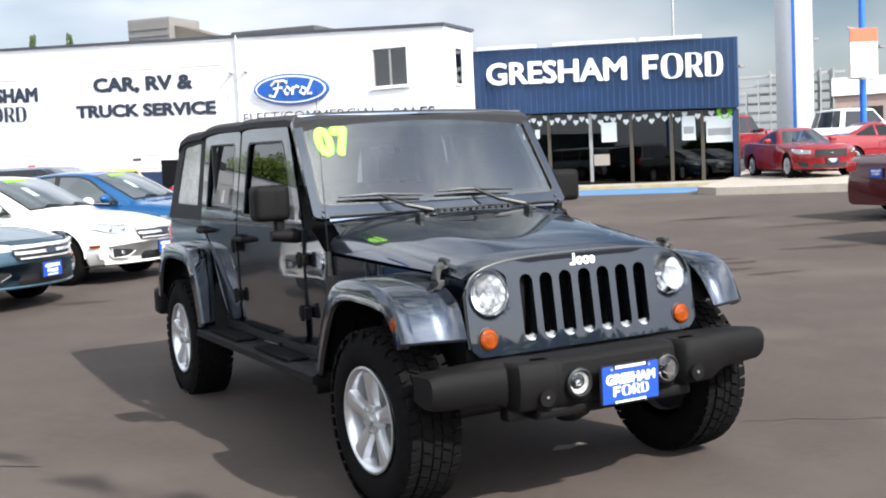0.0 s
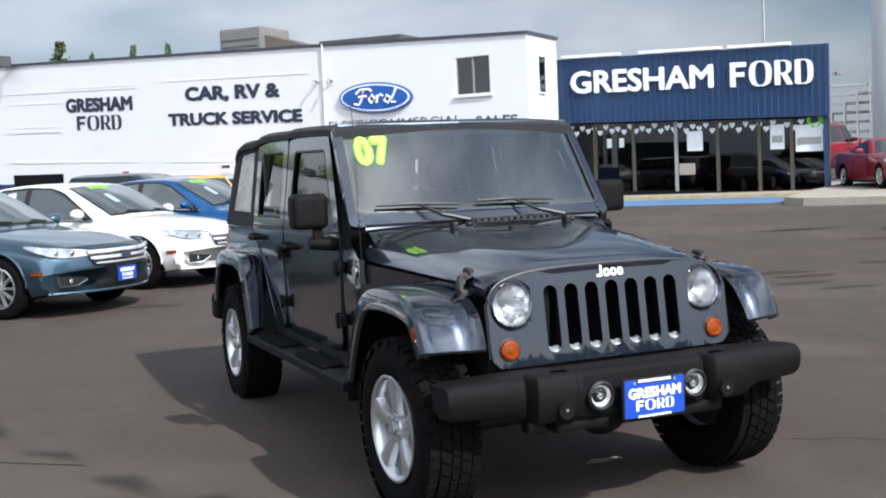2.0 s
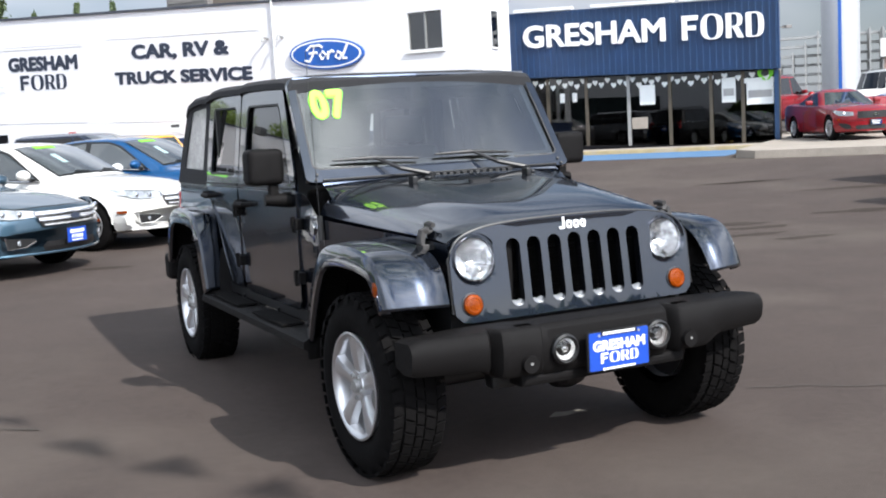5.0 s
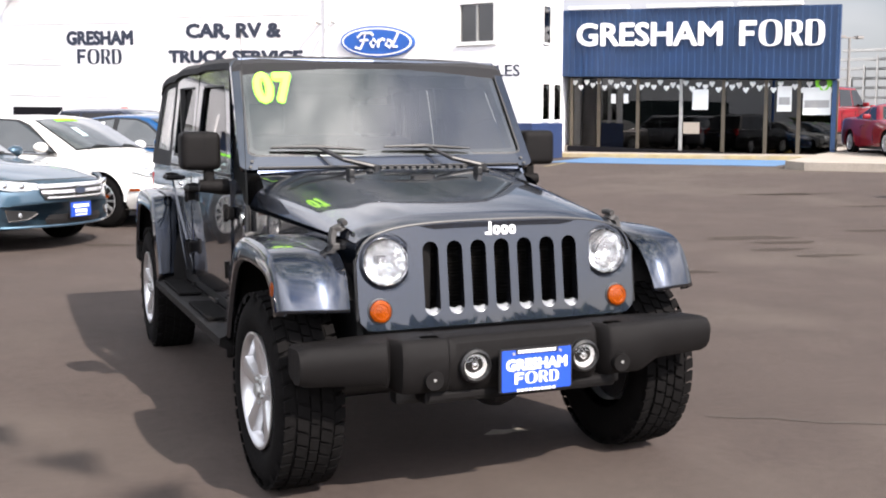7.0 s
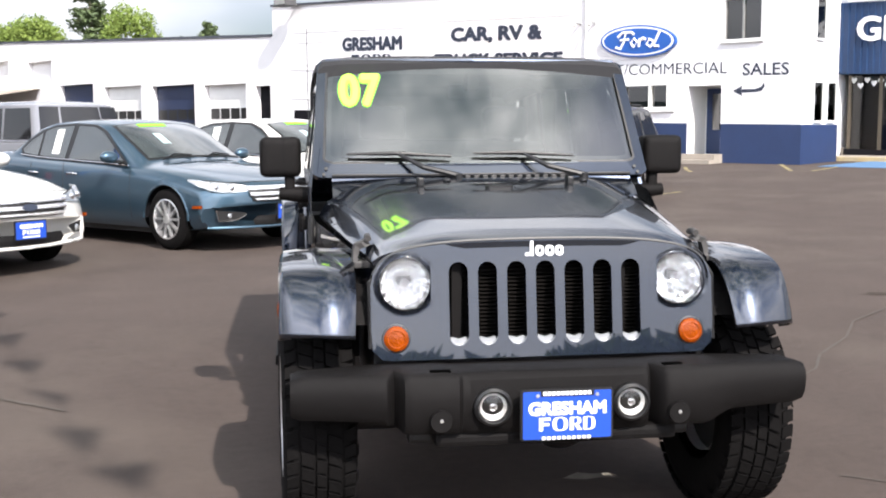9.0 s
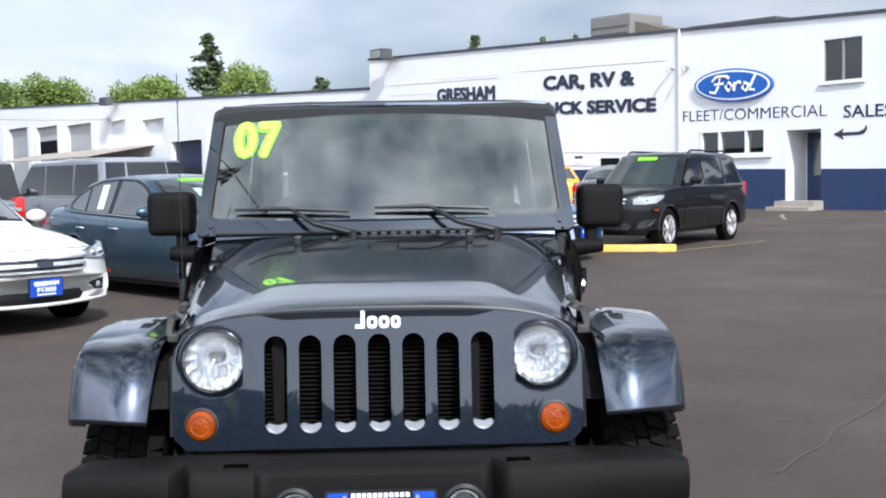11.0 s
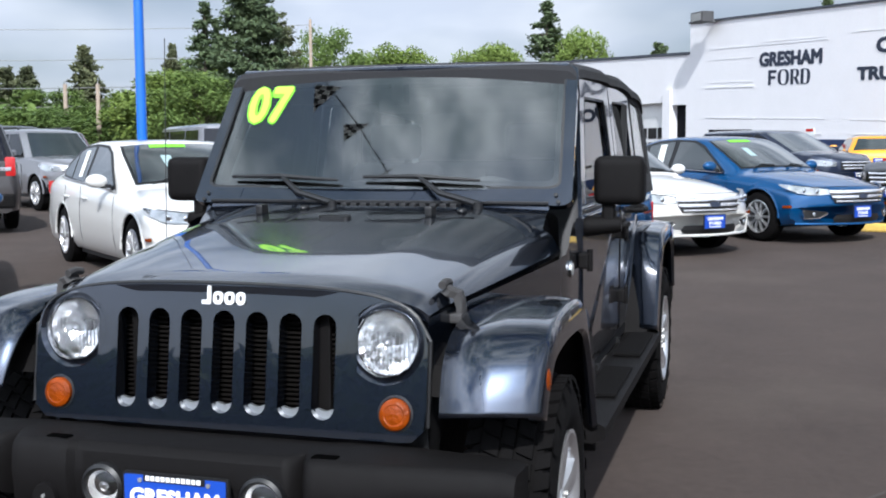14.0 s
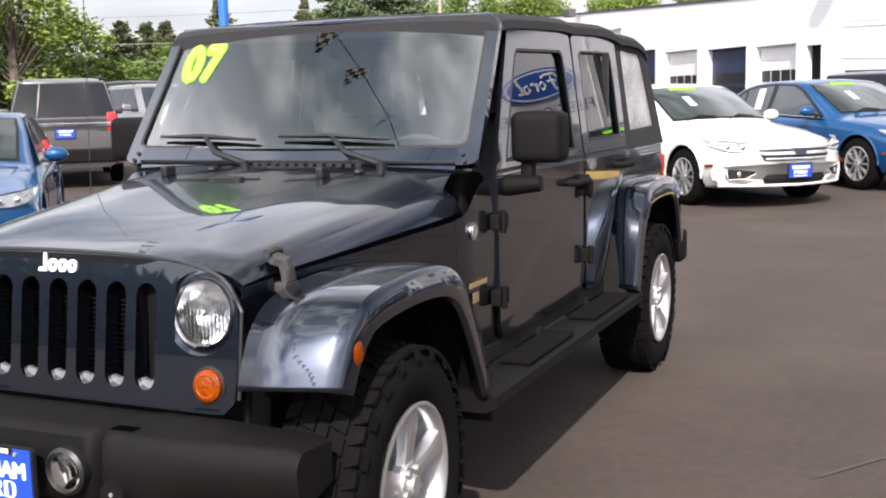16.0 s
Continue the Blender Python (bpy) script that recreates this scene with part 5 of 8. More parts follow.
for side in (-1, 1):
    def D(u, v, w, side=side):
        return Vector((side * (X(u, v) + w - 0.002), u, v))
    front = [(1.0, 1.225), (1.0, 0.74), (1.015, 0.66), (1.055, 0.61), (1.125, 0.595), (1.99, 0.595), (2.06, 0.61), (2.095, 0.65), (2.105, 0.72), (2.105, 1.225)]
    fd = part("front_door", sheet(front, 0.014, D, bevel=0.004), RIG_PAINT, rig)
    rear = [(2.125, 1.225), (2.125, 0.72), (2.135, 0.65), (2.17, 0.61), (2.24, 0.60), (2.40, 0.605), (2.52, 0.80), (2.62, 1.0), (2.76, 1.09), (2.89, 1.11), (2.89, 1.225)]
    rd = part("rear_door", sheet(rear, 0.014, D, bevel=0.004), RIG_PAINT, rig)
    # upper door frames and panes
    fo = [(0.995, 1.228), (1.03, 1.30), (1.30, 1.765), (1.34, 1.785), (2.04, 1.795), (2.10, 1.775), (2.105, 1.60), (2.105, 1.228)]
    fi = [(1.11, 1.272), (1.125, 1.31), (1.35, 1.68), (1.385, 1.705), (1.95, 1.715), (1.98, 1.69), (1.995, 1.55), (2.005, 1.272)]
    part("door_frame", ring_panel(fo, fi, 0.016, D), RIG_PAINT, fd)
    pane = part("door_pane", sheet(fi, 0.003, lambda u, v, w: D(u, v, w - 0.006)), SIDE_GLASS, fd)
    ro = [(2.125, 1.228), (2.125, 1.60), (2.13, 1.775), (2.18, 1.797), (2.84, 1.80), (2.88, 1.78), (2.89, 1.60), (2.89, 1.228)]
    ri = [(2.215, 1.30), (2.215, 1.55), (2.22, 1.70), (2.25, 1.722), (2.75, 1.728), (2.78, 1.70), (2.79, 1.55), (2.795, 1.30)]
    part("door_frame", ring_panel(ro, ri, 0.016, D), RIG_PAINT, rd)
    pane2 = part("door_pane", sheet(ri, 0.003, lambda u, v, w: D(u, v, w - 0.006)), SIDE_GLASS, rd)
    part("pane_bar", box(min(side * 0.735, side * 0.765), max(side * 0.735, side * 0.765), 2.66, 2.685, 1.30, 1.72), BLACK_TRIM, rd)
    for o, i_, d_ in ((fi, None, fd), (ri, None, rd)):
        shrink = [((u - 1.0) + 1.0, v) for u, v in o]
        cu_, cv_ = sum(u for u, v in o) / len(o), sum(v for u, v in o) / len(o)
        part("pane_seal", ring_panel(o, [(cu_ + (u - cu_) * 0.955, cv_ + (v - cv_) * 0.94) for u, v in o], 0.004, lambda u, v, w: D(u, v, w + 0.012)), BLACK_TRIM, d_)
    pane.visible_shadow = pane2.visible_shadow = False
    # belt moulding, handles, hinges
    for (y0, y1, ob) in ((1.03, 2.09, fd), (2.14, 2.88, rd)):
        part("belt_moulding", box(min(side * 0.80, side * 0.812), max(side * 0.80, side * 0.812), y0, y1, 1.238, 1.252), BLACK_TRIM, ob)
    for y, z, ob in ((1.95, 1.135, fd), (2.75, 1.165, rd)):
        h = part("door_handle", tube([(side * 0.80, y - 0.10, z), (side * 0.85, y - 0.08, z), (side * 0.855, y + 0.06, z), (side * 0.80, y + 0.09, z)], 0.016), BLACK_PLASTIC, ob, "black grab handle", smooth=True)
        part("push_button", cyl((side * 0.80, y + 0.10, z), (side * 0.845, y + 0.10, z), 0.028, 0.024), BLACK_PLASTIC, h)
    for y, z, ob in ((0.985, 1.065, fd), (0.985, 0.785, fd), (2.11, 1.09, rd), (2.11, 0.785, rd)):
        h = part("door_hinge", box(min(side * 0.80, side * 0.838), max(side * 0.80, side * 0.838), y - 0.055, y + 0.05, z - 0.03, z + 0.03, bevel=0.008), BLACK_PLASTIC if side > 0 or True else BLACK_TRIM, ob, "exposed black door hinge")
        part("hinge_pin", cyl((side * 0.838, y - 0.01, z - 0.042), (side * 0.838, y - 0.01, z + 0.042), 0.012, n=12), BLACK_PLASTIC, h)
    bd = part("round_badge", cyl((side * 0.798, 0.776, 1.052), (side * 0.806, 0.776, 1.052), 0.033, n=24), CHROME, rig, "small round silver badge")
    part("badge_face", cyl((side * 0.806, 0.776, 1.052), (side * 0.808, 0.776, 1.052), 0.022, n=20), METAL_GREY, bd)
    if side > 0:
        bm = bmesh.new()
        for k in range(6):
            box(0.806, 0.809, 0.72 + 0.028 * k, 0.74 + 0.028 * k, 0.855, 0.873, bm=bm)
        box(0.806, 0.809, 0.75, 0.80, 0.80, 0.835, bm=bm)
        part("trim_badge", bm, material("bronze_badge", (0.42, 0.30, 0.16), 0.4, 0.6), rig, "small bronze lettered trim badge")
    # mirrors
    mir = part("side_mirror", box(min(side * 0.835, side * 1.03), max(side * 0.835, side * 1.03), 1.05, 1.19, 1.272, 1.462, bevel=0.04, segments=4), BLACK_PLASTIC, rig, "square black plastic door mirror", smooth=True)
    part("mirror_pane", box(min(side * 0.86, side * 1.005), max(side * 0.86, side * 1.005), 1.19, 1.194, 1.295, 1.44, bevel=0.001), CHROME, mir)
    part("mirror_stem", box(min(side * 0.865, side * 0.915), max(side * 0.865, side * 0.915), 1.08, 1.14, 1.20, 1.29, bevel=0.015), BLACK_PLASTIC, mir)
    part("mirror_arm", tube([(side * 0.79, 1.10, 1.185), (side * 0.85, 1.10, 1.19), (side * 0.94, 1.105, 1.195)], [0.042, 0.038, 0.03], 12), BLACK_PLASTIC, mir, smooth=True)
    # soft top sides
    qo = [(2.905, 1.228), (2.905, 1.60), (2.91, 1.80), (3.0, 1.81), (3.48, 1.80), (3.55, 1.775), (3.65, 1.55), (3.76, 1.228)]
    qi = [(3.02, 1.325), (3.01, 1.55), (3.005, 1.735), (3.02, 1.75), (3.40, 1.735), (3.43, 1.72), (3.50, 1.55), (3.57, 1.335)]
    q = part("soft_top_side", ring_panel(qo, qi, 0.012, D), CANVAS, rig, "black canvas side panel")
    part("vinyl_window", sheet(qi, 0.003, lambda u, v, w: D(u, v, w + 0.001)), VINYL, q, "hazy clear vinyl window").visible_shadow = False
    # side step
    st = part("side_step", loft([[(side * x, y, z) for x, z in ((0.77, 0.50), (0.79, 0.535), (0.93, 0.54), (0.962, 0.525), (0.965, 0.49), (0.92, 0.465), (0.79, 0.468))] for y in (0.56, 0.60, 2.52, 2.60)]), BLACK_PLASTIC, rig, "black running board", smooth=True)
    for y0, y1 in ((0.95, 1.5), (1.8, 2.4)):
        part("step_pad", box(min(side * 0.82, side * 0.945), max(side * 0.82, side * 0.945), y0, y1, 0.54, 0.556, bevel=0.008), RUBBER, st)
    for y in (0.8, 1.5, 2.2):
        part("step_bracket", box(min(side * 0.6, side * 0.80), max(side * 0.6, side * 0.80), y - 0.02, y + 0.02, 0.47, 0.56), BLACK_TRIM, st)
    part("rocker", box(min(side * 0.74, side * 0.785), max(side * 0.74, side * 0.785), 0.6, 2.52, 0.54, 0.60), BLACK_TRIM, rig)
    part("tail_lamp", box(min(side * 0.76, side * 0.80), max(side * 0.76, side * 0.80), 3.76, 3.82, 0.98, 1.16, bevel=0.01), RED_LENS, rig, "square red tail lamp")
# soft top roof
rings = []
for y, z, sag in ((1.17, 1.808, 0.0), (1.20, 1.832, 0.0), (1.30, 1.848, 0.0), (1.70, 1.862, 0.003), (2.02, 1.868, 0.0), (2.14, 1.860, 0.006), (2.30, 1.866, 0.0), (2.62, 1.872, 0.002), (2.85, 1.862, 0.0), (2.98, 1.842, 0.008), (3.10, 1.846, 0.0), (3.36, 1.838, 0.0), (3.50, 1.815, 0.0), (3.57, 1.77, 0.0)):
    hw = 0.752
    rings.append([(-hw, y, z - 0.07), (-hw + 0.004, y, z - 0.036), (-hw + 0.03, y, z - 0.013), (-0.60, y, z - 0.002 - sag), (-0.35, y, z + 0.005 - sag), (0.35, y, z + 0.005 - sag), (0.60, y, z - 0.002 - sag), (hw - 0.03, y, z - 0.013), (hw - 0.004, y, z - 0.036), (hw, y, z - 0.07), (0.5, y, z - 0.05), (-0.5, y, z - 0.05)])
top = part("soft_top", loft(rings), CANVAS, rig, "black canvas soft top", smooth=True)
bm = loft([[(-0.72, y, z), (0.72, y, z)] for y, z in ((3.55, 1.785), (3.65, 1.55), (3.76, 1.225))], caps=False, closed=False)
part("soft_top_rear", bm, CANVAS, rig)
part("header_strip", tube([S(-0.745, 1.0, 0.012), S(0.0, 1.0, 0.018), S(0.745, 1.0, 0.012)], 0.012, 8), RIG_PAINT, rig)
part("rear_bumper", box(-0.92, 0.92, 3.78, 3.94, 0.50, 0.70, bevel=0.04, segments=3), BLACK_PLASTIC, rig, smooth=True)

# cabin
cab = part("dashboard", box(-0.68, 0.68, 0.98, 1.22, 1.0, 1.235, bevel=0.05, segments=3), BLACK_PLASTIC, rig, smooth=True)
for x in (-0.36, 0.36):
    st = part("front_seat", box(x - 0.25, x + 0.25, 1.55, 2.05, 0.72, 0.92, bevel=0.06, segments=3), SEAT, rig, smooth=True)
    part("seat_back", box(x - 0.24, x + 0.24, 2.02, 2.16, 0.85, 1.42, bevel=0.06, segments=3, warp=lambda c: Vector((c.x, c.y + (c.z - 0.85) * 0.22, c.z))), SEAT, st, smooth=True)
    part("headrest", box(x - 0.13, x + 0.13, 2.14, 2.25, 1.44, 1.62, bevel=0.045, segments=3), SEAT, st, smooth=True)
rs = part("rear_seat", box(-0.6, 0.6, 2.75, 3.2, 0.75, 0.92, bevel=0.06, segments=3), SEAT, rig, smooth=True)
part("seat_back", box(-0.6, 0.6, 3.15, 3.3, 0.9, 1.42, bevel=0.06, segments=3), SEAT, rs, smooth=True)
wheel_m = Matrix.Translation((0.38, 1.32, 1.20)) @ Euler((radians(-62), 0, 0)).to_matrix().to_4x4()
bm = tube([wheel_m @ Vector((0.185 * math.cos(a), 0.185 * math.sin(a), 0)) for a in [math.tau * k / 28 for k in range(29)]], 0.015)
for a in (0, 180, 270):
    tube([wheel_m @ Vector((0, 0, -0.03)), wheel_m @ Vector((0.18 * math.cos(radians(a)), 0.18 * math.sin(radians(a)), 0))], 0.018, bm=bm)
ball(wheel_m @ Vector((0, 0, -0.03)), 0.06, 0.06, 0.04, bm)
part("steering_wheel", bm, SEAT, rig, smooth=True)
part("inner_mirror", box(-0.11, 0.11, 1.24, 1.27, 1.64, 1.71, bevel=0.015), BLACK_PLASTIC, rig)
part("mirror_stalk", box(-0.03, 0.03, 1.17, 1.25, 1.68, 1.77, bevel=0.01), BLACK_PLASTIC, rig)
bm = tube([(-0.62, 2.2, 0.9), (-0.62, 2.2, 1.70), (-0.5, 2.2, 1.77), (0.5, 2.2, 1.77), (0.62, 2.2, 1.70), (0.62, 2.2, 0.9)], 0.04, 10)
for x in (-0.6, 0.6):
    tube([(x, 1.25, 1.73), (x, 2.2, 1.76), (x, 3.3, 1.70)], 0.04, 10, bm)
part("roll_bar", bm, BLACK_PLASTIC, rig, smooth=True)

# wheels
def wheel(x, y, side, turn=0.0, r=0.41, wdt=0.265):
    """A chunky tyre with tread blocks on a five-spoke alloy rim."""
    w = new("wheel")
    w.parent = rig
    w.matrix_basis = pose(x, y, r, 0, 0, turn)
    h = wdt / 2
    prof = [(-h + 0.03, 0.232), (-h + 0.006, 0.27), (-h, 0.32), (-h + 0.012, 0.365), (-h + 0.035, r - 0.016), (-h + 0.055, r - 0.012), (h - 0.055, r - 0.012), (h - 0.035, r - 0.016), (h - 0.012, 0.365), (h, 0.32), (h - 0.006, 0.27), (h - 0.03, 0.232)]
    n = 56
    bm = bmesh.new()
    rows = [[bm.verts.new((px, rr * math.cos(math.tau * k / n), rr * math.sin(math.tau * k / n))) for px, rr in prof] for k in range(n)]
    for k in range(n):
        a, b = rows[k], rows[(k + 1) % n]
        for i in range(len(prof) - 1):
            bm.faces.new((a[i], a[i + 1], b[i + 1], b[i]))
    tyre = part("tyre", bm, RUBBER, w, "black all-terrain tyre with deep tread blocks", smooth=True)
    bm = bmesh.new()
    rnd = random.Random(5)
    for k in range(44):
        for c, (x0, x1) in enumerate(((-h + 0.012, -h + 0.052), (-h + 0.062, -h + 0.108), (-0.017, 0.017), (h - 0.108, h - 0.062), (h - 0.052, h - 0.012))):
            a0 = math.tau * (k + 0.5 * (c % 2) + (0.25 if c in (0, 4) else 0)) / 44
            da = math.tau / 44 * (0.74 if c in (0, 4) else 0.78)
            skew = (0.03, 0.02, -0.02, 0.02, 0.03)[c] * (1 if c % 2 else -1)
            top = r if c in (1, 2, 3) else r - 0.006
            vs = []
            for rr in (r - 0.02, top):
                for xx, aa in ((x0, a0), (x1, a0 + skew), (x1, a0 + da + skew), (x0, a0 + da)):
                    if c in (1, 3):
                        aa += 0.012 * (1 if xx == x1 else -1)
                    vs.append(bm.verts.new((xx, rr * math.cos(aa), rr * math.sin(aa))))
            bm.faces.new(vs[4:])
            for i in range(4):
                bm.faces.new((vs[i], vs[(i + 1) % 4], vs[4 + (i + 1) % 4], vs[4 + i]))
            if c in (0, 4):  # shoulder lug going down the side
                xs_ = -h - 0.001 if c == 0 else h + 0.001
                if k % 2 == 0:
                    vs = [bm.verts.new((xx, rr * math.cos(aa), rr * math.sin(aa))) for xx, rr in ((xs_ * 0.93, r - 0.012), (xs_ * 1.0, r - 0.045)) for aa in (a0, a0 + da)]
                    bm.faces.new((vs[0], vs[1], vs[3], vs[2]))
    t = part("tread_block", bm, RUBBER, tyre)
    t["kind"] = "stuff"
    sx = side
    n = 48
    bm = bmesh.new()
    loft([[(sx * px, rr * math.cos(math.tau * k / n), rr * math.sin(math.tau * k / n)) for k in range(n)] for px, rr in ((h - 0.022, 0.236), (h - 0.006, 0.242), (h - 0.004, 0.232), (h - 0.012, 0.218), (h - 0.035, 0.208), (-h + 0.05, 0.200))], caps=False, bm=bm)
    rim = part("rim", bm, ALLOY, w, "silver five-spoke alloy rim", smooth=True)
    part("brake_disc", cyl((sx * (h - 0.12), 0, 0), (sx * (h - 0.10), 0, 0), 0.165, n=32), METAL_GREY, rim)
    # black disc stands in for the shade deep in the rim barrel
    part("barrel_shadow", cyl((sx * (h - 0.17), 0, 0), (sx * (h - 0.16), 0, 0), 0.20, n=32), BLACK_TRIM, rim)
    for k in range(5):
        a = math.tau * k / 5 + 0.31
        bm = bmesh.new()
        for off in (0,):
            secs = []
            for q, (rr, half, dep, th) in enumerate(((0.045, 0.036, 0.030, 0.03), (0.10, 0.036, 0.022, 0.03), (0.16, 0.042, 0.014, 0.035), (0.218, 0.056, 0.010, 0.035))):
                cc = 0.0
                ring = []
                for du, dx in ((-half, -th), (-half * 0.78, -0.004), (-half * 0.35, 0.0), (half * 0.35, 0.0), (half * 0.78, -0.004), (half, -th)):
                    tx, rad = cc + du, rr
                    ring.append((sx * (h - dep + dx), rad * math.cos(a) - tx * math.sin(a), rad * math.sin(a) + tx * math.cos(a)))
                secs.append(ring)
            loft(secs, bm=bm)
        part("spoke", bm, ALLOY, rim)
        b = math.tau * (k + 0.5) / 5 + 0.31
        part("lug_nut", cyl((sx * (h - 0.04), 0.052 * math.cos(b), 0.052 * math.sin(b)), (sx * (h - 0.012), 0.052 * math.cos(b), 0.052 * math.sin(b)), 0.012, 0.010, 8), METAL_GREY, rim)
    part("hub", cyl((sx * (h - 0.06), 0, 0), (sx * (h - 0.022), 0, 0), 0.075, 0.066, 28), ALLOY, rim, smooth=True)
    part("centre_cap", cyl((sx * (h - 0.022), 0, 0), (sx * (h - 0.006), 0, 0), 0.032, 0.028, 20), METAL_GREY, rim)
    return w


for side in (-1, 1):
    wheel(side * 0.805, 0.0, side, 2.0)
    wheel(side * 0.815, 3.11, side, 0.0)
bm = cyl((-0.66, 0.0, 0.39), (0.66, 0.0, 0.39), 0.045)
ball((0.15, 0.0, 0.38), 0.14, 0.16, 0.14, bm)
part("front_axle", bm, BLACK_TRIM, rig)
part("rear_axle", cyl((-0.66, 3.09, 0.39), (0.66, 3.09, 0.39), 0.045), BLACK_TRIM, rig)
for side in (-1, 1):
    part("shock_absorber", cyl((side * 0.5, -0.08, 0.42), (side * 0.48, -0.02, 0.9), 0.03), METAL_GREY, rig)
    part("frame_rail", box(side * 0.42 - 0.04, side * 0.42 + 0.04, -0.5, 3.6, 0.46, 0.56), BLACK_TRIM, rig)

# ---- parked vehicles ----
CAR_GLASS = material("tinted_car_glass", (0.022, 0.028, 0.028), 0.05, vary=0.5, scale=1.6, coat=1.0, coat_ior=1.75, spec=0.5)
DARK_GLASS = material("privacy_car_glass", (0.010, 0.010, 0.011), 0.06, vary=0.3, scale=1.5, coat=0.6, coat_ior=1.5, spec=0.3)
SHEET_TINT = material("sheet_behind_glass", (0.30, 0.40, 0.40), 0.5, vary=0.1)
HEAD_CLEAR = material("clear_headlight", (0.46, 0.48, 0.50), 0.12, 0.7, vary=0.5, scale=9, coat=1.0)
BAR_CHROME = material("bright_grille_chrome", (0.88, 0.88, 0.89), 0.22, 0.75, vary=0.03)
PAINTS = {k: paint(k + "_car_paint", c, m) for k, c, m in (("white", (0.64, 0.63, 0.60), 0.0), ("teal", (0.046, 0.085, 0.12), 0.7), ("blue", (0.004, 0.060, 0.175), 0.3), ("black", (0.004, 0.004, 0.0045), 0.0), ("grey", (0.13, 0.12, 0.115), 0.6), ("silver", (0.25, 0.25, 0.265), 0.6), ("red", (0.19, 0.005, 0.010), 0.1), ("dark_red", (0.05, 0.003, 0.005), 0.1), ("yellow", (0.75, 0.33, 0.012), 0.1), ("navy", (0.014, 0.02, 0.04), 0.3))}
PAINTS["dark_grey"] = paint("dark_grey_car_paint", (0.075, 0.068, 0.066), 0.6)
PAINTS["black"] = material("black_car_paint", (0.004, 0.004, 0.0045), 0.35, 0.0, vary=0.05, scale=40, coat=0.55, spec=0.2)
SUV = dict(fo=0.82, wb=2.89, ro=1.10, w=0.935, r=0.38, zb=0.32, nose=0.87, hood=1.09, cowl=1.16, belt=1.14, tail=1.15, ws0=0.50, ws1=1.16, rr1=3.50, rr0=3.84, roof=1.76, rw=0.67, panes=3)
COUPE = dict(fo=0.93, wb=2.72, ro=1.08, w=0.93, r=0.34, zb=0.20, nose=0.68, hood=0.90, cowl=0.98, belt=0.95, tail=1.06, ws0=0.72, ws1=1.42, rr1=2.05, rr0=3.05, roof=1.385, rw=0.56, panes=2)
HATCH = dict(fo=0.88, wb=2.65, ro=0.80, w=0.90, r=0.32, zb=0.22, nose=0.68, hood=0.90, cowl=1.0, belt=0.97, tail=0.99, ws0=0.30, ws1=1.12, rr1=2.95, rr0=3.30, roof=1.46, rw=0.60, panes=2)
VAN = dict(fo=0.90, wb=2.99, ro=1.15, w=0.95, r=0.37, zb=0.28, nose=0.80, hood=1.04, cowl=1.10, belt=1.08, tail=1.10, ws0=0.50, ws1=1.10, rr1=3.85, rr0=4.0, roof=1.72, rw=0.76, panes=3)
FAMILY_SUV = dict(SUV, belt=1.14, tail=1.20, cowl=1.16, hood=1.08, roof=1.79, rw=0.68, w=0.97, rr1=3.62, rr0=3.90)
LOW_VAN = dict(VAN, roof=1.60, belt=1.05, rr1=3.5, rr0=3.9, ws0=0.2, ws1=1.35)
PICKUP = dict(fo=0.90, wb=3.6, ro=1.2, w=0.98, r=0.40, zb=0.36, nose=0.95, hood=1.16, cowl=1.25, belt=1.22, tail=1.24, ws0=0.45, ws1=1.05, rr1=2.55, rr0=2.75, roof=1.92, rw=0.72, panes=2)


def car_wheel(parent, x, y, r, side, dark=False):
    w = new("wheel")
    w.parent = parent
    w.matrix_basis = pose(x, y, r)
    n, h = 36, 0.105
    prof = [(-h, r * 0.66), (-h - 0.004, r * 0.8), (-h + 0.012, r - 0.02), (-h + 0.03, r), (h - 0.03, r), (h - 0.012, r - 0.02), (h + 0.004, r * 0.8), (h, r * 0.66)]
    part("tyre", loft([[(px, rr * math.cos(math.tau * k / n), rr * math.sin(math.tau * k / n)) for k in range(n)] for px, rr in prof], caps=False), RUBBER, w, smooth=True)
    rim = part("rim", loft([[(side * px, rr * math.cos(math.tau * k / n), rr * math.sin(math.tau * k / n)) for k in range(n)] for px, rr in ((h + 0.002, r * 0.67), (h + 0.006, r * 0.63), (h - 0.03, r * 0.60), (-h, r * 0.58))], caps=False), ALLOY, w, "silver alloy rim", smooth=True)
    part("rim_back", cyl((side * (h - 0.10), 0, 0), (side * (h - 0.09), 0, 0), r * 0.58, n=24), BLACK_TRIM, rim)
    arms = 10 if r < 0.36 else 6
    for k in range(arms):
        a = math.tau * k / arms
        secs = []
        for rr, half in ((r * 0.08, r * 0.5 / arms), (r * 0.35, r * 0.42 / arms), (r * 0.62, r * 0.55 / arms)):
            secs.append([(side * (h - dx), rr * math.cos(a) - du * math.sin(a), rr * math.sin(a) + du * math.cos(a)) for du, dx in ((-half, 0.035), (-half * 0.7, 0.0), (half * 0.7, 0.0), (half, 0.035))])
        part("spoke", loft(secs), ALLOY, rim)
    part("hub_cap", cyl((side * (h - 0.02), 0, 0), (side * (h + 0.006), 0, 0), r * 0.15, r * 0.13, 16), METAL_GREY, rim)
    return w


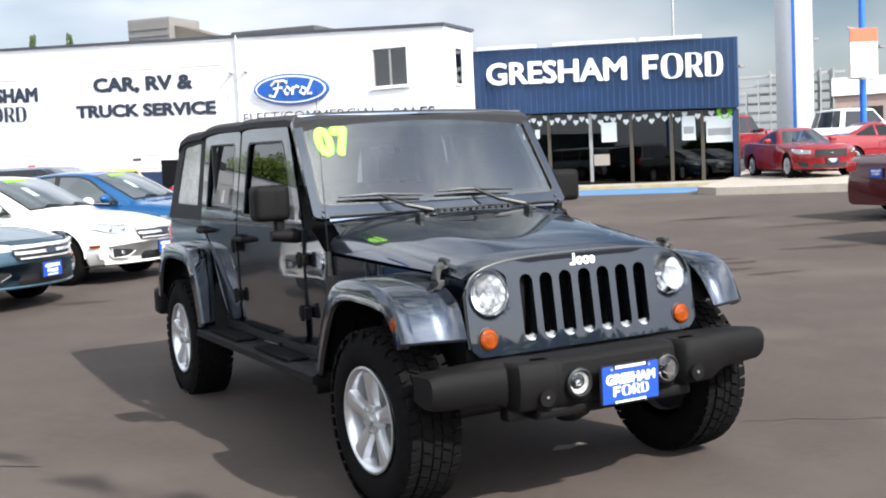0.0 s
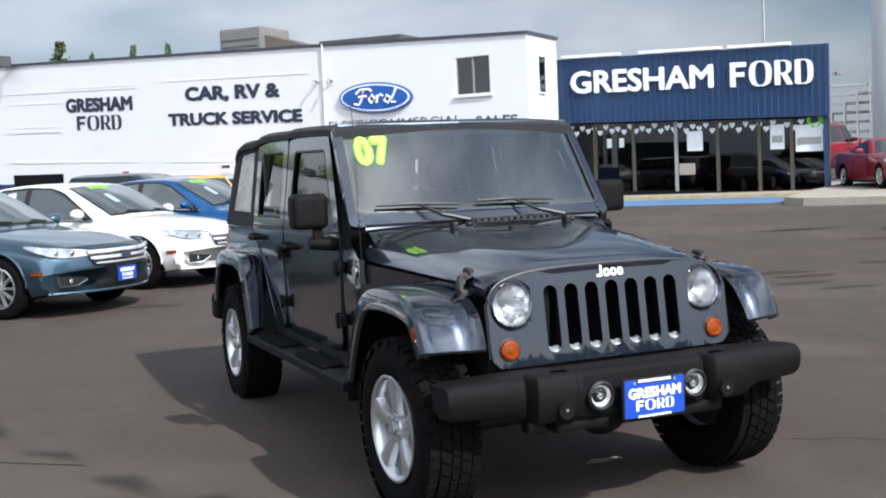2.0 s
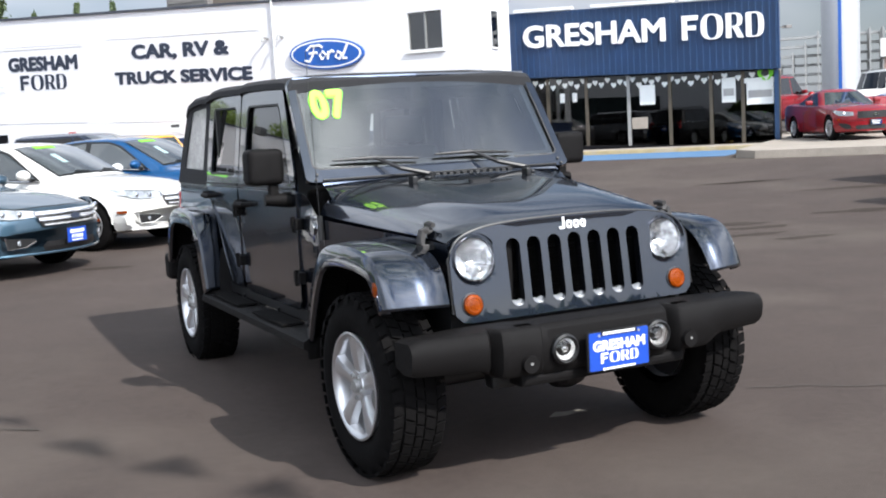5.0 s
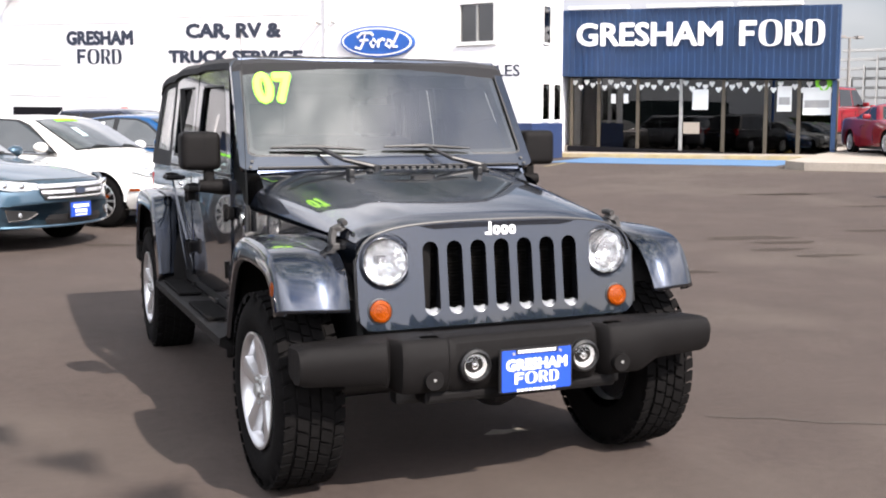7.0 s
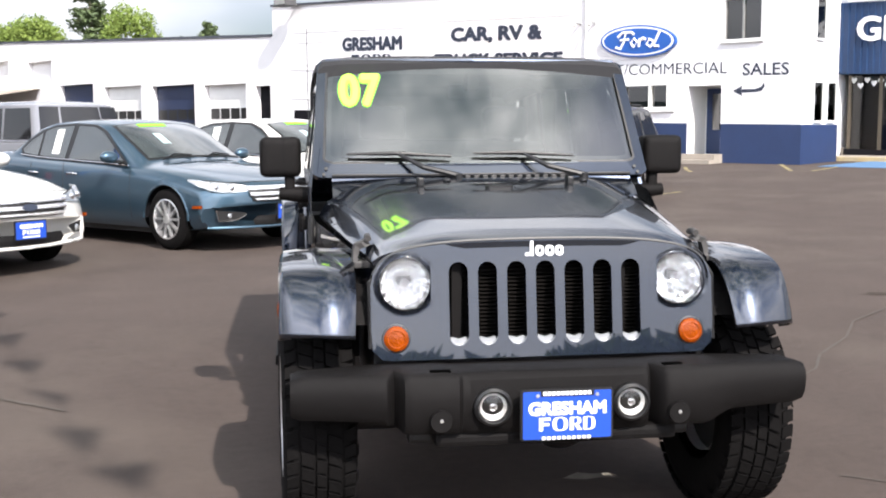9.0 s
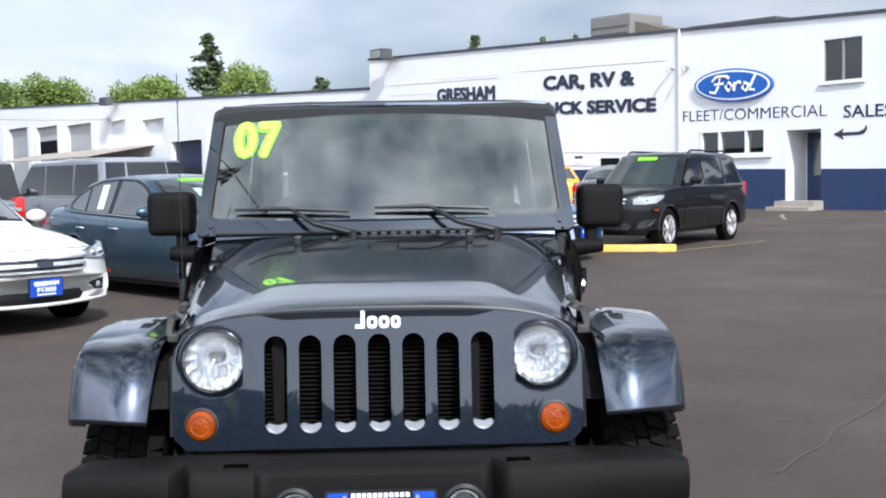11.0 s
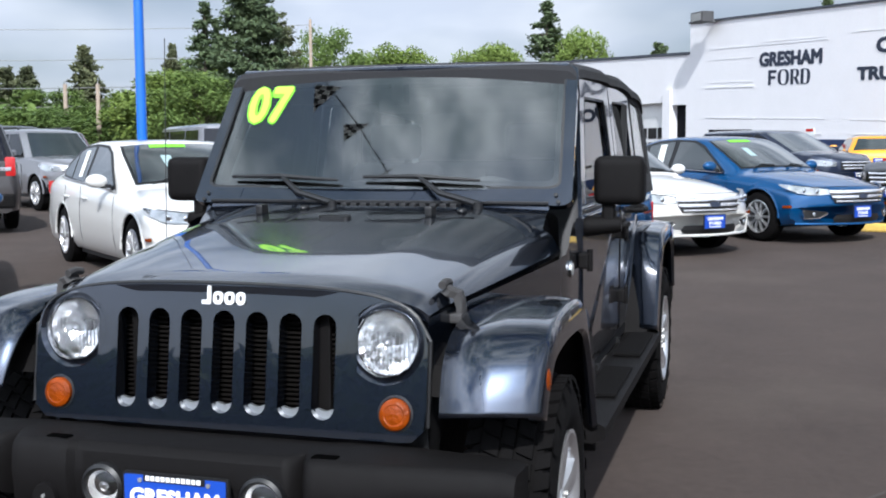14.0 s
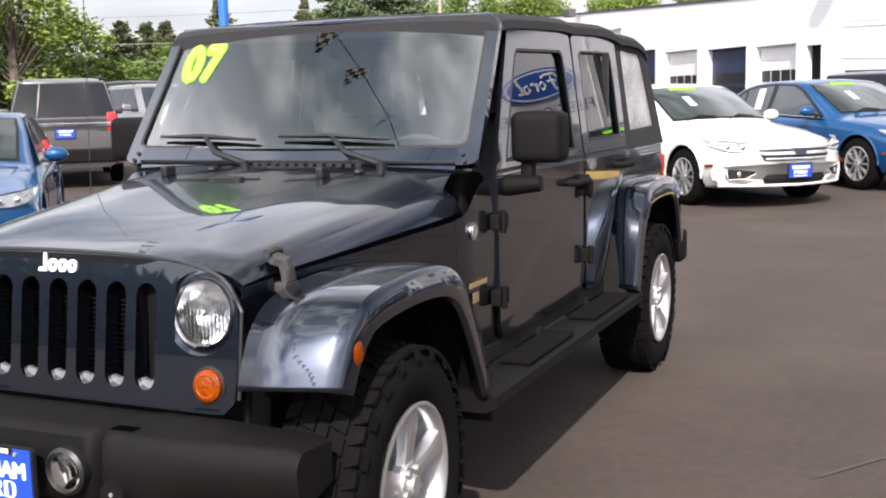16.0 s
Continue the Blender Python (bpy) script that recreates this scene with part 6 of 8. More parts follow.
def car(name, label, m, color, spec, sticker=False, face="bars", group="parked cars", rails=False):
    """A parked car; the origin is on the ground under the front axle and it looks along -y."""
    v = thing(name, m, label, "car", group)
    q = spec
    pm = PAINTS[color]
    y0, y1 = -q["fo"], q["wb"] + q["ro"]
    w, r, zb = q["w"], q["r"], q["zb"]
    top_pts = [(y0, q["nose"] + 0.03), (y0 + 0.03, q["nose"] + 0.075), (y0 + 0.14, q["nose"] + 0.13), (y0 + 0.45, q["hood"]), (0.0, q["hood"] + 0.03), (q["ws0"], q["cowl"]), (q["ws0"] + 0.5, q["belt"] + 0.03), (q["rr0"] - 0.3, q["tail"] - 0.02), (q["rr0"], q["tail"]), (y1 - 0.12, q["tail"] - 0.01), (y1 - 0.03, q["tail"] - 0.10), (y1, q["tail"] - 0.30)]

    def top(y):
        for (a, za), (b, zb_) in zip(top_pts, top_pts[1:]):
            if y <= b:
                t = (y - a) / (b - a)
                return za + (zb_ - za) * t
        return top_pts[-1][1]

    def half(y):
        f = min(1, max(0.0, (y - y0) / 0.55))
        g = min(1, max(0, (y1 - y) / 0.6))
        return w * (0.10 + 0.90 * f ** 0.40) * (0.82 + 0.18 * math.sin(g * math.pi / 2) ** 0.7)

    n = int((y1 - y0) / 0.055)
    bm = bmesh.new()
    rows = []
    for y in [y0, y0 + 0.003, y0 + 0.009, y0 + 0.018, y0 + 0.032] + [y0 + (y1 - y0) * k / n for k in range(1, n + 1)]:
        h, zt = half(y), top(y)
        lo = zb + 0.10 * max(0, 1 - (y - y0) / 0.5) * 0.3
        e = min(1, max(0, (q["ws0"] + 0.15 - y) / 0.5)) if q["roof"] < 1.6 else 0.0
        sec = [(0, lo), (h * 0.86, lo), (h * 0.955, lo + 0.04), (h * 0.985, lo + (zt - lo) * 0.22), (h, lo + (zt - lo) * 0.45), (h * 0.995, lo + (zt - lo) * 0.62), (h * 0.975, lo + (zt - lo) * 0.78), (h * 0.945, zt - 0.045 - 0.04 * e), (h * (0.89 - 0.03 * e), zt - 0.008 - 0.03 * e), (h * 0.55, zt + 0.022 - 0.012 * e), (0, zt + 0.03)]
        full = sec + [(-x, z) for x, z in reversed(sec[1:-1])]
        rows.append([(x, y, z) for x, z in full])
    loft(rows, bm=bm)
    R = r + 0.055
    for yc in (0.0, q["wb"]):
        kill = [f for f in bm.faces if abs(f.calc_center_median().x) > 0.55 * w and (f.calc_center_median().y - yc) ** 2 + (f.calc_center_median().z - r) ** 2 < R * R]
        bmesh.ops.delete(bm, geom=kill, context="FACES")
        for e in [e for e in bm.edges if e.is_boundary]:
            for u in e.verts:
                d = Vector((u.co.y - yc, u.co.z - r))
                if abs(u.co.x) > 0.5 * w and R - 0.09 < d.length < R + 0.09 and u.co.z > zb + 0.06:
                    d = d.normalized() * R
                    u.co.y, u.co.z = yc + d.x, r + d.y
    part("body", bm, pm, v, smooth=True)
    for yc in (0.0, q["wb"]):
        for s in (-1, 1):
            arc = [math.pi * (k / 16) for k in range(17)]
            part("arch_lip", tube([(s * (half(yc) * 0.985), yc + R * math.cos(a), r + R * math.sin(a)) for a in arc], 0.018, 6), pm, v, smooth=True)
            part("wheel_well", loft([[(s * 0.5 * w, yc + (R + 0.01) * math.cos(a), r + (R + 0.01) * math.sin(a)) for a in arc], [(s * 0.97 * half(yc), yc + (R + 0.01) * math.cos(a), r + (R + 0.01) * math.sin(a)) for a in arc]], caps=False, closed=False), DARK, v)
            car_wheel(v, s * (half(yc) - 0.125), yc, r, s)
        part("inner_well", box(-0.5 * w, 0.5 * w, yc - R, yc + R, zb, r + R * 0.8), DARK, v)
    # cabin with panes
    rw, zr = q["rw"], q["roof"]
    bw = w * 0.90

    def C(u, t):
        """Cabin side: u along in metres at height t from belt (0) to roof (1)."""
        x = bw + (rw + 0.02 - bw) * t
        return x

    def edge_y(t, rear):
        a, b = (q["rr0"], q["rr1"]) if rear else (q["ws0"], q["ws1"])
        return a + (b - a) * t

    zl = q["belt"] - 0.02
    Z = lambda t: zl + (zr - 0.03 - zl) * t
    bm = bmesh.new()
    rings = []
    for t in (0, 0.5, 1.0):
        ya, yb, x = edge_y(t, False), edge_y(t, True), C(0, t)
        c = 0.06
        rings.append([(-x + c * 1.5, ya, Z(t)), (-x * 0.5, ya - 0.07, Z(t)), (x * 0.5, ya - 0.07, Z(t)), (x - c * 1.5, ya, Z(t)), (x, ya + c * 2.2, Z(t)), (x + 0.01, (ya + yb) / 2, Z(t)), (x, yb - c * 2, Z(t)), (x - c * 1.5, yb, Z(t)), (x * 0.5, yb + 0.05, Z(t)), (-x * 0.5, yb + 0.05, Z(t)), (-x + c * 1.5, yb, Z(t)), (-x, yb - c * 2, Z(t)), (-x - 0.01, (ya + yb) / 2, Z(t)), (-x, ya + c * 2.2, Z(t))])
    ya, yb, x = q["ws1"] + 0.14, q["rr1"] - 0.12, rw - 0.07
    rings.append([(px * (x / C(0, 1)), ya + (py - edge_y(1, False)) / (edge_y(1, True) - edge_y(1, False)) * (yb - ya), zr + 0.012) for px, py, _ in rings[-1]])
    mid_y = (ya + yb) / 2
    for kx, ky, dz in ((0.86, 0.84, 0.030), (0.55, 0.6, 0.045)):
        rings.append([(px * kx, mid_y + (py - mid_y) * ky, zr + dz) for px, py, _ in rings[3]])
    loft(rings, bm=bm)
    cabin = part("cabin", bm, pm, v, smooth=True)

    def pane_part(nm, pts, lab=""):
        bm = bmesh.new()
        f = bm.faces.new([bm.verts.new(p) for p in pts])
        bmesh.ops.solidify(bm, geom=[f], thickness=0.004)
        return part(nm, bm, pane_mat, v, lab)

    for nm, rear in (("windshield", False), ("rear_window", True)):
        sgn = 1 if rear else -1
        pts = []
        bow = 0.05 if rear else 0.07
        for t in (0.06, 0.95):
            xx = C(0, t) - (0.035 if rear and q["roof"] > 1.7 else 0.105)
            row = []
            for k in range(7):
                f = -1 + 2 * k / 6
                a = abs(f) * xx
                x_mid, x_cor = C(0, t) * 0.5, C(0, t) - 0.09
                off = bow if a <= x_mid else bow * max(0, 1 - (a - x_mid) / (x_cor - x_mid))
                row.append(Vector((f * xx, edge_y(t, rear) + sgn * (off + 0.008), Z(t) + 0.004)))
            pts.append(row)
        pn = part(nm, loft(pts, caps=False, closed=False), DARK_GLASS if rear and q["roof"] > 1.6 else CAR_GLASS, v, smooth=True)
        if nm == "windshield" and sticker:
            st = [[p + (b - p) * tt + Vector((0, -0.006, 0.006)) for p, b in list(zip(pts[0], pts[1]))[2:5]] for tt in (0.88, 0.99)]
            sk = part("sticker_strip", loft(st, caps=False, closed=False), LIME, pn, "lime green sticker strip")
        if nm == "windshield":
            for k in (1, 4):
                p = pts[0][k]
                part("wiper", tube([p + Vector((0, -0.02, 0.01)), p + Vector((0.45, 0.03, 0.035))], 0.008, 5), BLACK_TRIM, pn)
    for s in (-1, 1):
        ya0, yb0 = edge_y(0.08, False) + 0.13, edge_y(0.08, True) - 0.16
        ya1, yb1 = edge_y(0.92, False) + 0.13, edge_y(0.92, True) - 0.14
        cuts = [0, 0.50, 1.0] if q["panes"] == 2 else [0, 0.36, 0.70, 1.0]
        for a, b in zip(cuts, cuts[1:]):
            m_ = 0.035
            lo0, lo1 = ya0 + (yb0 - ya0) * a + m_, ya0 + (yb0 - ya0) * b - m_
            cut = lambda f: max(min(ya0 + (yb0 - ya0) * f, yb1), ya1)
            hi0, hi1 = cut(a) + m_, cut(b) - m_
            out_ = 0.014
            rows_ = []
            for tt in (0.08, 0.5, 0.92):
                f = (tt - 0.08) / 0.84
                p0, p1 = lo0 + (hi0 - lo0) * f, lo1 + (hi1 - lo1) * f
                rows_.append([(s * (C(0, tt) + out_), p0 + (p1 - p0) * g, Z(tt)) for g in (0, 0.5, 1)])
            pane = part("side_pane", loft(rows_, caps=False, closed=False), DARK_GLASS, v)
            if sticker and q["roof"] < 1.6 and a > 0:
                y_s = hi0 + 0.10
                part("price_sheet", loft([[(s * (C(0, tt) + out_ + 0.005), y_s + dy, Z(tt)) for dy in (0, 0.17)] for tt in (0.22, 0.80)], caps=False, closed=False), PAPER_WHITE, pane, "white price sheet on the window")
        part("belt_trim", tube([(s * (bw + 0.012), ya0 - 0.1, Z(0.03)), (s * (bw + 0.02), (ya0 + yb0) / 2, Z(0.03)), (s * (bw + 0.012), yb0 + 0.1, Z(0.03))], 0.010, 6), CHROME if face == "bars" else BLACK_TRIM, v)
        mid = ya0 + (yb0 - ya0) * cuts[1]
        for yy in (ya0 - 0.02, mid, ya0 + (yb0 - ya0) * cuts[2]):
            if yy < q["wb"] - 0.1:
                part("door_seam", box(min(s * (half(yy) * 0.99), s * (half(yy) + 0.003)), max(s * (half(yy) * 0.99), s * (half(yy) + 0.003)), yy - 0.0018, yy + 0.0018, zb + 0.12, q["belt"] - 0.13), BLACK_TRIM, v)
                part("door_handle", tube([(s * half(yy) * 0.985, yy - 0.24, q["belt"] - 0.14), (s * (half(yy) + 0.02), yy - 0.17, q["belt"] - 0.13), (s * half(yy) * 0.985, yy - 0.1, q["belt"] - 0.14)], 0.014, 6), pm, v) if yy > ya0 else None
        mir = part("door_mirror", box(min(s * (bw + 0.05), s * (bw + 0.26)), max(s * (bw + 0.05), s * (bw + 0.26)), q["ws0"] + 0.45, q["ws0"] + 0.57, q["belt"] + 0.045, q["belt"] + 0.185, bevel=0.045, segments=3), pm, v, smooth=True)
        part("mirror_foot", box(min(s * bw, s * (bw + 0.1)), max(s * bw, s * (bw + 0.1)), q["ws0"] + 0.48, q["ws0"] + 0.54, q["belt"] + 0.02, q["belt"] + 0.07), BLACK_TRIM, mir)
        # lamps
        zc = q["nose"] + 0.02

        def F_(u, z, off=0.0):
            """Front face point: u across from -1 to 1."""
            a = min(abs(u), 1.0)
            f = max(0.0, (a - 0.10) / 0.90) ** (1 / 0.40)
            return Vector((u * w * 0.985 + math.copysign(0.3 * off * a, u), y0 + 0.55 * f - off, z))
        hl = part("headlight", loft([[F_(s * 0.60, zc - 0.05, 0.014), F_(s * 0.60, zc + 0.05, 0.010)], [F_(s * 0.78, zc - 0.05, 0.016), F_(s * 0.78, zc + 0.08, 0.010)], [F_(s * 0.92, zc - 0.03, 0.018), F_(s * 0.92, zc + 0.10, 0.010)], [F_(s * 0.99, zc + 0.03, 0.02), F_(s * 0.985, zc + 0.12, 0.0)], [Vector((s * (w * 0.985), y0 + 0.62, zc + 0.085)), Vector((s * (w * 0.975), y0 + 0.62, zc + 0.115))]], caps=False, closed=False), HEAD_CLEAR, v, "clear headlight", smooth=True)
        part("lamp_bulb", ball(F_(s * 0.8, zc + 0.03, 0.0), 0.035, 0.02, 0.03), CHROME, hl)
        part("turn_marker", box(min(s * half(y0 + 0.45) * 0.97, s * (half(y0 + 0.45) + 0.010)), max(s * half(y0 + 0.45) * 0.97, s * (half(y0 + 0.45) + 0.010)), y0 + 0.36, y0 + 0.50, zc - 0.17, zc - 0.135), AMBER, v)
        fogz = zb + 0.13
        part("fog_recess", loft([[F_(s * 0.64, fogz - 0.03, 0.016), F_(s * 0.68, fogz + 0.08, 0.014)], [F_(s * 0.76, fogz - 0.04, 0.018), F_(s * 0.80, fogz + 0.12, 0.016)], [F_(s * 0.86, fogz + 0.02, 0.018), F_(s * 0.93, fogz + 0.13, 0.016)]], caps=False, closed=False), BLACK_TRIM, v)
        tl_z = q["tail"] - 0.26
        tx = half(y1 - 0.06)
        part("tail_lamp", box(min(s * tx * (0.70 if q["roof"] < 1.6 else 0.80), s * tx * 0.995), max(s * tx * (0.70 if q["roof"] < 1.6 else 0.80), s * tx * 0.995), y1 - 0.16, y1 - 0.002, tl_z - 0.02, tl_z + (0.16 if q["roof"] < 1.6 else 0.30), bevel=0.03), RED_LENS, v, "red tail lamp", smooth=True)
        if rails:
            part("roof_rail", tube([(s * (rw - 0.04), q["ws1"] + 0.3, zr + 0.02), (s * (rw - 0.04), q["ws1"] + 0.4, zr + 0.065), (s * (rw - 0.04), q["rr1"] - 0.4, zr + 0.065), (s * (rw - 0.04), q["rr1"] - 0.25, zr + 0.02)], 0.02, 8), BLACK_TRIM, v)
    # front face
    gz0, gz1 = q["nose"] - 0.11, q["nose"] + 0.085
    us = [-0.50 + 1.0 * k / 8 for k in range(9)]
    part("grille", loft([[F_(u, gz0, 0.012) for u in us], [F_(u, gz1, 0.008) for u in us]], caps=False, closed=False), BLACK_TRIM, v)
    if face == "bars":
        for z in (gz0 + 0.03, (gz0 + gz1) / 2 + 0.002, gz1 - 0.025):
            part("grille_bar", tube([F_(u * (0.86 + 0.14 * (z - gz0) / (gz1 - gz0)), z, 0.016) for u in us], 0.024, 6), BAR_CHROME, v, "chrome grille bar", smooth=True)
        part("maker_badge", sheet(ellipse(0.085, 0.036, 20), 0.012, lambda u, z, o: Vector((u, y0 - 0.018 - o, (gz0 + gz1) / 2 + 0.005 + z))), LETTER_NAVY, v)
    else:
        part("maker_badge", sheet(ellipse(0.06, 0.03, 16), 0.012, lambda u, z, o: Vector((u, y0 - 0.012 - o, (gz0 + gz1) / 2 + z))), CHROME, v)
    part("lower_intake", loft([[F_(u * 1.02, zb + 0.075, 0.014) for u in us], [F_(u * 1.14, zb + 0.13, 0.014) for u in us], [F_(u * 1.06, zb + 0.19, 0.012) for u in us]], caps=False, closed=False), BLACK_TRIM, v)
    part("bumper_seam", tube([F_(u * 1.5, q["nose"] - 0.17, 0.008) for u in us], 0.006, 4), BLACK_TRIM, v)
    for yy, sg, zz in ((y0 - 0.022, -1, q["nose"] - 0.29), (y1 + 0.012, 1, q["tail"] - 0.36)):
        part("plate_frame", box(-0.168, 0.168, min(yy, yy + 0.010 * sg) - 0.002, max(yy, yy + 0.010 * sg) + 0.0, zz - 0.032, zz + 0.147, bevel=0.003), BLACK_TRIM, v)
        pl = part("dealer_plate", box(-0.155, 0.155, min(yy, yy - 0.012 * -sg), max(yy, yy - 0.012 * -sg), zz - 0.02, zz + 0.135), PLATE_BLUE, v, "blue dealer plate")
        for z, a in ((zz + 0.075, 0.12), (zz + 0.02, 0.09)):
            place = lambda u, h_, o: Vector(((u - a) * -sg, yy + sg * (o + 0.014), z + h_))
            if a > 0.1:
                part("lettering", lettering("GRESHAM", 0.04, 0.003, place, 0.04, a * 2), LETTER_WHITE, pl)
            else:
                for bm in brand_shapes(0.04, a * 2, 0.003, place):
                    part("brand_shape", bm, LETTER_WHITE, pl)
    part("sill", box(-w * 0.86, w * 0.86, R * 1.05, q["wb"] - R * 1.05, zb - 0.04, zb + 0.01), BLACK_TRIM, v)
    if q["roof"] > 1.6:
        part("bumper_lower", box(-w * 0.8, w * 0.8, y0 + 0.1, y0 + 0.35, zb - 0.03, zb + 0.1, bevel=0.03), BLACK_PLASTIC, v)
        part("bumper_rear", box(-w * 0.84, w * 0.84, y1 - 0.22, y1 + 0.03, zb + 0.08, zb + 0.32, bevel=0.04), BLACK_PLASTIC if color in ("black", "grey", "dark_grey") else pm, v)
        part("tailgate_trim", box(-w * 0.79, w * 0.79, y1 - 0.02, y1 + 0.01, q["tail"] - 0.19, q["tail"] - 0.13, bevel=0.006), CHROME, v, "chrome tailgate strip")
        part("rear_panel", box(-w * 0.72, w * 0.72, q["rr0"] - 0.06, y1 - 0.005, zb + 0.25, q["tail"] - 0.03, bevel=0.03), pm, v)
    return v


def curve_at(table, v):
    """Smooth value from a table of (place, value)."""
    if v <= table[0][0]:
        return table[0][1]
    for i in range(len(table) - 1):
        (a, p), (b, r_) = table[i], table[i + 1]
        if v <= b:
            pa, pb = table[max(i - 1, 0)], table[min(i + 2, len(table) - 1)]
            t = (v - a) / (b - a)
            ma = (r_ - pa[1]) / (b - pa[0]) * (b - a)
            mb = (pb[1] - p) / (pb[0] - a) * (b - a)
            return (2 * t ** 3 - 3 * t ** 2 + 1) * p + (t ** 3 - 2 * t * t + t) * ma + (-2 * t ** 3 + 3 * t * t) * r_ + (t ** 3 - t * t) * mb
    return table[-1][1]


S_TOP = [(-0.965, 0.52), (-0.955, 0.62), (-0.935, 0.69), (-0.90, 0.735), (-0.82, 0.768), (-0.55, 0.83), (-0.2, 0.888), (0.2, 0.935), (0.43, 0.962), (0.62, 1.06), (1.0, 1.265), (1.26, 1.385), (1.45, 1.430), (1.8, 1.448), (2.2, 1.442), (2.5, 1.412), (2.72, 1.362), (3.0, 1.245), (3.24, 1.128), (3.36, 1.082), (3.6, 1.070), (3.78, 1.055), (3.85, 0.99), (3.875, 0.88)]
S_BELT = [(-0.965, 0.49), (-0.94, 0.60), (-0.90, 0.68), (-0.75, 0.725), (-0.3, 0.79), (0.3, 0.862), (0.8, 0.900), (1.6, 0.925), (2.5, 0.955), (3.2, 0.985), (3.65, 0.985), (3.8, 0.95), (3.85, 0.89), (3.875, 0.80)]
S_WIDE = [(-0.965, 0.90), (-0.6, 0.912), (0.5, 0.917), (2.6, 0.917), (3.4, 0.895), (3.875, 0.855)]
S_SWEEP = [(-0.965, 0.40), (-0.7, 0.36), (-0.3, 0.22), (0.3, 0.12), (1.2, 0.09), (1.9, 0.0), (2.7, -0.07), (3.4, -0.14), (3.875, -0.24)]
S_NOSE = [(0.20, -0.90), (0.30, -0.945), (0.45, -0.963), (0.55, -0.967), (0.66, -0.948), (0.735, -0.905), (0.775, -0.80)]


def sedan(label, m, color, sticker=True):
    """A four-door sedan with a swept nose; the origin is on the ground under the front axle and it looks along -y."""
    v = thing("sedan", m, label, "car", "parked cars")
    pm, r, wb, lo = PAINTS[color], 0.335, 2.73, 0.20
    wide = lambda y: curve_at(S_WIDE, y)

    def swept(x, y, z):
        return Vector((x, y + curve_at(S_SWEEP, y) * (abs(x) / 0.917) ** 2.2, z))

    def section(y):
        """Half widths and heights from the sill to the middle of the top."""
        w, zs, zt = wide(y), curve_at(S_BELT, y), curve_at(S_TOP, y)
        cabin = min(1.0, max(0.0, (zt - zs - 0.08) / 0.3))
        xs, zc = w * (0.915 - 0.02 * (1 - cabin)), zt - 0.028
        zc = max(zc, zs + 0.004)
        xt = xs - 0.36 * (zc - zs) - 0.05 - 0.05 * (1 - cabin)
        bot = lo + 0.05 * max(0.0, 1 - (y + 0.965) / 0.5)
        side = [(0.0, bot), (0.80 * w, bot), (0.92 * w, bot + 0.02), (0.962 * w, bot + 0.08)]
        for f, k in ((0.3, 0.985), (0.42, 0.996), (0.54, 1.0), (0.66, 0.998), (0.78, 0.985), (0.86, 0.985), (0.93, 0.965)):
            side.append((k * w, bot + (zs - bot) * f))
        side.append((xs + 0.012, zs - 0.012))
        for a in (0.0, 0.33, 0.66, 0.93):
            side.append((xs + (xt + 0.035 - xs) * a + 0.012 * math.sin(math.pi * a), zs + (zc - 0.012 - zs) * a))
        for u in (1.0, 0.8, 0.5, 0.0):
            side.append((xt * u, zc + (zt - zc) * (1 - u ** 2.4)))
        return side

    ys = [-0.965, -0.962, -0.955, -0.945, -0.93, -0.91, -0.885, -0.85, -0.81] + [-0.77 + 0.045 * k for k in range(102)] + [3.83, 3.85, 3.865, 3.875]
    rows = []
    for y in ys:
        half = section(y)
        rows.append([swept(x, y, z) for x, z in half + [(-x, z) for x, z in reversed(half[1:-1])]])
    bm = loft(rows)
    R_ = r + 0.05
    for yc in (0.0, wb):
        kill = [f for f in bm.faces if abs(f.calc_center_median().x) > 0.5 and (f.calc_center_median().y - yc) ** 2 + (f.calc_center_median().z - r) ** 2 < R_ * R_]
        bmesh.ops.delete(bm, geom=kill, context="FACES")
        for u in {q for e in bm.edges if e.is_boundary for q in e.verts}:
            d = Vector((u.co.y - yc, u.co.z - r))
            if abs(u.co.x) > 0.5 and R_ - 0.09 < d.length < R_ + 0.09 and u.co.z > lo + 0.06:
                d = d.normalized() * R_
                u.co.y, u.co.z = yc + d.x, r + d.y
    part("body", bm, pm, v, smooth=True)
    arc = [math.pi * (k / 18) for k in range(19)]
    for yc in (0.0, wb):
        for s in (-1, 1):
            part("arch_lip", tube([(s * 0.905, yc + R_ * math.cos(a), r + R_ * math.sin(a)) for a in arc], 0.014, 6), pm, v, smooth=True)
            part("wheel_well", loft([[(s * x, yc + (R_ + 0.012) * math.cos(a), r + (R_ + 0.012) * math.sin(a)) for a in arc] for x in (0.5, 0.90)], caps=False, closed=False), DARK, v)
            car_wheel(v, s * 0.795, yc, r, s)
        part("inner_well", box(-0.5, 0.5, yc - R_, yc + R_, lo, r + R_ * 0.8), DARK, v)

    def top_point(y, u, off):
        half = section(y)
        xt, zc, zt = half[-4][0], half[-4][1], half[-1][1]
        p = swept(xt * u, y, zc + (zt - zc) * (1 - abs(u) ** 2.4))
        return p + Vector((0, -0.5 if y < 2 else 0.45, 0.85)) * off

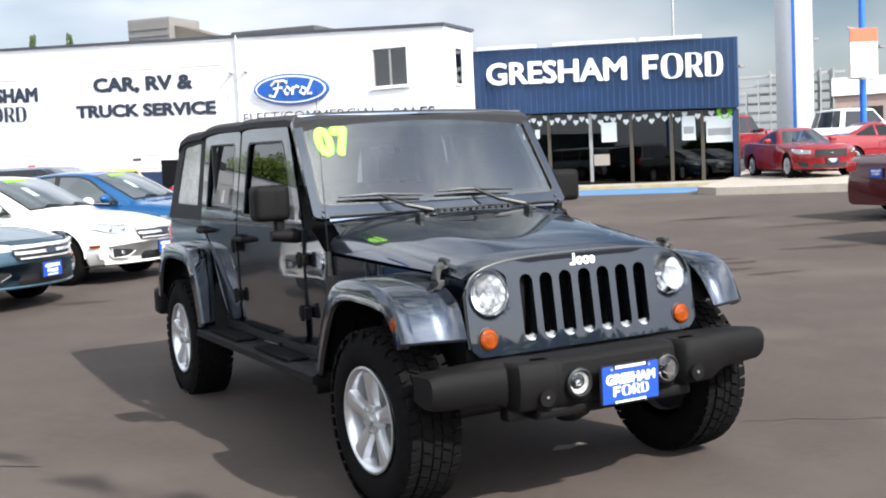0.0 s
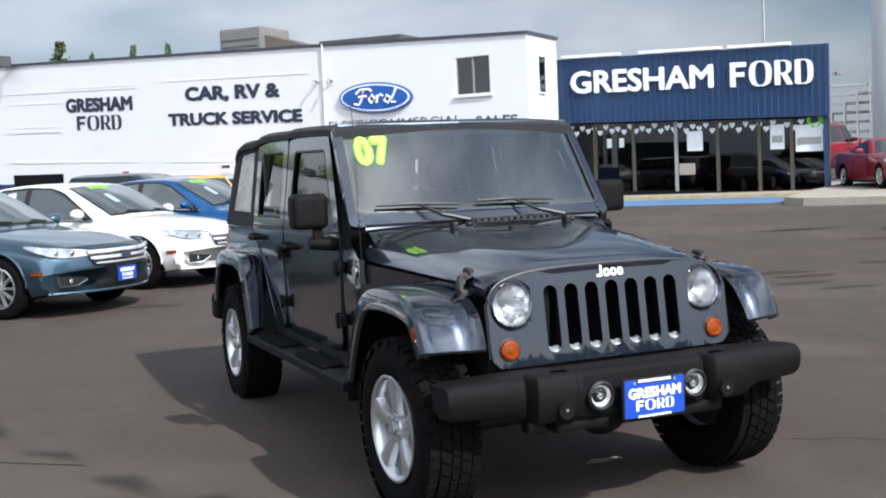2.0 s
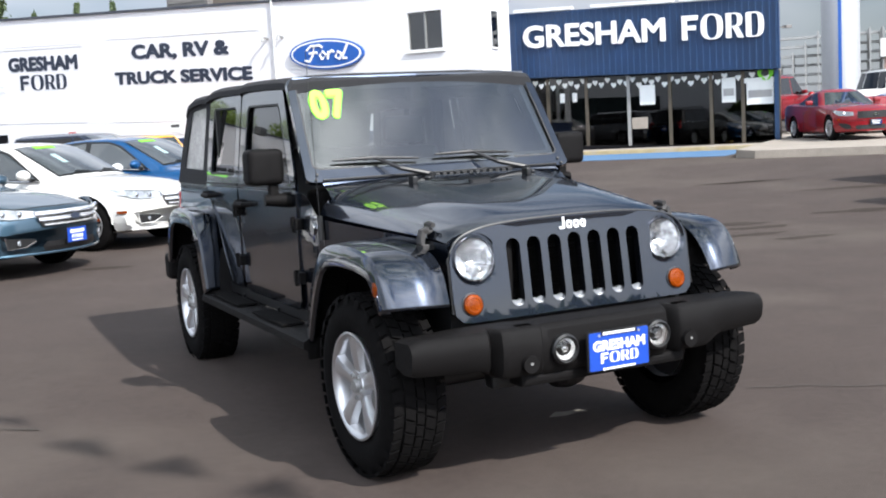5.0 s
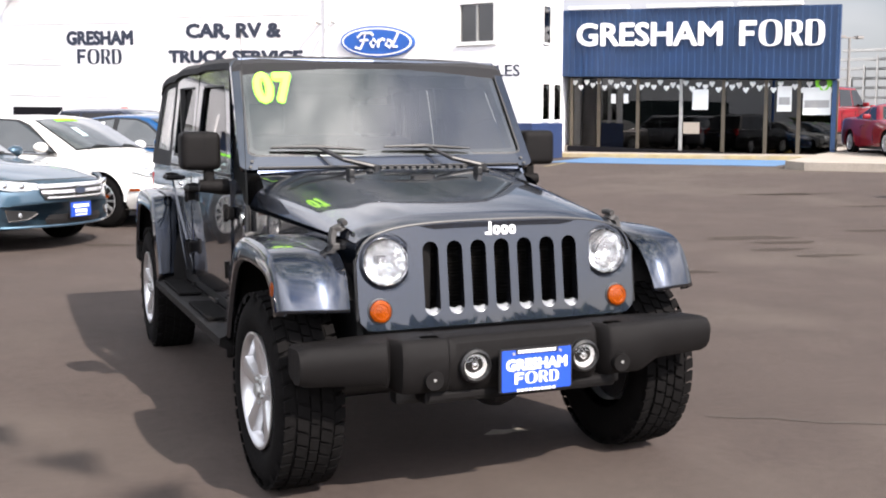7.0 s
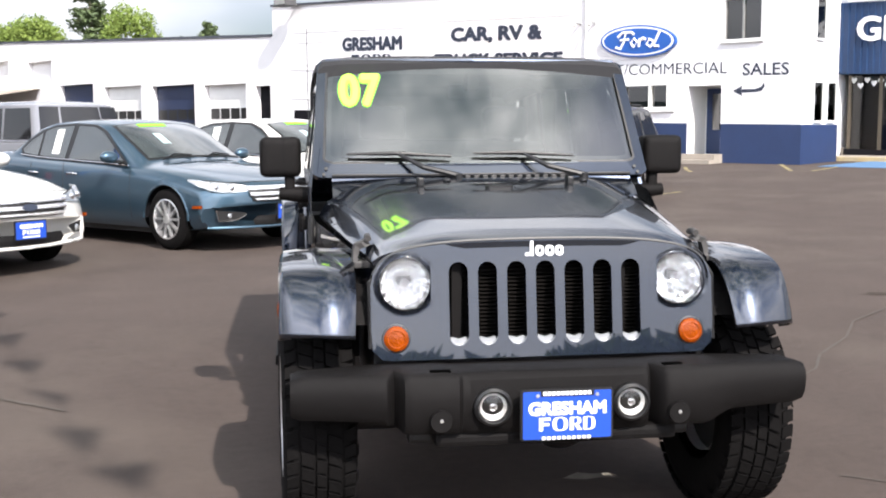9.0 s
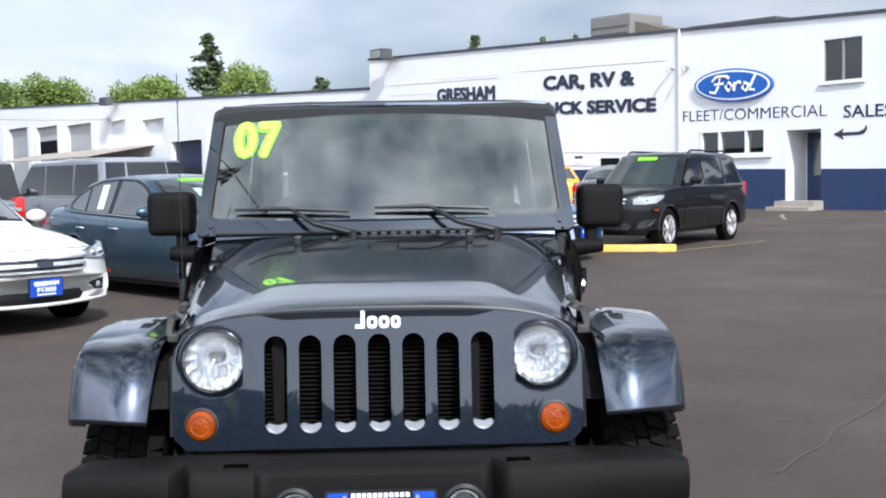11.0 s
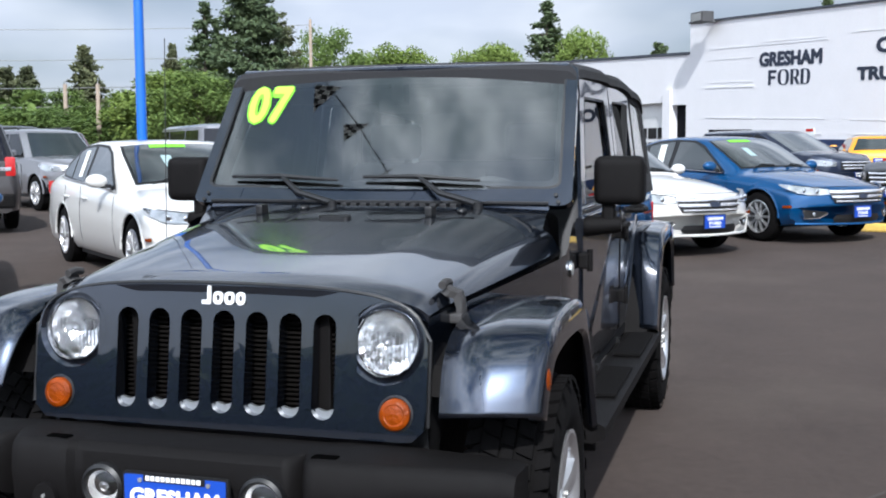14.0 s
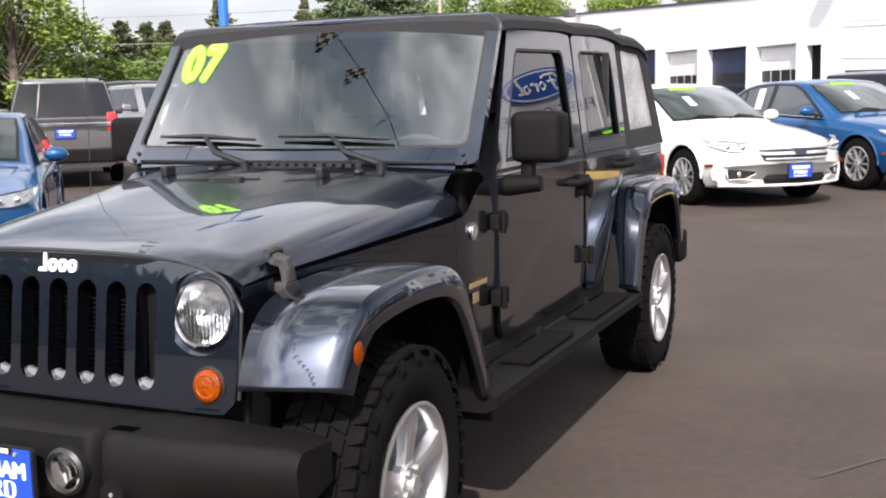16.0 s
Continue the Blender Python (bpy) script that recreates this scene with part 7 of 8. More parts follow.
    for nm, y0, y1 in (("windshield", 0.50, 1.28), ("rear_window", 2.80, 3.26)):
        rim = part(nm + "_seal", loft([[top_point(y0 + (y1 - y0) * j / 8, -0.985 + 1.97 * i / 16, 0.004) for i in range(17)] for j in range(9)], caps=False, closed=False), BLACK_TRIM, v, smooth=True)
        a, b = y0 + 0.03, y1 - 0.03
        pane = part(nm, loft([[top_point(a + (b - a) * j / 8, -0.94 + 1.88 * i / 16, 0.009) for i in range(17)] for j in range(9)], caps=False, closed=False), CAR_GLASS, v, smooth=True)
        if nm == "windshield":
            if sticker:
                part("sticker_strip", loft([[top_point(y, -0.52 + 0.62 * i / 4, 0.013) for i in range(5)] for y in (1.17, 1.245)], caps=False, closed=False), LIME, pane, "lime green sticker strip")
                part("price_sheet", loft([[top_point(y, -0.42 + 0.16 * i, 0.012) for i in range(2)] for y in (0.78, 1.0)], caps=False, closed=False), SHEET_TINT, pane, "pale price sheet behind the glass")
            for u in (-0.75, 0.1):
                part("wiper", tube([top_point(0.47, u, 0.02), top_point(0.56, u + 0.3, 0.02), top_point(0.53, u + 0.62, 0.02)], 0.008, 5), BLACK_TRIM, pane)

    def side_point(y, z, s, off):
        half = section(min(max(y, 1.3), 2.4))
        xs, zs, xt, zc = half[12][0], half[12][1], half[15][0], half[15][1]
        a = (z - zs) / (zc - zs)
        return Vector((s * (xs + (xt - xs) * a / 0.93 * 0.93 + 0.012 * math.sin(math.pi * min(max(a, 0), 1)) + off), y, z))

    frame = [(0.72, 0.925), (1.02, 1.13), (1.30, 1.305), (1.52, 1.378), (1.95, 1.398), (2.35, 1.378), (2.62, 1.315), (2.85, 1.19), (2.96, 1.085), (2.90, 1.02), (2.5, 0.99), (1.6, 0.955)]
    front = [(0.80, 0.948), (1.06, 1.125), (1.33, 1.285), (1.53, 1.350), (1.86, 1.366), (1.88, 0.975)]
    rear = [(1.97, 0.978), (1.96, 1.366), (2.33, 1.348), (2.52, 1.305), (2.50, 1.005)]
    quarter = [(2.55, 1.01), (2.565, 1.285), (2.78, 1.185), (2.90, 1.08), (2.85, 1.035)]
    for s in (-1, 1):
        part("window_surround", sheet(frame, 0.004, lambda y, z, o: side_point(y, z, s, 0.006 + o)), BLACK_TRIM, v)
        for nm, pts in (("front_pane", front), ("rear_pane", rear), ("quarter_pane", quarter)):
            pane = part("side_pane", sheet(pts, 0.003, lambda y, z, o: side_point(y, z, s, 0.012 + o)), CAR_GLASS, v)
            if sticker and nm == "rear_pane":
                part("price_sheet", sheet([(2.10, 1.03), (2.13, 1.33), (2.27, 1.32), (2.25, 1.03)], 0.002, lambda y, z, o: side_point(y, z, s, 0.017 + o)), PAPER_WHITE, pane, "white price sheet on the window")
        part("belt_trim", tube([side_point(y, z, s, 0.016) for y, z in ((0.70, 0.916), (1.2, 0.936), (1.9, 0.963), (2.5, 0.985), (2.92, 1.018))], 0.009, 6), CHROME, v, "thin chrome belt strip", smooth=True)
        for y in (0.62, 1.92, 2.62):
            zt_ = 0.86 if y < 1 else 0.93
            seam = [(wide(y) * k + 0.0015, z) for k, z in ((0.962, 0.30), (0.99, 0.42), (1.0, 0.6), (0.992, 0.75), (0.972, zt_))]
            lean = -0.26 if y > 2.5 else 0.0
            part("door_seam", tube([(s * x, y + lean * max(0, 0.66 - z) + 0.10 * (s * 0), z) for x, z in seam], 0.0028, 4), BLACK_TRIM, v)
        for y in (1.74, 2.56):
            part("door_handle", tube([(s * 0.905, y - 0.11, 0.80), (s * 0.932, y - 0.07, 0.806), (s * 0.932, y + 0.05, 0.810), (s * 0.905, y + 0.09, 0.808)], 0.012, 6), CHROME if color == "teal" else pm, v, smooth=True)
        mir = part("door_mirror", ball((s * 1.0, 0.86, 1.01), 0.115, 0.07, 0.072, n=16), pm, v, smooth=True)
        part("mirror_foot", box(min(s * 0.85, s * 0.96), max(s * 0.85, s * 0.96), 0.84, 0.90, 0.935, 0.975, bevel=0.01), BLACK_TRIM, mir)

    def nose(x, z, off=0.0):
        y = curve_at(S_NOSE, z)
        return Vector((x, y + curve_at(S_SWEEP, y) * (abs(x) / 0.917) ** 2.2 - off, z))
    for s in (-1, 1):
        rim = [[nose(s * 0.47, 0.655, 0.010), nose(s * 0.47, 0.715, 0.010)], [nose(s * 0.60, 0.645, 0.013), nose(s * 0.60, 0.735, 0.010)], [nose(s * 0.72, 0.645, 0.016), nose(s * 0.72, 0.752, 0.008)], [nose(s * 0.82, 0.665, 0.018), nose(s * 0.82, 0.765, 0.004)],
               [Vector((s * 0.885, -0.52, 0.715)), Vector((s * 0.872, -0.52, 0.778))], [Vector((s * 0.905, -0.38, 0.768)), Vector((s * 0.900, -0.38, 0.785))]]
        hl = part("headlight", loft(rim, caps=False, closed=False), HEAD_CLEAR, v, "swept clear headlight", smooth=True)
        part("lamp_bulb", ball(nose(s * 0.62, 0.69, 0.012), 0.034, 0.012, 0.030), CHROME, hl)
        part("lamp_bulb", ball(nose(s * 0.76, 0.70, 0.016), 0.030, 0.012, 0.028), CHROME, hl)
        part("lamp_brow", tube([nose(s * x, z, 0.012) for x, z in ((0.47, 0.72), (0.60, 0.74), (0.72, 0.757), (0.82, 0.77))], 0.006, 5), BLACK_TRIM, hl)
        part("turn_marker", sheet([(-0.62, 0.475), (-0.47, 0.47), (-0.47, 0.50), (-0.62, 0.51)], 0.004, lambda y, z, o: Vector((s * (0.905 + o + (0.012 if y > -0.5 else 0.0)), y + 0.0, z))), AMBER, v)
        pocket = part("fog_pocket", loft([[nose(s * 0.505, 0.405, 0.008), nose(s * 0.51, 0.425, 0.008)], [nose(s * 0.60, 0.345, 0.010), nose(s * 0.61, 0.435, 0.010)], [nose(s * 0.755, 0.335, 0.012), nose(s * 0.775, 0.452, 0.012)]], caps=False, closed=False), BLACK_TRIM, v)
        part("fog_lamp", ball(nose(s * 0.66, 0.39, 0.012), 0.030, 0.012, 0.030), HEAD_CLEAR, pocket)
        part("pocket_trim", tube([nose(s * x, z, 0.014) for x, z in ((0.505, 0.40), (0.60, 0.341), (0.757, 0.330), (0.78, 0.456))], 0.006, 5), CHROME if color in ("teal", "blue") else pm, pocket)
        part("tail_lamp", loft([[swept(s * x, 3.865 - 0.0, z) + Vector((0, 0.012, 0)) for z in (0.80, 0.95)] for x in (0.55, 0.68, 0.80, 0.85)], caps=False, closed=False), RED_LENS, v, "red tail lamp")
        part("lower_lip", tube([nose(s * x, 0.262, 0.012) for x in (0.0, 0.25, 0.5, 0.7, 0.84)], 0.016, 6), pm, v, smooth=True)
    us = [-0.50 + k / 10 for k in range(11)]
    gr = part("grille", loft([[nose(u * 0.84, 0.54, 0.006) for u in us], [nose(u * 0.92, 0.62, 0.010) for u in us], [nose(u * 0.94, 0.712, 0.006) for u in us]], caps=False, closed=False), BLACK_TRIM, v)
    for z, k, h in ((0.562, 0.84, 0.014), (0.622, 0.94, 0.020), (0.688, 0.98, 0.022)):
        part("grille_bar", loft([[nose(u * k, z - h, 0.018), nose(u * k, z - h * 0.3, 0.034), nose(u * k, z + h * 0.6, 0.034), nose(u * k, z + h, 0.020)] for u in us], caps=False, closed=False), BAR_CHROME, gr, "chrome grille bar", smooth=True)
    part("maker_badge", sheet(ellipse(0.078, 0.031, 20), 0.010, lambda u, z, o: nose(u, 0.628 + z, 0.036 + o)), LETTER_NAVY, gr)
    part("lower_intake", loft([[nose(u * 0.80, 0.285, 0.006) for u in us], [nose(u * 0.86, 0.335, 0.008) for u in us], [nose(u * 0.76, 0.385, 0.006) for u in us]], caps=False, closed=False), BLACK_TRIM, v)
    part("hood_seam", tube([swept(x, -0.87 + 0.03 * abs(x), curve_at(S_TOP, -0.87) + 0.002 - 0.03 * (abs(x) / 0.8) ** 4) for x in [-0.76 + 0.152 * k for k in range(11)]], 0.003, 4), BLACK_TRIM, v)
    for yy, sg, zz in ((-0.985, -1, 0.355), (3.885, 1, 0.70)):
        part("plate_frame", box(-0.168, 0.168, yy - 0.006, yy + 0.006, zz - 0.022, zz + 0.157, bevel=0.003), BLACK_TRIM, v)
        pl = part("dealer_plate", box(-0.155, 0.155, min(yy + sg * 0.005, yy + sg * 0.012), max(yy + sg * 0.005, yy + sg * 0.012), zz - 0.01, zz + 0.145), PLATE_BLUE, v, "blue dealer plate")
        for z, a in ((zz + 0.085, 0.12), (zz + 0.03, 0.09)):
            place = lambda u, h_, o: Vector(((u - a) * -sg, yy + sg * (o + 0.0125), z + h_))
            if a > 0.1:
                part("lettering", lettering("GRESHAM", 0.04, 0.003, place, 0.04, a * 2), LETTER_WHITE, pl)
            else:
                for bm in brand_shapes(0.04, a * 2, 0.003, place):
                    part("brand_shape", bm, LETTER_WHITE, pl)
        part("printed_bar", box(-0.09, 0.09, min(yy + sg * 0.012, yy + sg * 0.015), max(yy + sg * 0.012, yy + sg * 0.015), zz + 0.003, zz + 0.014), LETTER_WHITE, pl)
    part("sill", box(-0.80, 0.80, R_ * 1.02, wb - R_ * 1.02, lo - 0.04, lo + 0.02), BLACK_TRIM, v)
    return v


def at_ground(x, y, heading, lift=0.0, size=1.0):
    return pose(x, y, ground_z(x, y) + lift, 0, 0, heading) @ Matrix.Diagonal((size, size, size, 1))


ROW = 44.6
sedan("white sedan with chrome grille bars and blue dealer plate", at_ground(0.15, 11.5, ROW, 0, 1.05), "white")
sedan("steel teal sedan with chrome grille bars", at_ground(-1.68, 9.38, ROW, 0, 1.05), "teal")
sedan("bright blue sedan with lime windshield strip", at_ground(2.05, 13.7, ROW, 0, 1.05), "blue")
sedan("white hybrid sedan with lime windshield strip", at_ground(-4.2, 7.45, 49, 0, 1.07), "white")
car("suv", "black sport utility vehicle with roof rails", at_ground(3.85, 15.6, -38.5, 0, 0.96), "black", SUV, True, rails=True)
sedan("dark grey sedan seen from behind beside the wall", at_ground(6.12, 25.25, 157), "grey", False)
car("hatchback", "orange yellow hatchback seen from behind", at_ground(4.41, 33.8, 183), "yellow", dict(HATCH, roof=1.38), face="plain")
car("suv", "dark navy sport utility vehicle", at_ground(2.87, 24.1, ROW), "navy", LOW_VAN)
car("wagon", "grey wagon with a pale flat roof", at_ground(-9.54, 16.15, 224.6), "silver", VAN)
car("wagon", "grey boxy wagon with dark tinted windows", at_ground(-7.3, 18.3, 224.6), "silver", VAN)
car("suv", "grey sport utility vehicle seen from behind", at_ground(-13.66, 14.2, 224), "dark_grey", FAMILY_SUV, rails=True)
car("suv", "silver sport utility vehicle with roof rails", at_ground(-13.26, 17.7, 60), "silver", SUV, rails=True)
car("suv", "dark red sport utility vehicle with chrome grille", at_ground(-17.0, 22.9, 52), "dark_red", SUV)
sedan("blue sedan parked in the near row", at_ground(-5.81, 4.23, 40), "blue", False)
car("pickup", "dark pickup truck behind the parked row", at_ground(-18.56, 23.7, 70), "black", PICKUP)
car("coupe", "red sports coupe on the raised pad", at_ground(21.2, 17.7, -24, 0.2), "red", COUPE, face="plain")
car("coupe", "red sports coupe parked behind", at_ground(27.1, 19.0, 70, 0.2), "red", COUPE, face="plain")
car("coupe", "dark red sports coupe seen from behind", at_ground(16.4, 7.9, 80), "dark_red", COUPE, face="plain")
car("coupe", "black sports coupe seen from behind", at_ground(13.7, 4.8, 80), "black", COUPE, face="plain")
car("pickup", "white pickup truck with dark windows", at_ground(32.0, 24.3, 80, 0.2), "white", PICKUP)
car("pickup", "red pickup truck behind the showroom", at_ground(27.15, 26.6, 110, 0.2), "red", PICKUP)

# ---- trees, poles and distance ----
def foliage(name, color, color2):
    m = bpy.data.materials.new(name)
    m.use_nodes = True
    n, l = m.node_tree.nodes, m.node_tree.links
    p = n["Principled BSDF"]
    geo, mix, rng = n.new("ShaderNodeNewGeometry"), n.new("ShaderNodeMixRGB"), n.new("ShaderNodeObjectInfo")
    mix.inputs[1].default_value, mix.inputs[2].default_value = (*color, 1), (*color2, 1)
    add = n.new("ShaderNodeMath")
    add.operation, add.use_clamp = "MULTIPLY_ADD", True
    add.inputs[1].default_value = 0.75
    l.new(geo.outputs["Random Per Island"], add.inputs[0])
    sc = n.new("ShaderNodeMath")
    sc.operation = "MULTIPLY"
    sc.inputs[1].default_value = 0.25
    l.new(rng.outputs["Random"], sc.inputs[0])
    l.new(sc.outputs[0], add.inputs[2])
    l.new(add.outputs[0], mix.inputs[0])
    l.new(mix.outputs[0], p.inputs["Base Color"])
    p.inputs["Roughness"].default_value = 0.75
    return m


BARK = material("bark", (0.11, 0.085, 0.065), 0.9, vary=0.3, scale=3, bump=0.5)
LEAF_LIGHT = foliage("spring_leaves", (0.085, 0.14, 0.022), (0.19, 0.25, 0.045))
LEAF_MID = foliage("green_leaves", (0.05, 0.095, 0.018), (0.13, 0.19, 0.036))
NEEDLE_DARK = foliage("dark_needles", (0.045, 0.072, 0.033), (0.115, 0.155, 0.062))
NEEDLE_OLIVE = foliage("olive_needles", (0.055, 0.07, 0.035), (0.13, 0.14, 0.06))


def leaves(spots, size, seed):
    """Many small folded leaf clumps as one mesh."""
    rnd = np.random.RandomState(seed)
    verts, faces = [], []
    for x, y, z, k in spots:
        a, b = rnd.rand() * math.tau, (rnd.rand() - 0.5) * 2.2
        d = Vector((math.cos(a) * math.cos(b), math.sin(a) * math.cos(b), math.sin(b)))
        e = d.cross(Vector((rnd.rand() - 0.5, rnd.rand() - 0.5, rnd.rand() - 0.2))).normalized()
        s = size * k * (0.6 + 0.8 * rnd.rand())
        c = Vector((x, y, z))
        up = d.cross(e) * s * 0.25
        i = len(verts)
        verts += [c - d * s, c + e * s * 0.55 + up, c + d * s, c - e * s * 0.55 + up]
        faces += [(i, i + 1, i + 2), (i, i + 2, i + 3)]
    me = bpy.data.meshes.new("crown")
    me.from_pydata([tuple(v) for v in verts], [], faces)
    return me


def conifer(seed, h, r, mat, gap=0.25, dense=1.0, taper=0.9, leaf=0.25, droop=0.25, ragged=0.5):
    rnd = random.Random(seed)
    t = thing("conifer_tree", None, "", "tree")
    part("trunk", cyl((0, 0, -0.5), (0, 0, h * 0.97), h * 0.016, 0.02, 8), BARK, t)
    spots, bmr = [], bmesh.new()
    levels = int(h * 2.4)
    for i in range(levels):
        f = i / levels
        z = h * (0.10 + 0.88 * f)
        rr = r * (1 - f) ** taper * (1 - ragged / 2 + ragged * rnd.random()) + 0.08
        n = max(5, int(12 * (1 - f * 0.5)))
        for k in range(n):
            if rnd.random() < gap:
                continue
            a = rnd.random() * math.tau
            tip = Vector((math.cos(a) * rr, math.sin(a) * rr, z - rr * droop + rnd.random() * 0.2))
            cyl((0, 0, z), tip, 0.03, 0.008, 4, bmr)
            for q in range(int(16 * dense)):
                g = 0.2 + 0.85 * rnd.random()
                spots.append((tip.x * g + rnd.gauss(0, 0.11 * rr + 0.04), tip.y * g + rnd.gauss(0, 0.11 * rr + 0.04), z + (tip.z - z) * g + rnd.gauss(0, 0.10), 0.7 + 0.5 * rnd.random()))
    part("limb", bmr, BARK, t)
    crown = new("crown", leaves(spots, leaf, seed))
    crown.data.materials.append(mat)
    crown.parent = t
    return t


def broadleaf(seed, h, r, mat, dense=1.0):
    rnd = random.Random(seed)
    t = thing("broadleaf_tree", None, "", "tree")
    bm = tube([(0, 0, -0.5), (0.05, 0, h * 0.2), (0.0, 0.1, h * 0.45), (0.1, 0, h * 0.8)], [h * 0.028, h * 0.022, h * 0.016, 0.03], 8)
    part("trunk", bm, BARK, t)
    spots, bml = [], bmesh.new()
    for i in range(int(34 * dense)):
        a, f = rnd.random() * math.tau, rnd.random()
        zz = h * (0.22 + 0.72 * f)
        env = r * math.sqrt(max(0.05, 1 - ((f - 0.42) / 0.62) ** 2))
        d = env * (0.45 + 0.55 * rnd.random())
        c = Vector((math.cos(a) * d, math.sin(a) * d, zz))
        tube([(0, 0, zz * 0.55), c * 0.5 + Vector((0, 0, zz * 0.4)), c], [0.03, 0.02, 0.008], 5, bml)
        s = r * (0.20 + 0.18 * rnd.random())
        for q in range(280):
            v = Vector((rnd.gauss(0, 1), rnd.gauss(0, 1), rnd.gauss(0, 0.8)))
            v = v.normalized() * s * (0.5 + 0.6 * rnd.random())
            spots.append((c.x + v.x, c.y + v.y, c.z + v.z, 0.7 + 0.6 * rnd.random()))
    part("limb", bml, BARK, t)
    crown = new("crown", leaves(spots, 0.115, seed))
    crown.data.materials.append(mat)
    crown.parent = t
    return t


FIR = conifer(1, 12.0, 1.9, NEEDLE_DARK, 0.30, 3.4, leaf=0.13)
COLUMN = conifer(6, 12.0, 2.3, NEEDLE_DARK, 0.0, 7.0, 0.62, 0.12, -0.15, 0.16)
PINE = conifer(7, 12.0, 2.3, NEEDLE_OLIVE, 0.45, 5.0, 0.40, 0.14, -0.1)
DENSE = conifer(2, 12.0, 2.3, NEEDLE_DARK, 0.0, 6.0, leaf=0.15)
OLIVE = conifer(3, 10.0, 2.4, NEEDLE_OLIVE, 0.1, 4.2, leaf=0.15)
SPRING = broadleaf(4, 9.0, 3.0, LEAF_LIGHT, 1.2)
GREEN = broadleaf(5, 9.0, 3.2, LEAF_MID, 1.4)
PROTO = {"column": (COLUMN, 12.0, 2.3, "tall columnar dark green conifer"), "pine": (PINE, 12.0, 2.3, "open olive-green pine with lumpy crown"), "fir": (FIR, 12.0, 1.9, "dark open conifer with ragged branches"), "dense": (DENSE, 12.0, 2.3, "tall dense dark green conifer"), "olive": (OLIVE, 10.0, 2.4, "olive brown conifer behind the lot"), "spring": (SPRING, 9.0, 3.0, "light green spring-leaved tree"), "green": (GREEN, 9.0, 3.2, "leafy mid green tree")}
TREES = [
    ("fir", -22, 116.4, 18.2, 4.6), ("spring", -39.9, 111.6, 13.1, 5), ("spring", -29.1, 114.8, 13.1, 3.6), ("spring", -18.3, 117, 14.8, 4.1), ("dense", -9.5, 118.1, 12.9, 3.7), ("dense", -12.8, 117.8, 11.6, 3.6),
    ("fir", -33.2, 60.1, 11.3, 2.3), ("column", -29, 57.8, 13, 3.0), ("pine", -28.3, 60.3, 10.4, 1.9), ("green", -41.5, 100.3, 13.6, 3.8), ("spring", -36.7, 112.6, 12.7, 4.5), ("spring", -27.6, 115.2, 13, 3.4),
    ("green", -27.6, 49.1, 5.6, 3), ("green", -51.8, 106.7, 7.8, 4.2), ("olive", -47.9, 59.4, 7.4, 2.6), ("olive", -43.7, 62.3, 9, 2.6), ("green", -43.8, 58.1, 5.6, 3.2), ("olive", -41.3, 69.7, 9.7, 2),
    ("fir", -33.5, 62.2, 10.4, 1.8), ("spring", -30.3, 50.9, 5.9, 3.6), ("green", -33.8, 53.3, 4.9, 3.4), ("spring", -39.5, 38.8, 8.4, 4.2), ("olive", -46, 54.4, 7.1, 3), ("olive", -45.6, 58.5, 7.3, 2.4),
    ("spring", -39.1, 44.1, 4.1, 3.4), ("green", -38.2, 48.7, 3.9, 3.4), ("fir", 7.3, 118.3, 17.9, 3.4), ("dense", 14.8, 117.7, 17.4, 2.1), ("dense", 10.5, 118.1, 16.5, 1.6), ("dense", 18.4, 117.2, 17.5, 2),
    ("dense", -10, 118, 13.3, 3.8), ("green", -43, 76.6, 8.7, 5), ("olive", -50.1, 107.5, 12.2, 4.5), ("spring", -27.1, 115.3, 13.1, 4.1), ("green", -35.8, 46.4, 3.7, 3.4), ("spring", -32.4, 58.2, 6.5, 3.6),
    ("green", -49.1, 45.8, 7.7, 4.4), ("spring", -47, 38, 8.5, 4), ("green", -51, 51.8, 5.8, 4),
]
used = set()
for i, (kind, x, y, ztop, r) in enumerate(TREES):
    ob, h0, r0, lab = PROTO[kind]
    z = ground_z(x, y)
    hh = ztop - z
    m = pose(x, y, z, 0, 0, (i * 77) % 360)
    t = ob if kind not in used else copy_thing(ob, m)
    used.add(kind)
    t.matrix_world = m @ Matrix.Diagonal((r / r0, r / r0, hh / h0, 1))
    tagged(t, lab, "tree", "trees behind the lot")

# low hedge and bank that closes the far side
bm = bmesh.new()
rnd = np.random.RandomState(8)
spots = []
for k in range(7000):
    f = rnd.rand()
    x = -62 + 33 * f
    y = 46 + 9 * f + rnd.randn() * 1.2 + 0
    spots.append((x, y, ground_z(x, y) + abs(rnd.randn()) * 1.1 + 0.2, 1.6))
hedge = tagged(new("hedge", leaves(spots, 0.3, 9)), "rough green hedge and brush along the lot's far edge", "hedge", kind="stuff")
hedge.data.materials.append(LEAF_MID)

BLUE_POLE = material("blue_pole_paint", (0.012, 0.12, 0.52), 0.4, vary=0.06, coat=0.3)
WOOD_POLE = material("weathered_wood_pole", (0.36, 0.29, 0.23), 0.85, vary=0.2)


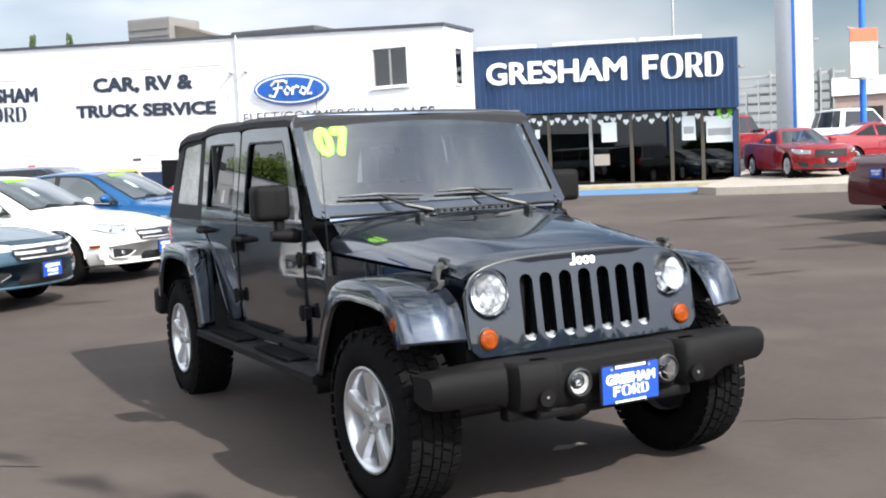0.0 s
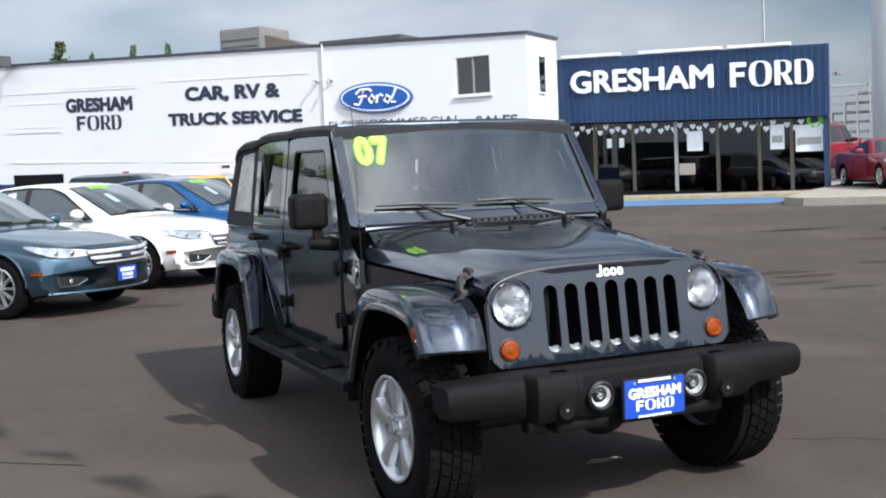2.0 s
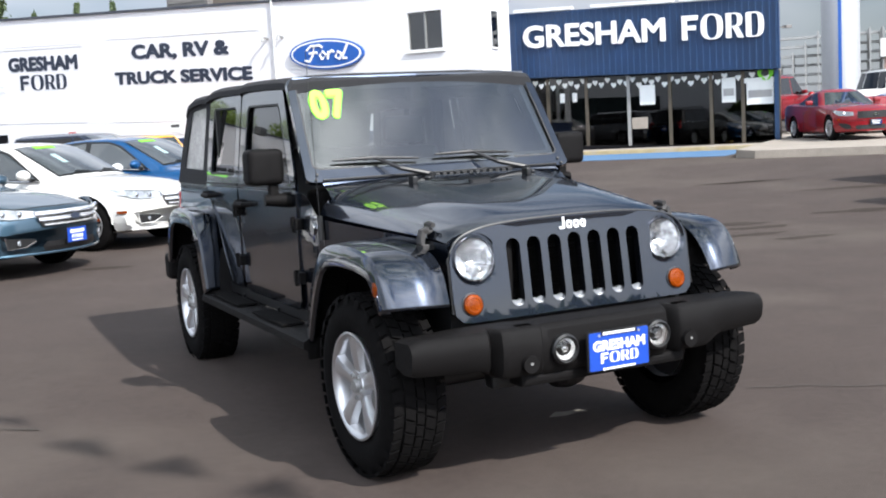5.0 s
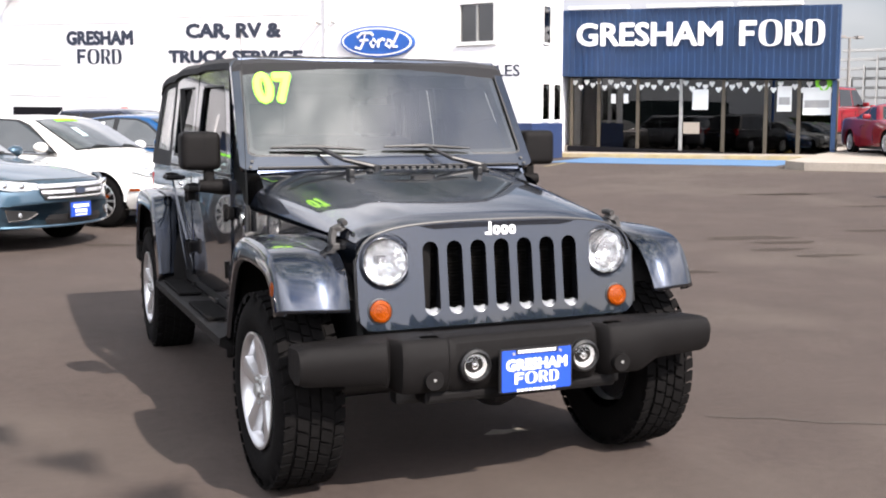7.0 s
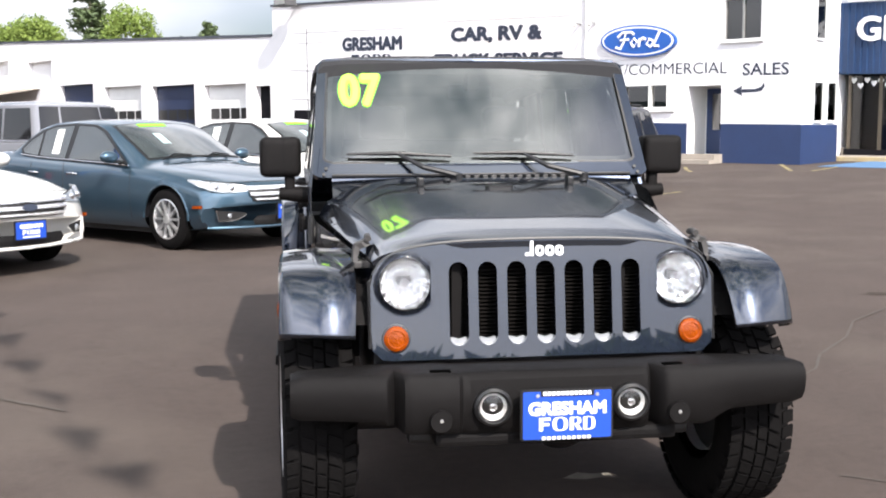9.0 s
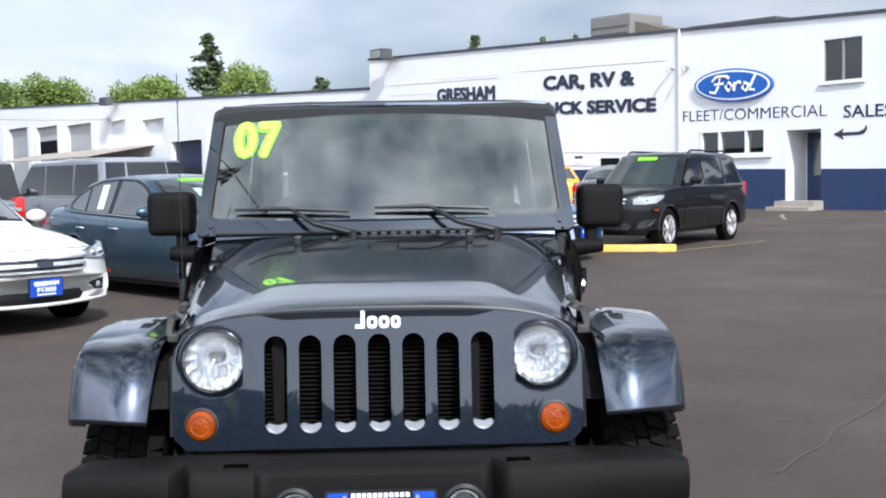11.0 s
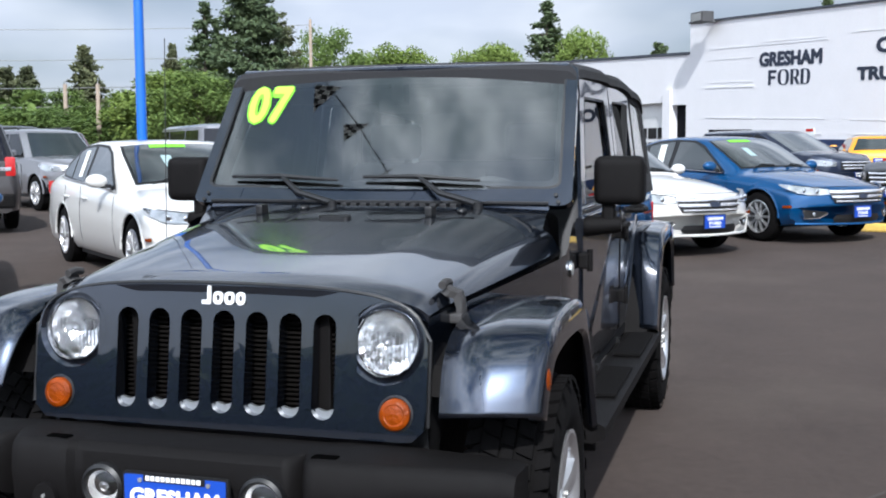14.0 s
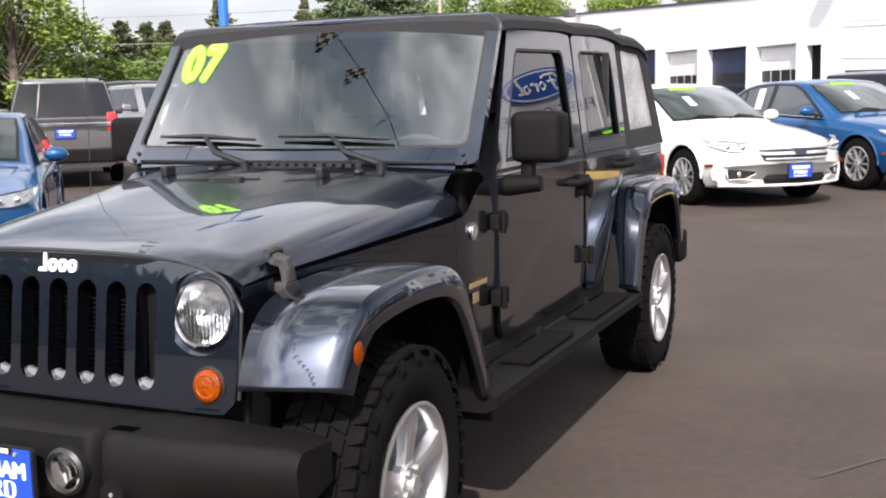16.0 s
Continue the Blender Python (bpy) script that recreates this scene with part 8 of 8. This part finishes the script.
def light_pole(x, y, r, h, mat=BLUE_POLE, label="bright blue painted light pole"):
    p = thing("light_pole", pose(x, y, ground_z(x, y)), label, "pole")
    part("shaft", cyl((0, 0, 0), (0, 0, h), r, r * 0.75, 20), mat, p, smooth=True)
    part("base", cyl((0, 0, -0.2), (0, 0, 0.6), r * 2.0, n=20), CONCRETE, p)
    part("arm", box(-0.9, 0.9, -0.05, 0.05, h - 0.1, h), mat, p)
    for s in (-1, 1):
        part("lamp_head", box(s * 0.9 - 0.3, s * 0.9 + 0.3, -0.25, 0.25, h - 0.12, h + 0.1, bevel=0.03), mat, p)
    return p


light_pole(-7.1, 10.6, 0.075, 9)
flag = light_pole(27.55, 21.5, 0.12, 11)
ban = thing("banner", pose(0, 0, 0), "white banner with orange ends on a blue pole", "banner")
for z0, z1, nm, mt in ((3.7, 4.15, "orange_end", material("pale_orange_cloth", (0.66, 0.50, 0.46), 0.8)), (4.15, 4.85, "white_field", PAPER_WHITE), (4.85, 5.3, "orange_end", material("orange_cloth", (0.62, 0.12, 0.06), 0.8))):
    part(nm, box(26.0, 26.95, 20.9, 20.93, z0, z1, warp=lambda c: Vector((c.x + 0.3, c.y - (c.x - 26.0) * 0.3, c.z))), mt, ban)
part("banner_rod", cyl((26.2, 20.95, 5.32), (27.9, 21.35, 5.32), 0.03, n=8), METAL_GREY, ban)
part("banner_rod", cyl((26.2, 20.95, 3.68), (27.9, 21.35, 3.68), 0.03, n=8), METAL_GREY, ban)
SILVER_PANEL = material("silver_panel", (0.52, 0.53, 0.55), 0.4, 0.5, vary=0.05)
py = thing("sign_pylon", pose(33.3, 30.0, ground_z(33.3, 30.0), 0, 0, -48), "tall round silver sign pylon with a blue stripe", "sign")
part("column", cyl((0, 0, 0), (0, 0, 8.2), 0.78, n=40), SILVER_PANEL, py, smooth=True)
part("blue_stripe", box(-0.07, 0.07, -0.81, -0.6, 0.5, 8.0), OVAL_BLUE, py)
part("sign_head", ball((0, 0, 9.0), 3.4, 0.35, 1.05, n=40), OVAL_BLUE, py, "blue oval sign head", smooth=True)
part("head_rim", tube([(3.3 * math.cos(a), -0.36 * 0.3, 9.0 + 1.0 * math.sin(a)) for a in [math.tau * k / 40 for k in range(41)]], 0.05, 6), LETTER_WHITE, py)
fp = thing("flag_pole", pose(25.36, 28.55, ground_z(25.36, 28.55)), "thin grey flag pole behind the showroom", "pole")
part("shaft", cyl((0, 0, 0), (0, 0, 13), 0.06, 0.04, 10), METAL_GREY, fp)


def utility_pole(x, y, h, lean=0):
    p = thing("utility_pole", pose(x, y, ground_z(x, y), 0, lean, 20), "weathered wooden utility pole", "pole", "utility poles")
    part("shaft", cyl((0, 0, 0), (0, 0, h), 0.16, 0.11, 10), WOOD_POLE, p)
    part("bracket", box(-0.16, 0.16, -0.05, 0.05, h - 0.5, h - 0.42), METAL_GREY, p)
    part("insulator", cyl((0, 0, h), (0, 0, h + 0.16), 0.05, 0.03, 8), METAL_GREY, p)
    return p


utility_pole(-31.9, 74, 10.5)
utility_pole(-34.3, 49.8, 4.6)
utility_pole(-37.2, 50.9, 4.7)
utility_pole(-52.0, 38.0, 6.5)
for (a, b, sag) in (((-31.9, 74, 6.875), (-54, 36.0, 5.0), 0.5), ((-31.9, 74, 5.625), (-54, 36.0, 3.9), 0.5), ((-31.9, 74, 8.875), (-60, 46, 7.2), 0.4), ((-31.9, 74, 6.375), (-2.0, 62.0, 6.0), 0.4), ((-31.9, 74, 11), (-60, 50, 9.4), 0.3)):
    pts = [Vector(a) + (Vector(b) - Vector(a)) * (k / 16) - Vector((0, 0, sag * 4 * (k / 16) * (1 - k / 16))) for k in range(17)]
    tagged(part("overhead_cable", tube(pts, 0.028, 5), METAL_GREY), "thin overhead cable between utility poles", "cable")

# far things to the right: stands, lamps, hill
st = thing("far_grandstand", pose(72, 70, ground_z(72, 70), 0, 0, -45), "pale lattice structure far behind the lot", "building")
for i in range(7):
    part("deck", box(-7 + i * 0.5, 7, i * 0.8, i * 0.8 + 0.6, 1.0 + i * 0.9, 1.25 + i * 0.9), METAL_GREY, st)
for i in range(12):
    part("post", box(-6.5 + i * 1.1, -6.35 + i * 1.1, 0, 5.5, 0, 1.3 + min(6, i) * 0.9), METAL_GREY, st)
for x, y, h in ((60, 62, 6.6), (64, 58, 8.3), (56, 66, 5.6), (68, 55, 7.4)):
    light_pole(x, y, 0.12, h, HVAC_GREY, "grey far light pole with two lamp heads")
box_store = thing("far_building", pose(62, 40, ground_z(62, 40), 0, 0, -50), "low tan and white building across the road", "building")
part("wall", box(-10, 10, 0, 8, 0, 3.4), material("far_tan_wall", (0.30, 0.22, 0.19), 0.8, vary=0.2), box_store)
part("fascia", box(-10.2, 10.2, -0.2, 8, 3.4, 4.6), FRAME_WHITE, box_store)
for i in range(6):
    part("window", box(-9 + i * 3.2, -7 + i * 3.2, -0.06, 0.0, 1.0, 2.6), BLACK_TRIM, box_store)
bm = bmesh.new()
ring = []
for k in range(61):
    a = radians(-20 + 220 * k / 60)
    ring.append((math.cos(a) * 850, math.sin(a) * 850, 12 + 16 * abs(noise.noise(Vector((k * 0.23, 0, 3)))) + 14 * abs(noise.noise(Vector((k * 0.06, 1, 3))))))
loft([[(x, y, -5) for x, y, z in ring], ring], caps=False, closed=False, bm=bm)
tagged(part("hill_backdrop", bm, material("far_hill", (0.07, 0.10, 0.10), 0.9, vary=0.2, scale=0.02)), "far wooded ridge on the horizon", "hill", kind="structure")

# pennant string overhead, whose shade falls on the asphalt
CHECK = bpy.data.materials.new("checkered_cloth")
CHECK.use_nodes = True
cn, cl_ = CHECK.node_tree.nodes, CHECK.node_tree.links
ck, cc = cn.new("ShaderNodeTexChecker"), cn.new("ShaderNodeTexCoord")
ck.inputs["Scale"].default_value = 14.0
ck.inputs["Color1"].default_value, ck.inputs["Color2"].default_value = (0.012, 0.012, 0.012, 1), (0.62, 0.62, 0.60, 1)
cl_.new(cc.outputs["Object"], ck.inputs["Vector"])
cl_.new(ck.outputs["Color"], cn["Principled BSDF"].inputs["Base Color"])
cn["Principled BSDF"].inputs["Roughness"].default_value = 0.8
HGT = 5.4
SHIFT = Vector((SUN.x / SUN.z, SUN.y / SUN.z, 0)) * HGT
BEND = {-1: 0.17, 0: 0.46, 1: 0.68, 2: 0.52, 3: 0.3, 4: 0.12}  # the wind bows the cord out here
rope = [Vector((-3.65, 4.85 + BEND.get(k, 0.0), 0)) + Vector((0.325, -0.66, 0)) * k + SHIFT + Vector((0, 0, HGT - 0.10 * math.sin(k * 0.35))) for k in range(-9, 15)]
bunting = thing("bunting", None, "cord of checkered pennants strung over the lot", "bunting")
part("cord", tube(rope, 0.006, 5), BLACK_TRIM, bunting)
first = None
for k in range(1, 23):
    d = (rope[k] - rope[k - 1]).normalized()
    bm = bmesh.new()
    vs = [bm.verts.new(p) for p in (Vector((-0.16, 0, 0)), Vector((0.16, 0, 0)), Vector((0.02, 0.03, -0.42)))]
    f = bm.faces.new(vs)
    bmesh.ops.solidify(bm, geom=[f], thickness=0.003)
    ob = part("pennant", bm, CHECK, bunting)
    ob.matrix_basis = Matrix.Translation(rope[k]) @ Euler((radians(12 * math.sin(k * 2.1)), 0, math.atan2(d.y, d.x) + 1.1 + 0.4 * math.sin(k * 1.3))).to_matrix().to_4x4()

# unseen woods added to close the street side, so paint and glass reflect dark
rnd = np.random.RandomState(17)
spots = []
for k in range(16000):
    a = radians(-175 + 215 * rnd.rand())
    far = 46 + 7 * rnd.rand()
    tall = 2.9 + 0.5 * math.sin(a * 9.0) + 0.3 * math.sin(a * 23.0 + 1.0)
    spots.append((6 + far * math.cos(a), -4 + far * math.sin(a), tall * rnd.rand() ** 0.7, 2.6))
woods = tagged(new("woods", leaves(spots, 0.42, 12)), "unseen green woods added on the street side for dark reflections", "woods", kind="stuff")
woods.data.materials.append(LEAF_MID)

# ---- marks on the asphalt ----
WEED = material("dry_weeds", (0.056, 0.047, 0.038), 0.9, vary=0.4, scale=9, stain=(0.06, 0.055, 0.05), stain_scale=6, stain_amount=0.9)
line("crack_1", [(1.45, 0.17), (1.58, 0.07), (1.72, 0.02), (1.9, -0.16), (2.15, -0.29), (2.5, -0.52), (3.0, -0.8)], 0.011, WEED, "crack in the asphalt with dry weeds")
line("crack_2", [(1.9, 1.62), (2.1, 1.9), (2.3, 2.1), (2.5, 2.45), (2.95, 2.95), (3.3, 3.5), (3.7, 3.85), (4.6, 4.7)], 0.018, WEED, "pale crack in the asphalt")
line("crack_3", [(-3.3, 0.9), (-2.6, 0.45), (-2.0, 0.1), (-1.5, -0.1), (-1.2, -0.35)], 0.014, WEED, "pale crack in the asphalt")
line("crack_4", [(-4.5, 3.2), (-3.5, 2.6), (-2.7, 2.2), (-2.1, 1.75)], 0.02, WEED, "pale worn seam in the asphalt")
# dark streaks painted flat where shadows of other pennants would fall
SHADOW_STREAK = material("painted_shadow_streak", (0.047, 0.038, 0.032), 0.95, vary=0.3, scale=3, spec=0.1)
rnd = random.Random(11)
for i, (x, y, a, b, ang) in enumerate(((11.43, 11.58, 0.55, 0.138, -0.35), (6.43, 5.59, 0.35, 0.106, -0.35), (6.54, 4.95, 0.3, 0.098, -0.35), (11.58, 11.55, 0.8, 0.178, -0.35), (11.72, 8.82, 0.9, 0.194, -0.35), (6.92, 6.06, 0.45, 0.122, -0.35), (9.09, 6.30, 0.7, 0.162, -0.35), (4.38, 4.53, 0.35, 0.106, -0.35), (6.78, 6.61, 0.6, 0.146, -0.35), (-0.62, 8.82, 0.3, 0.098, -0.35))):
    bm = bmesh.new()
    pts = []
    for k in range(18):
        q = math.tau * k / 18
        r_ = 1 + 0.7 * (rnd.random() - 0.5)
        u, v = a * r_ * math.cos(q), b * r_ * math.sin(q)
        px, py_ = x + u * math.cos(ang) - v * math.sin(ang), y + u * math.sin(ang) + v * math.cos(ang)
        pts.append(bm.verts.new((px, py_, ground_z(px, py_) + 0.004)))
    bm.faces.new(pts)
    tagged(part("stain_%d" % (i + 1), bm, SHADOW_STREAK), "dark streak painted on the asphalt in place of a cast shadow", "stain", kind="structure")
PATCH = material("pale_patch", (0.20, 0.18, 0.15), 0.85, vary=0.3, scale=20)
bm = bmesh.new()
bm.faces.new([bm.verts.new((0.36 + u, 0.33 + v, 0.004)) for u, v in ((-0.11, -0.02), (-0.02, -0.05), (0.05, -0.03), (0.12, -0.04), (0.10, 0.03), (0.03, 0.02), (-0.03, 0.05))])
tagged(part("patch_1", bm, PATCH), "small pale repair mark in the asphalt", "patch", kind="structure")
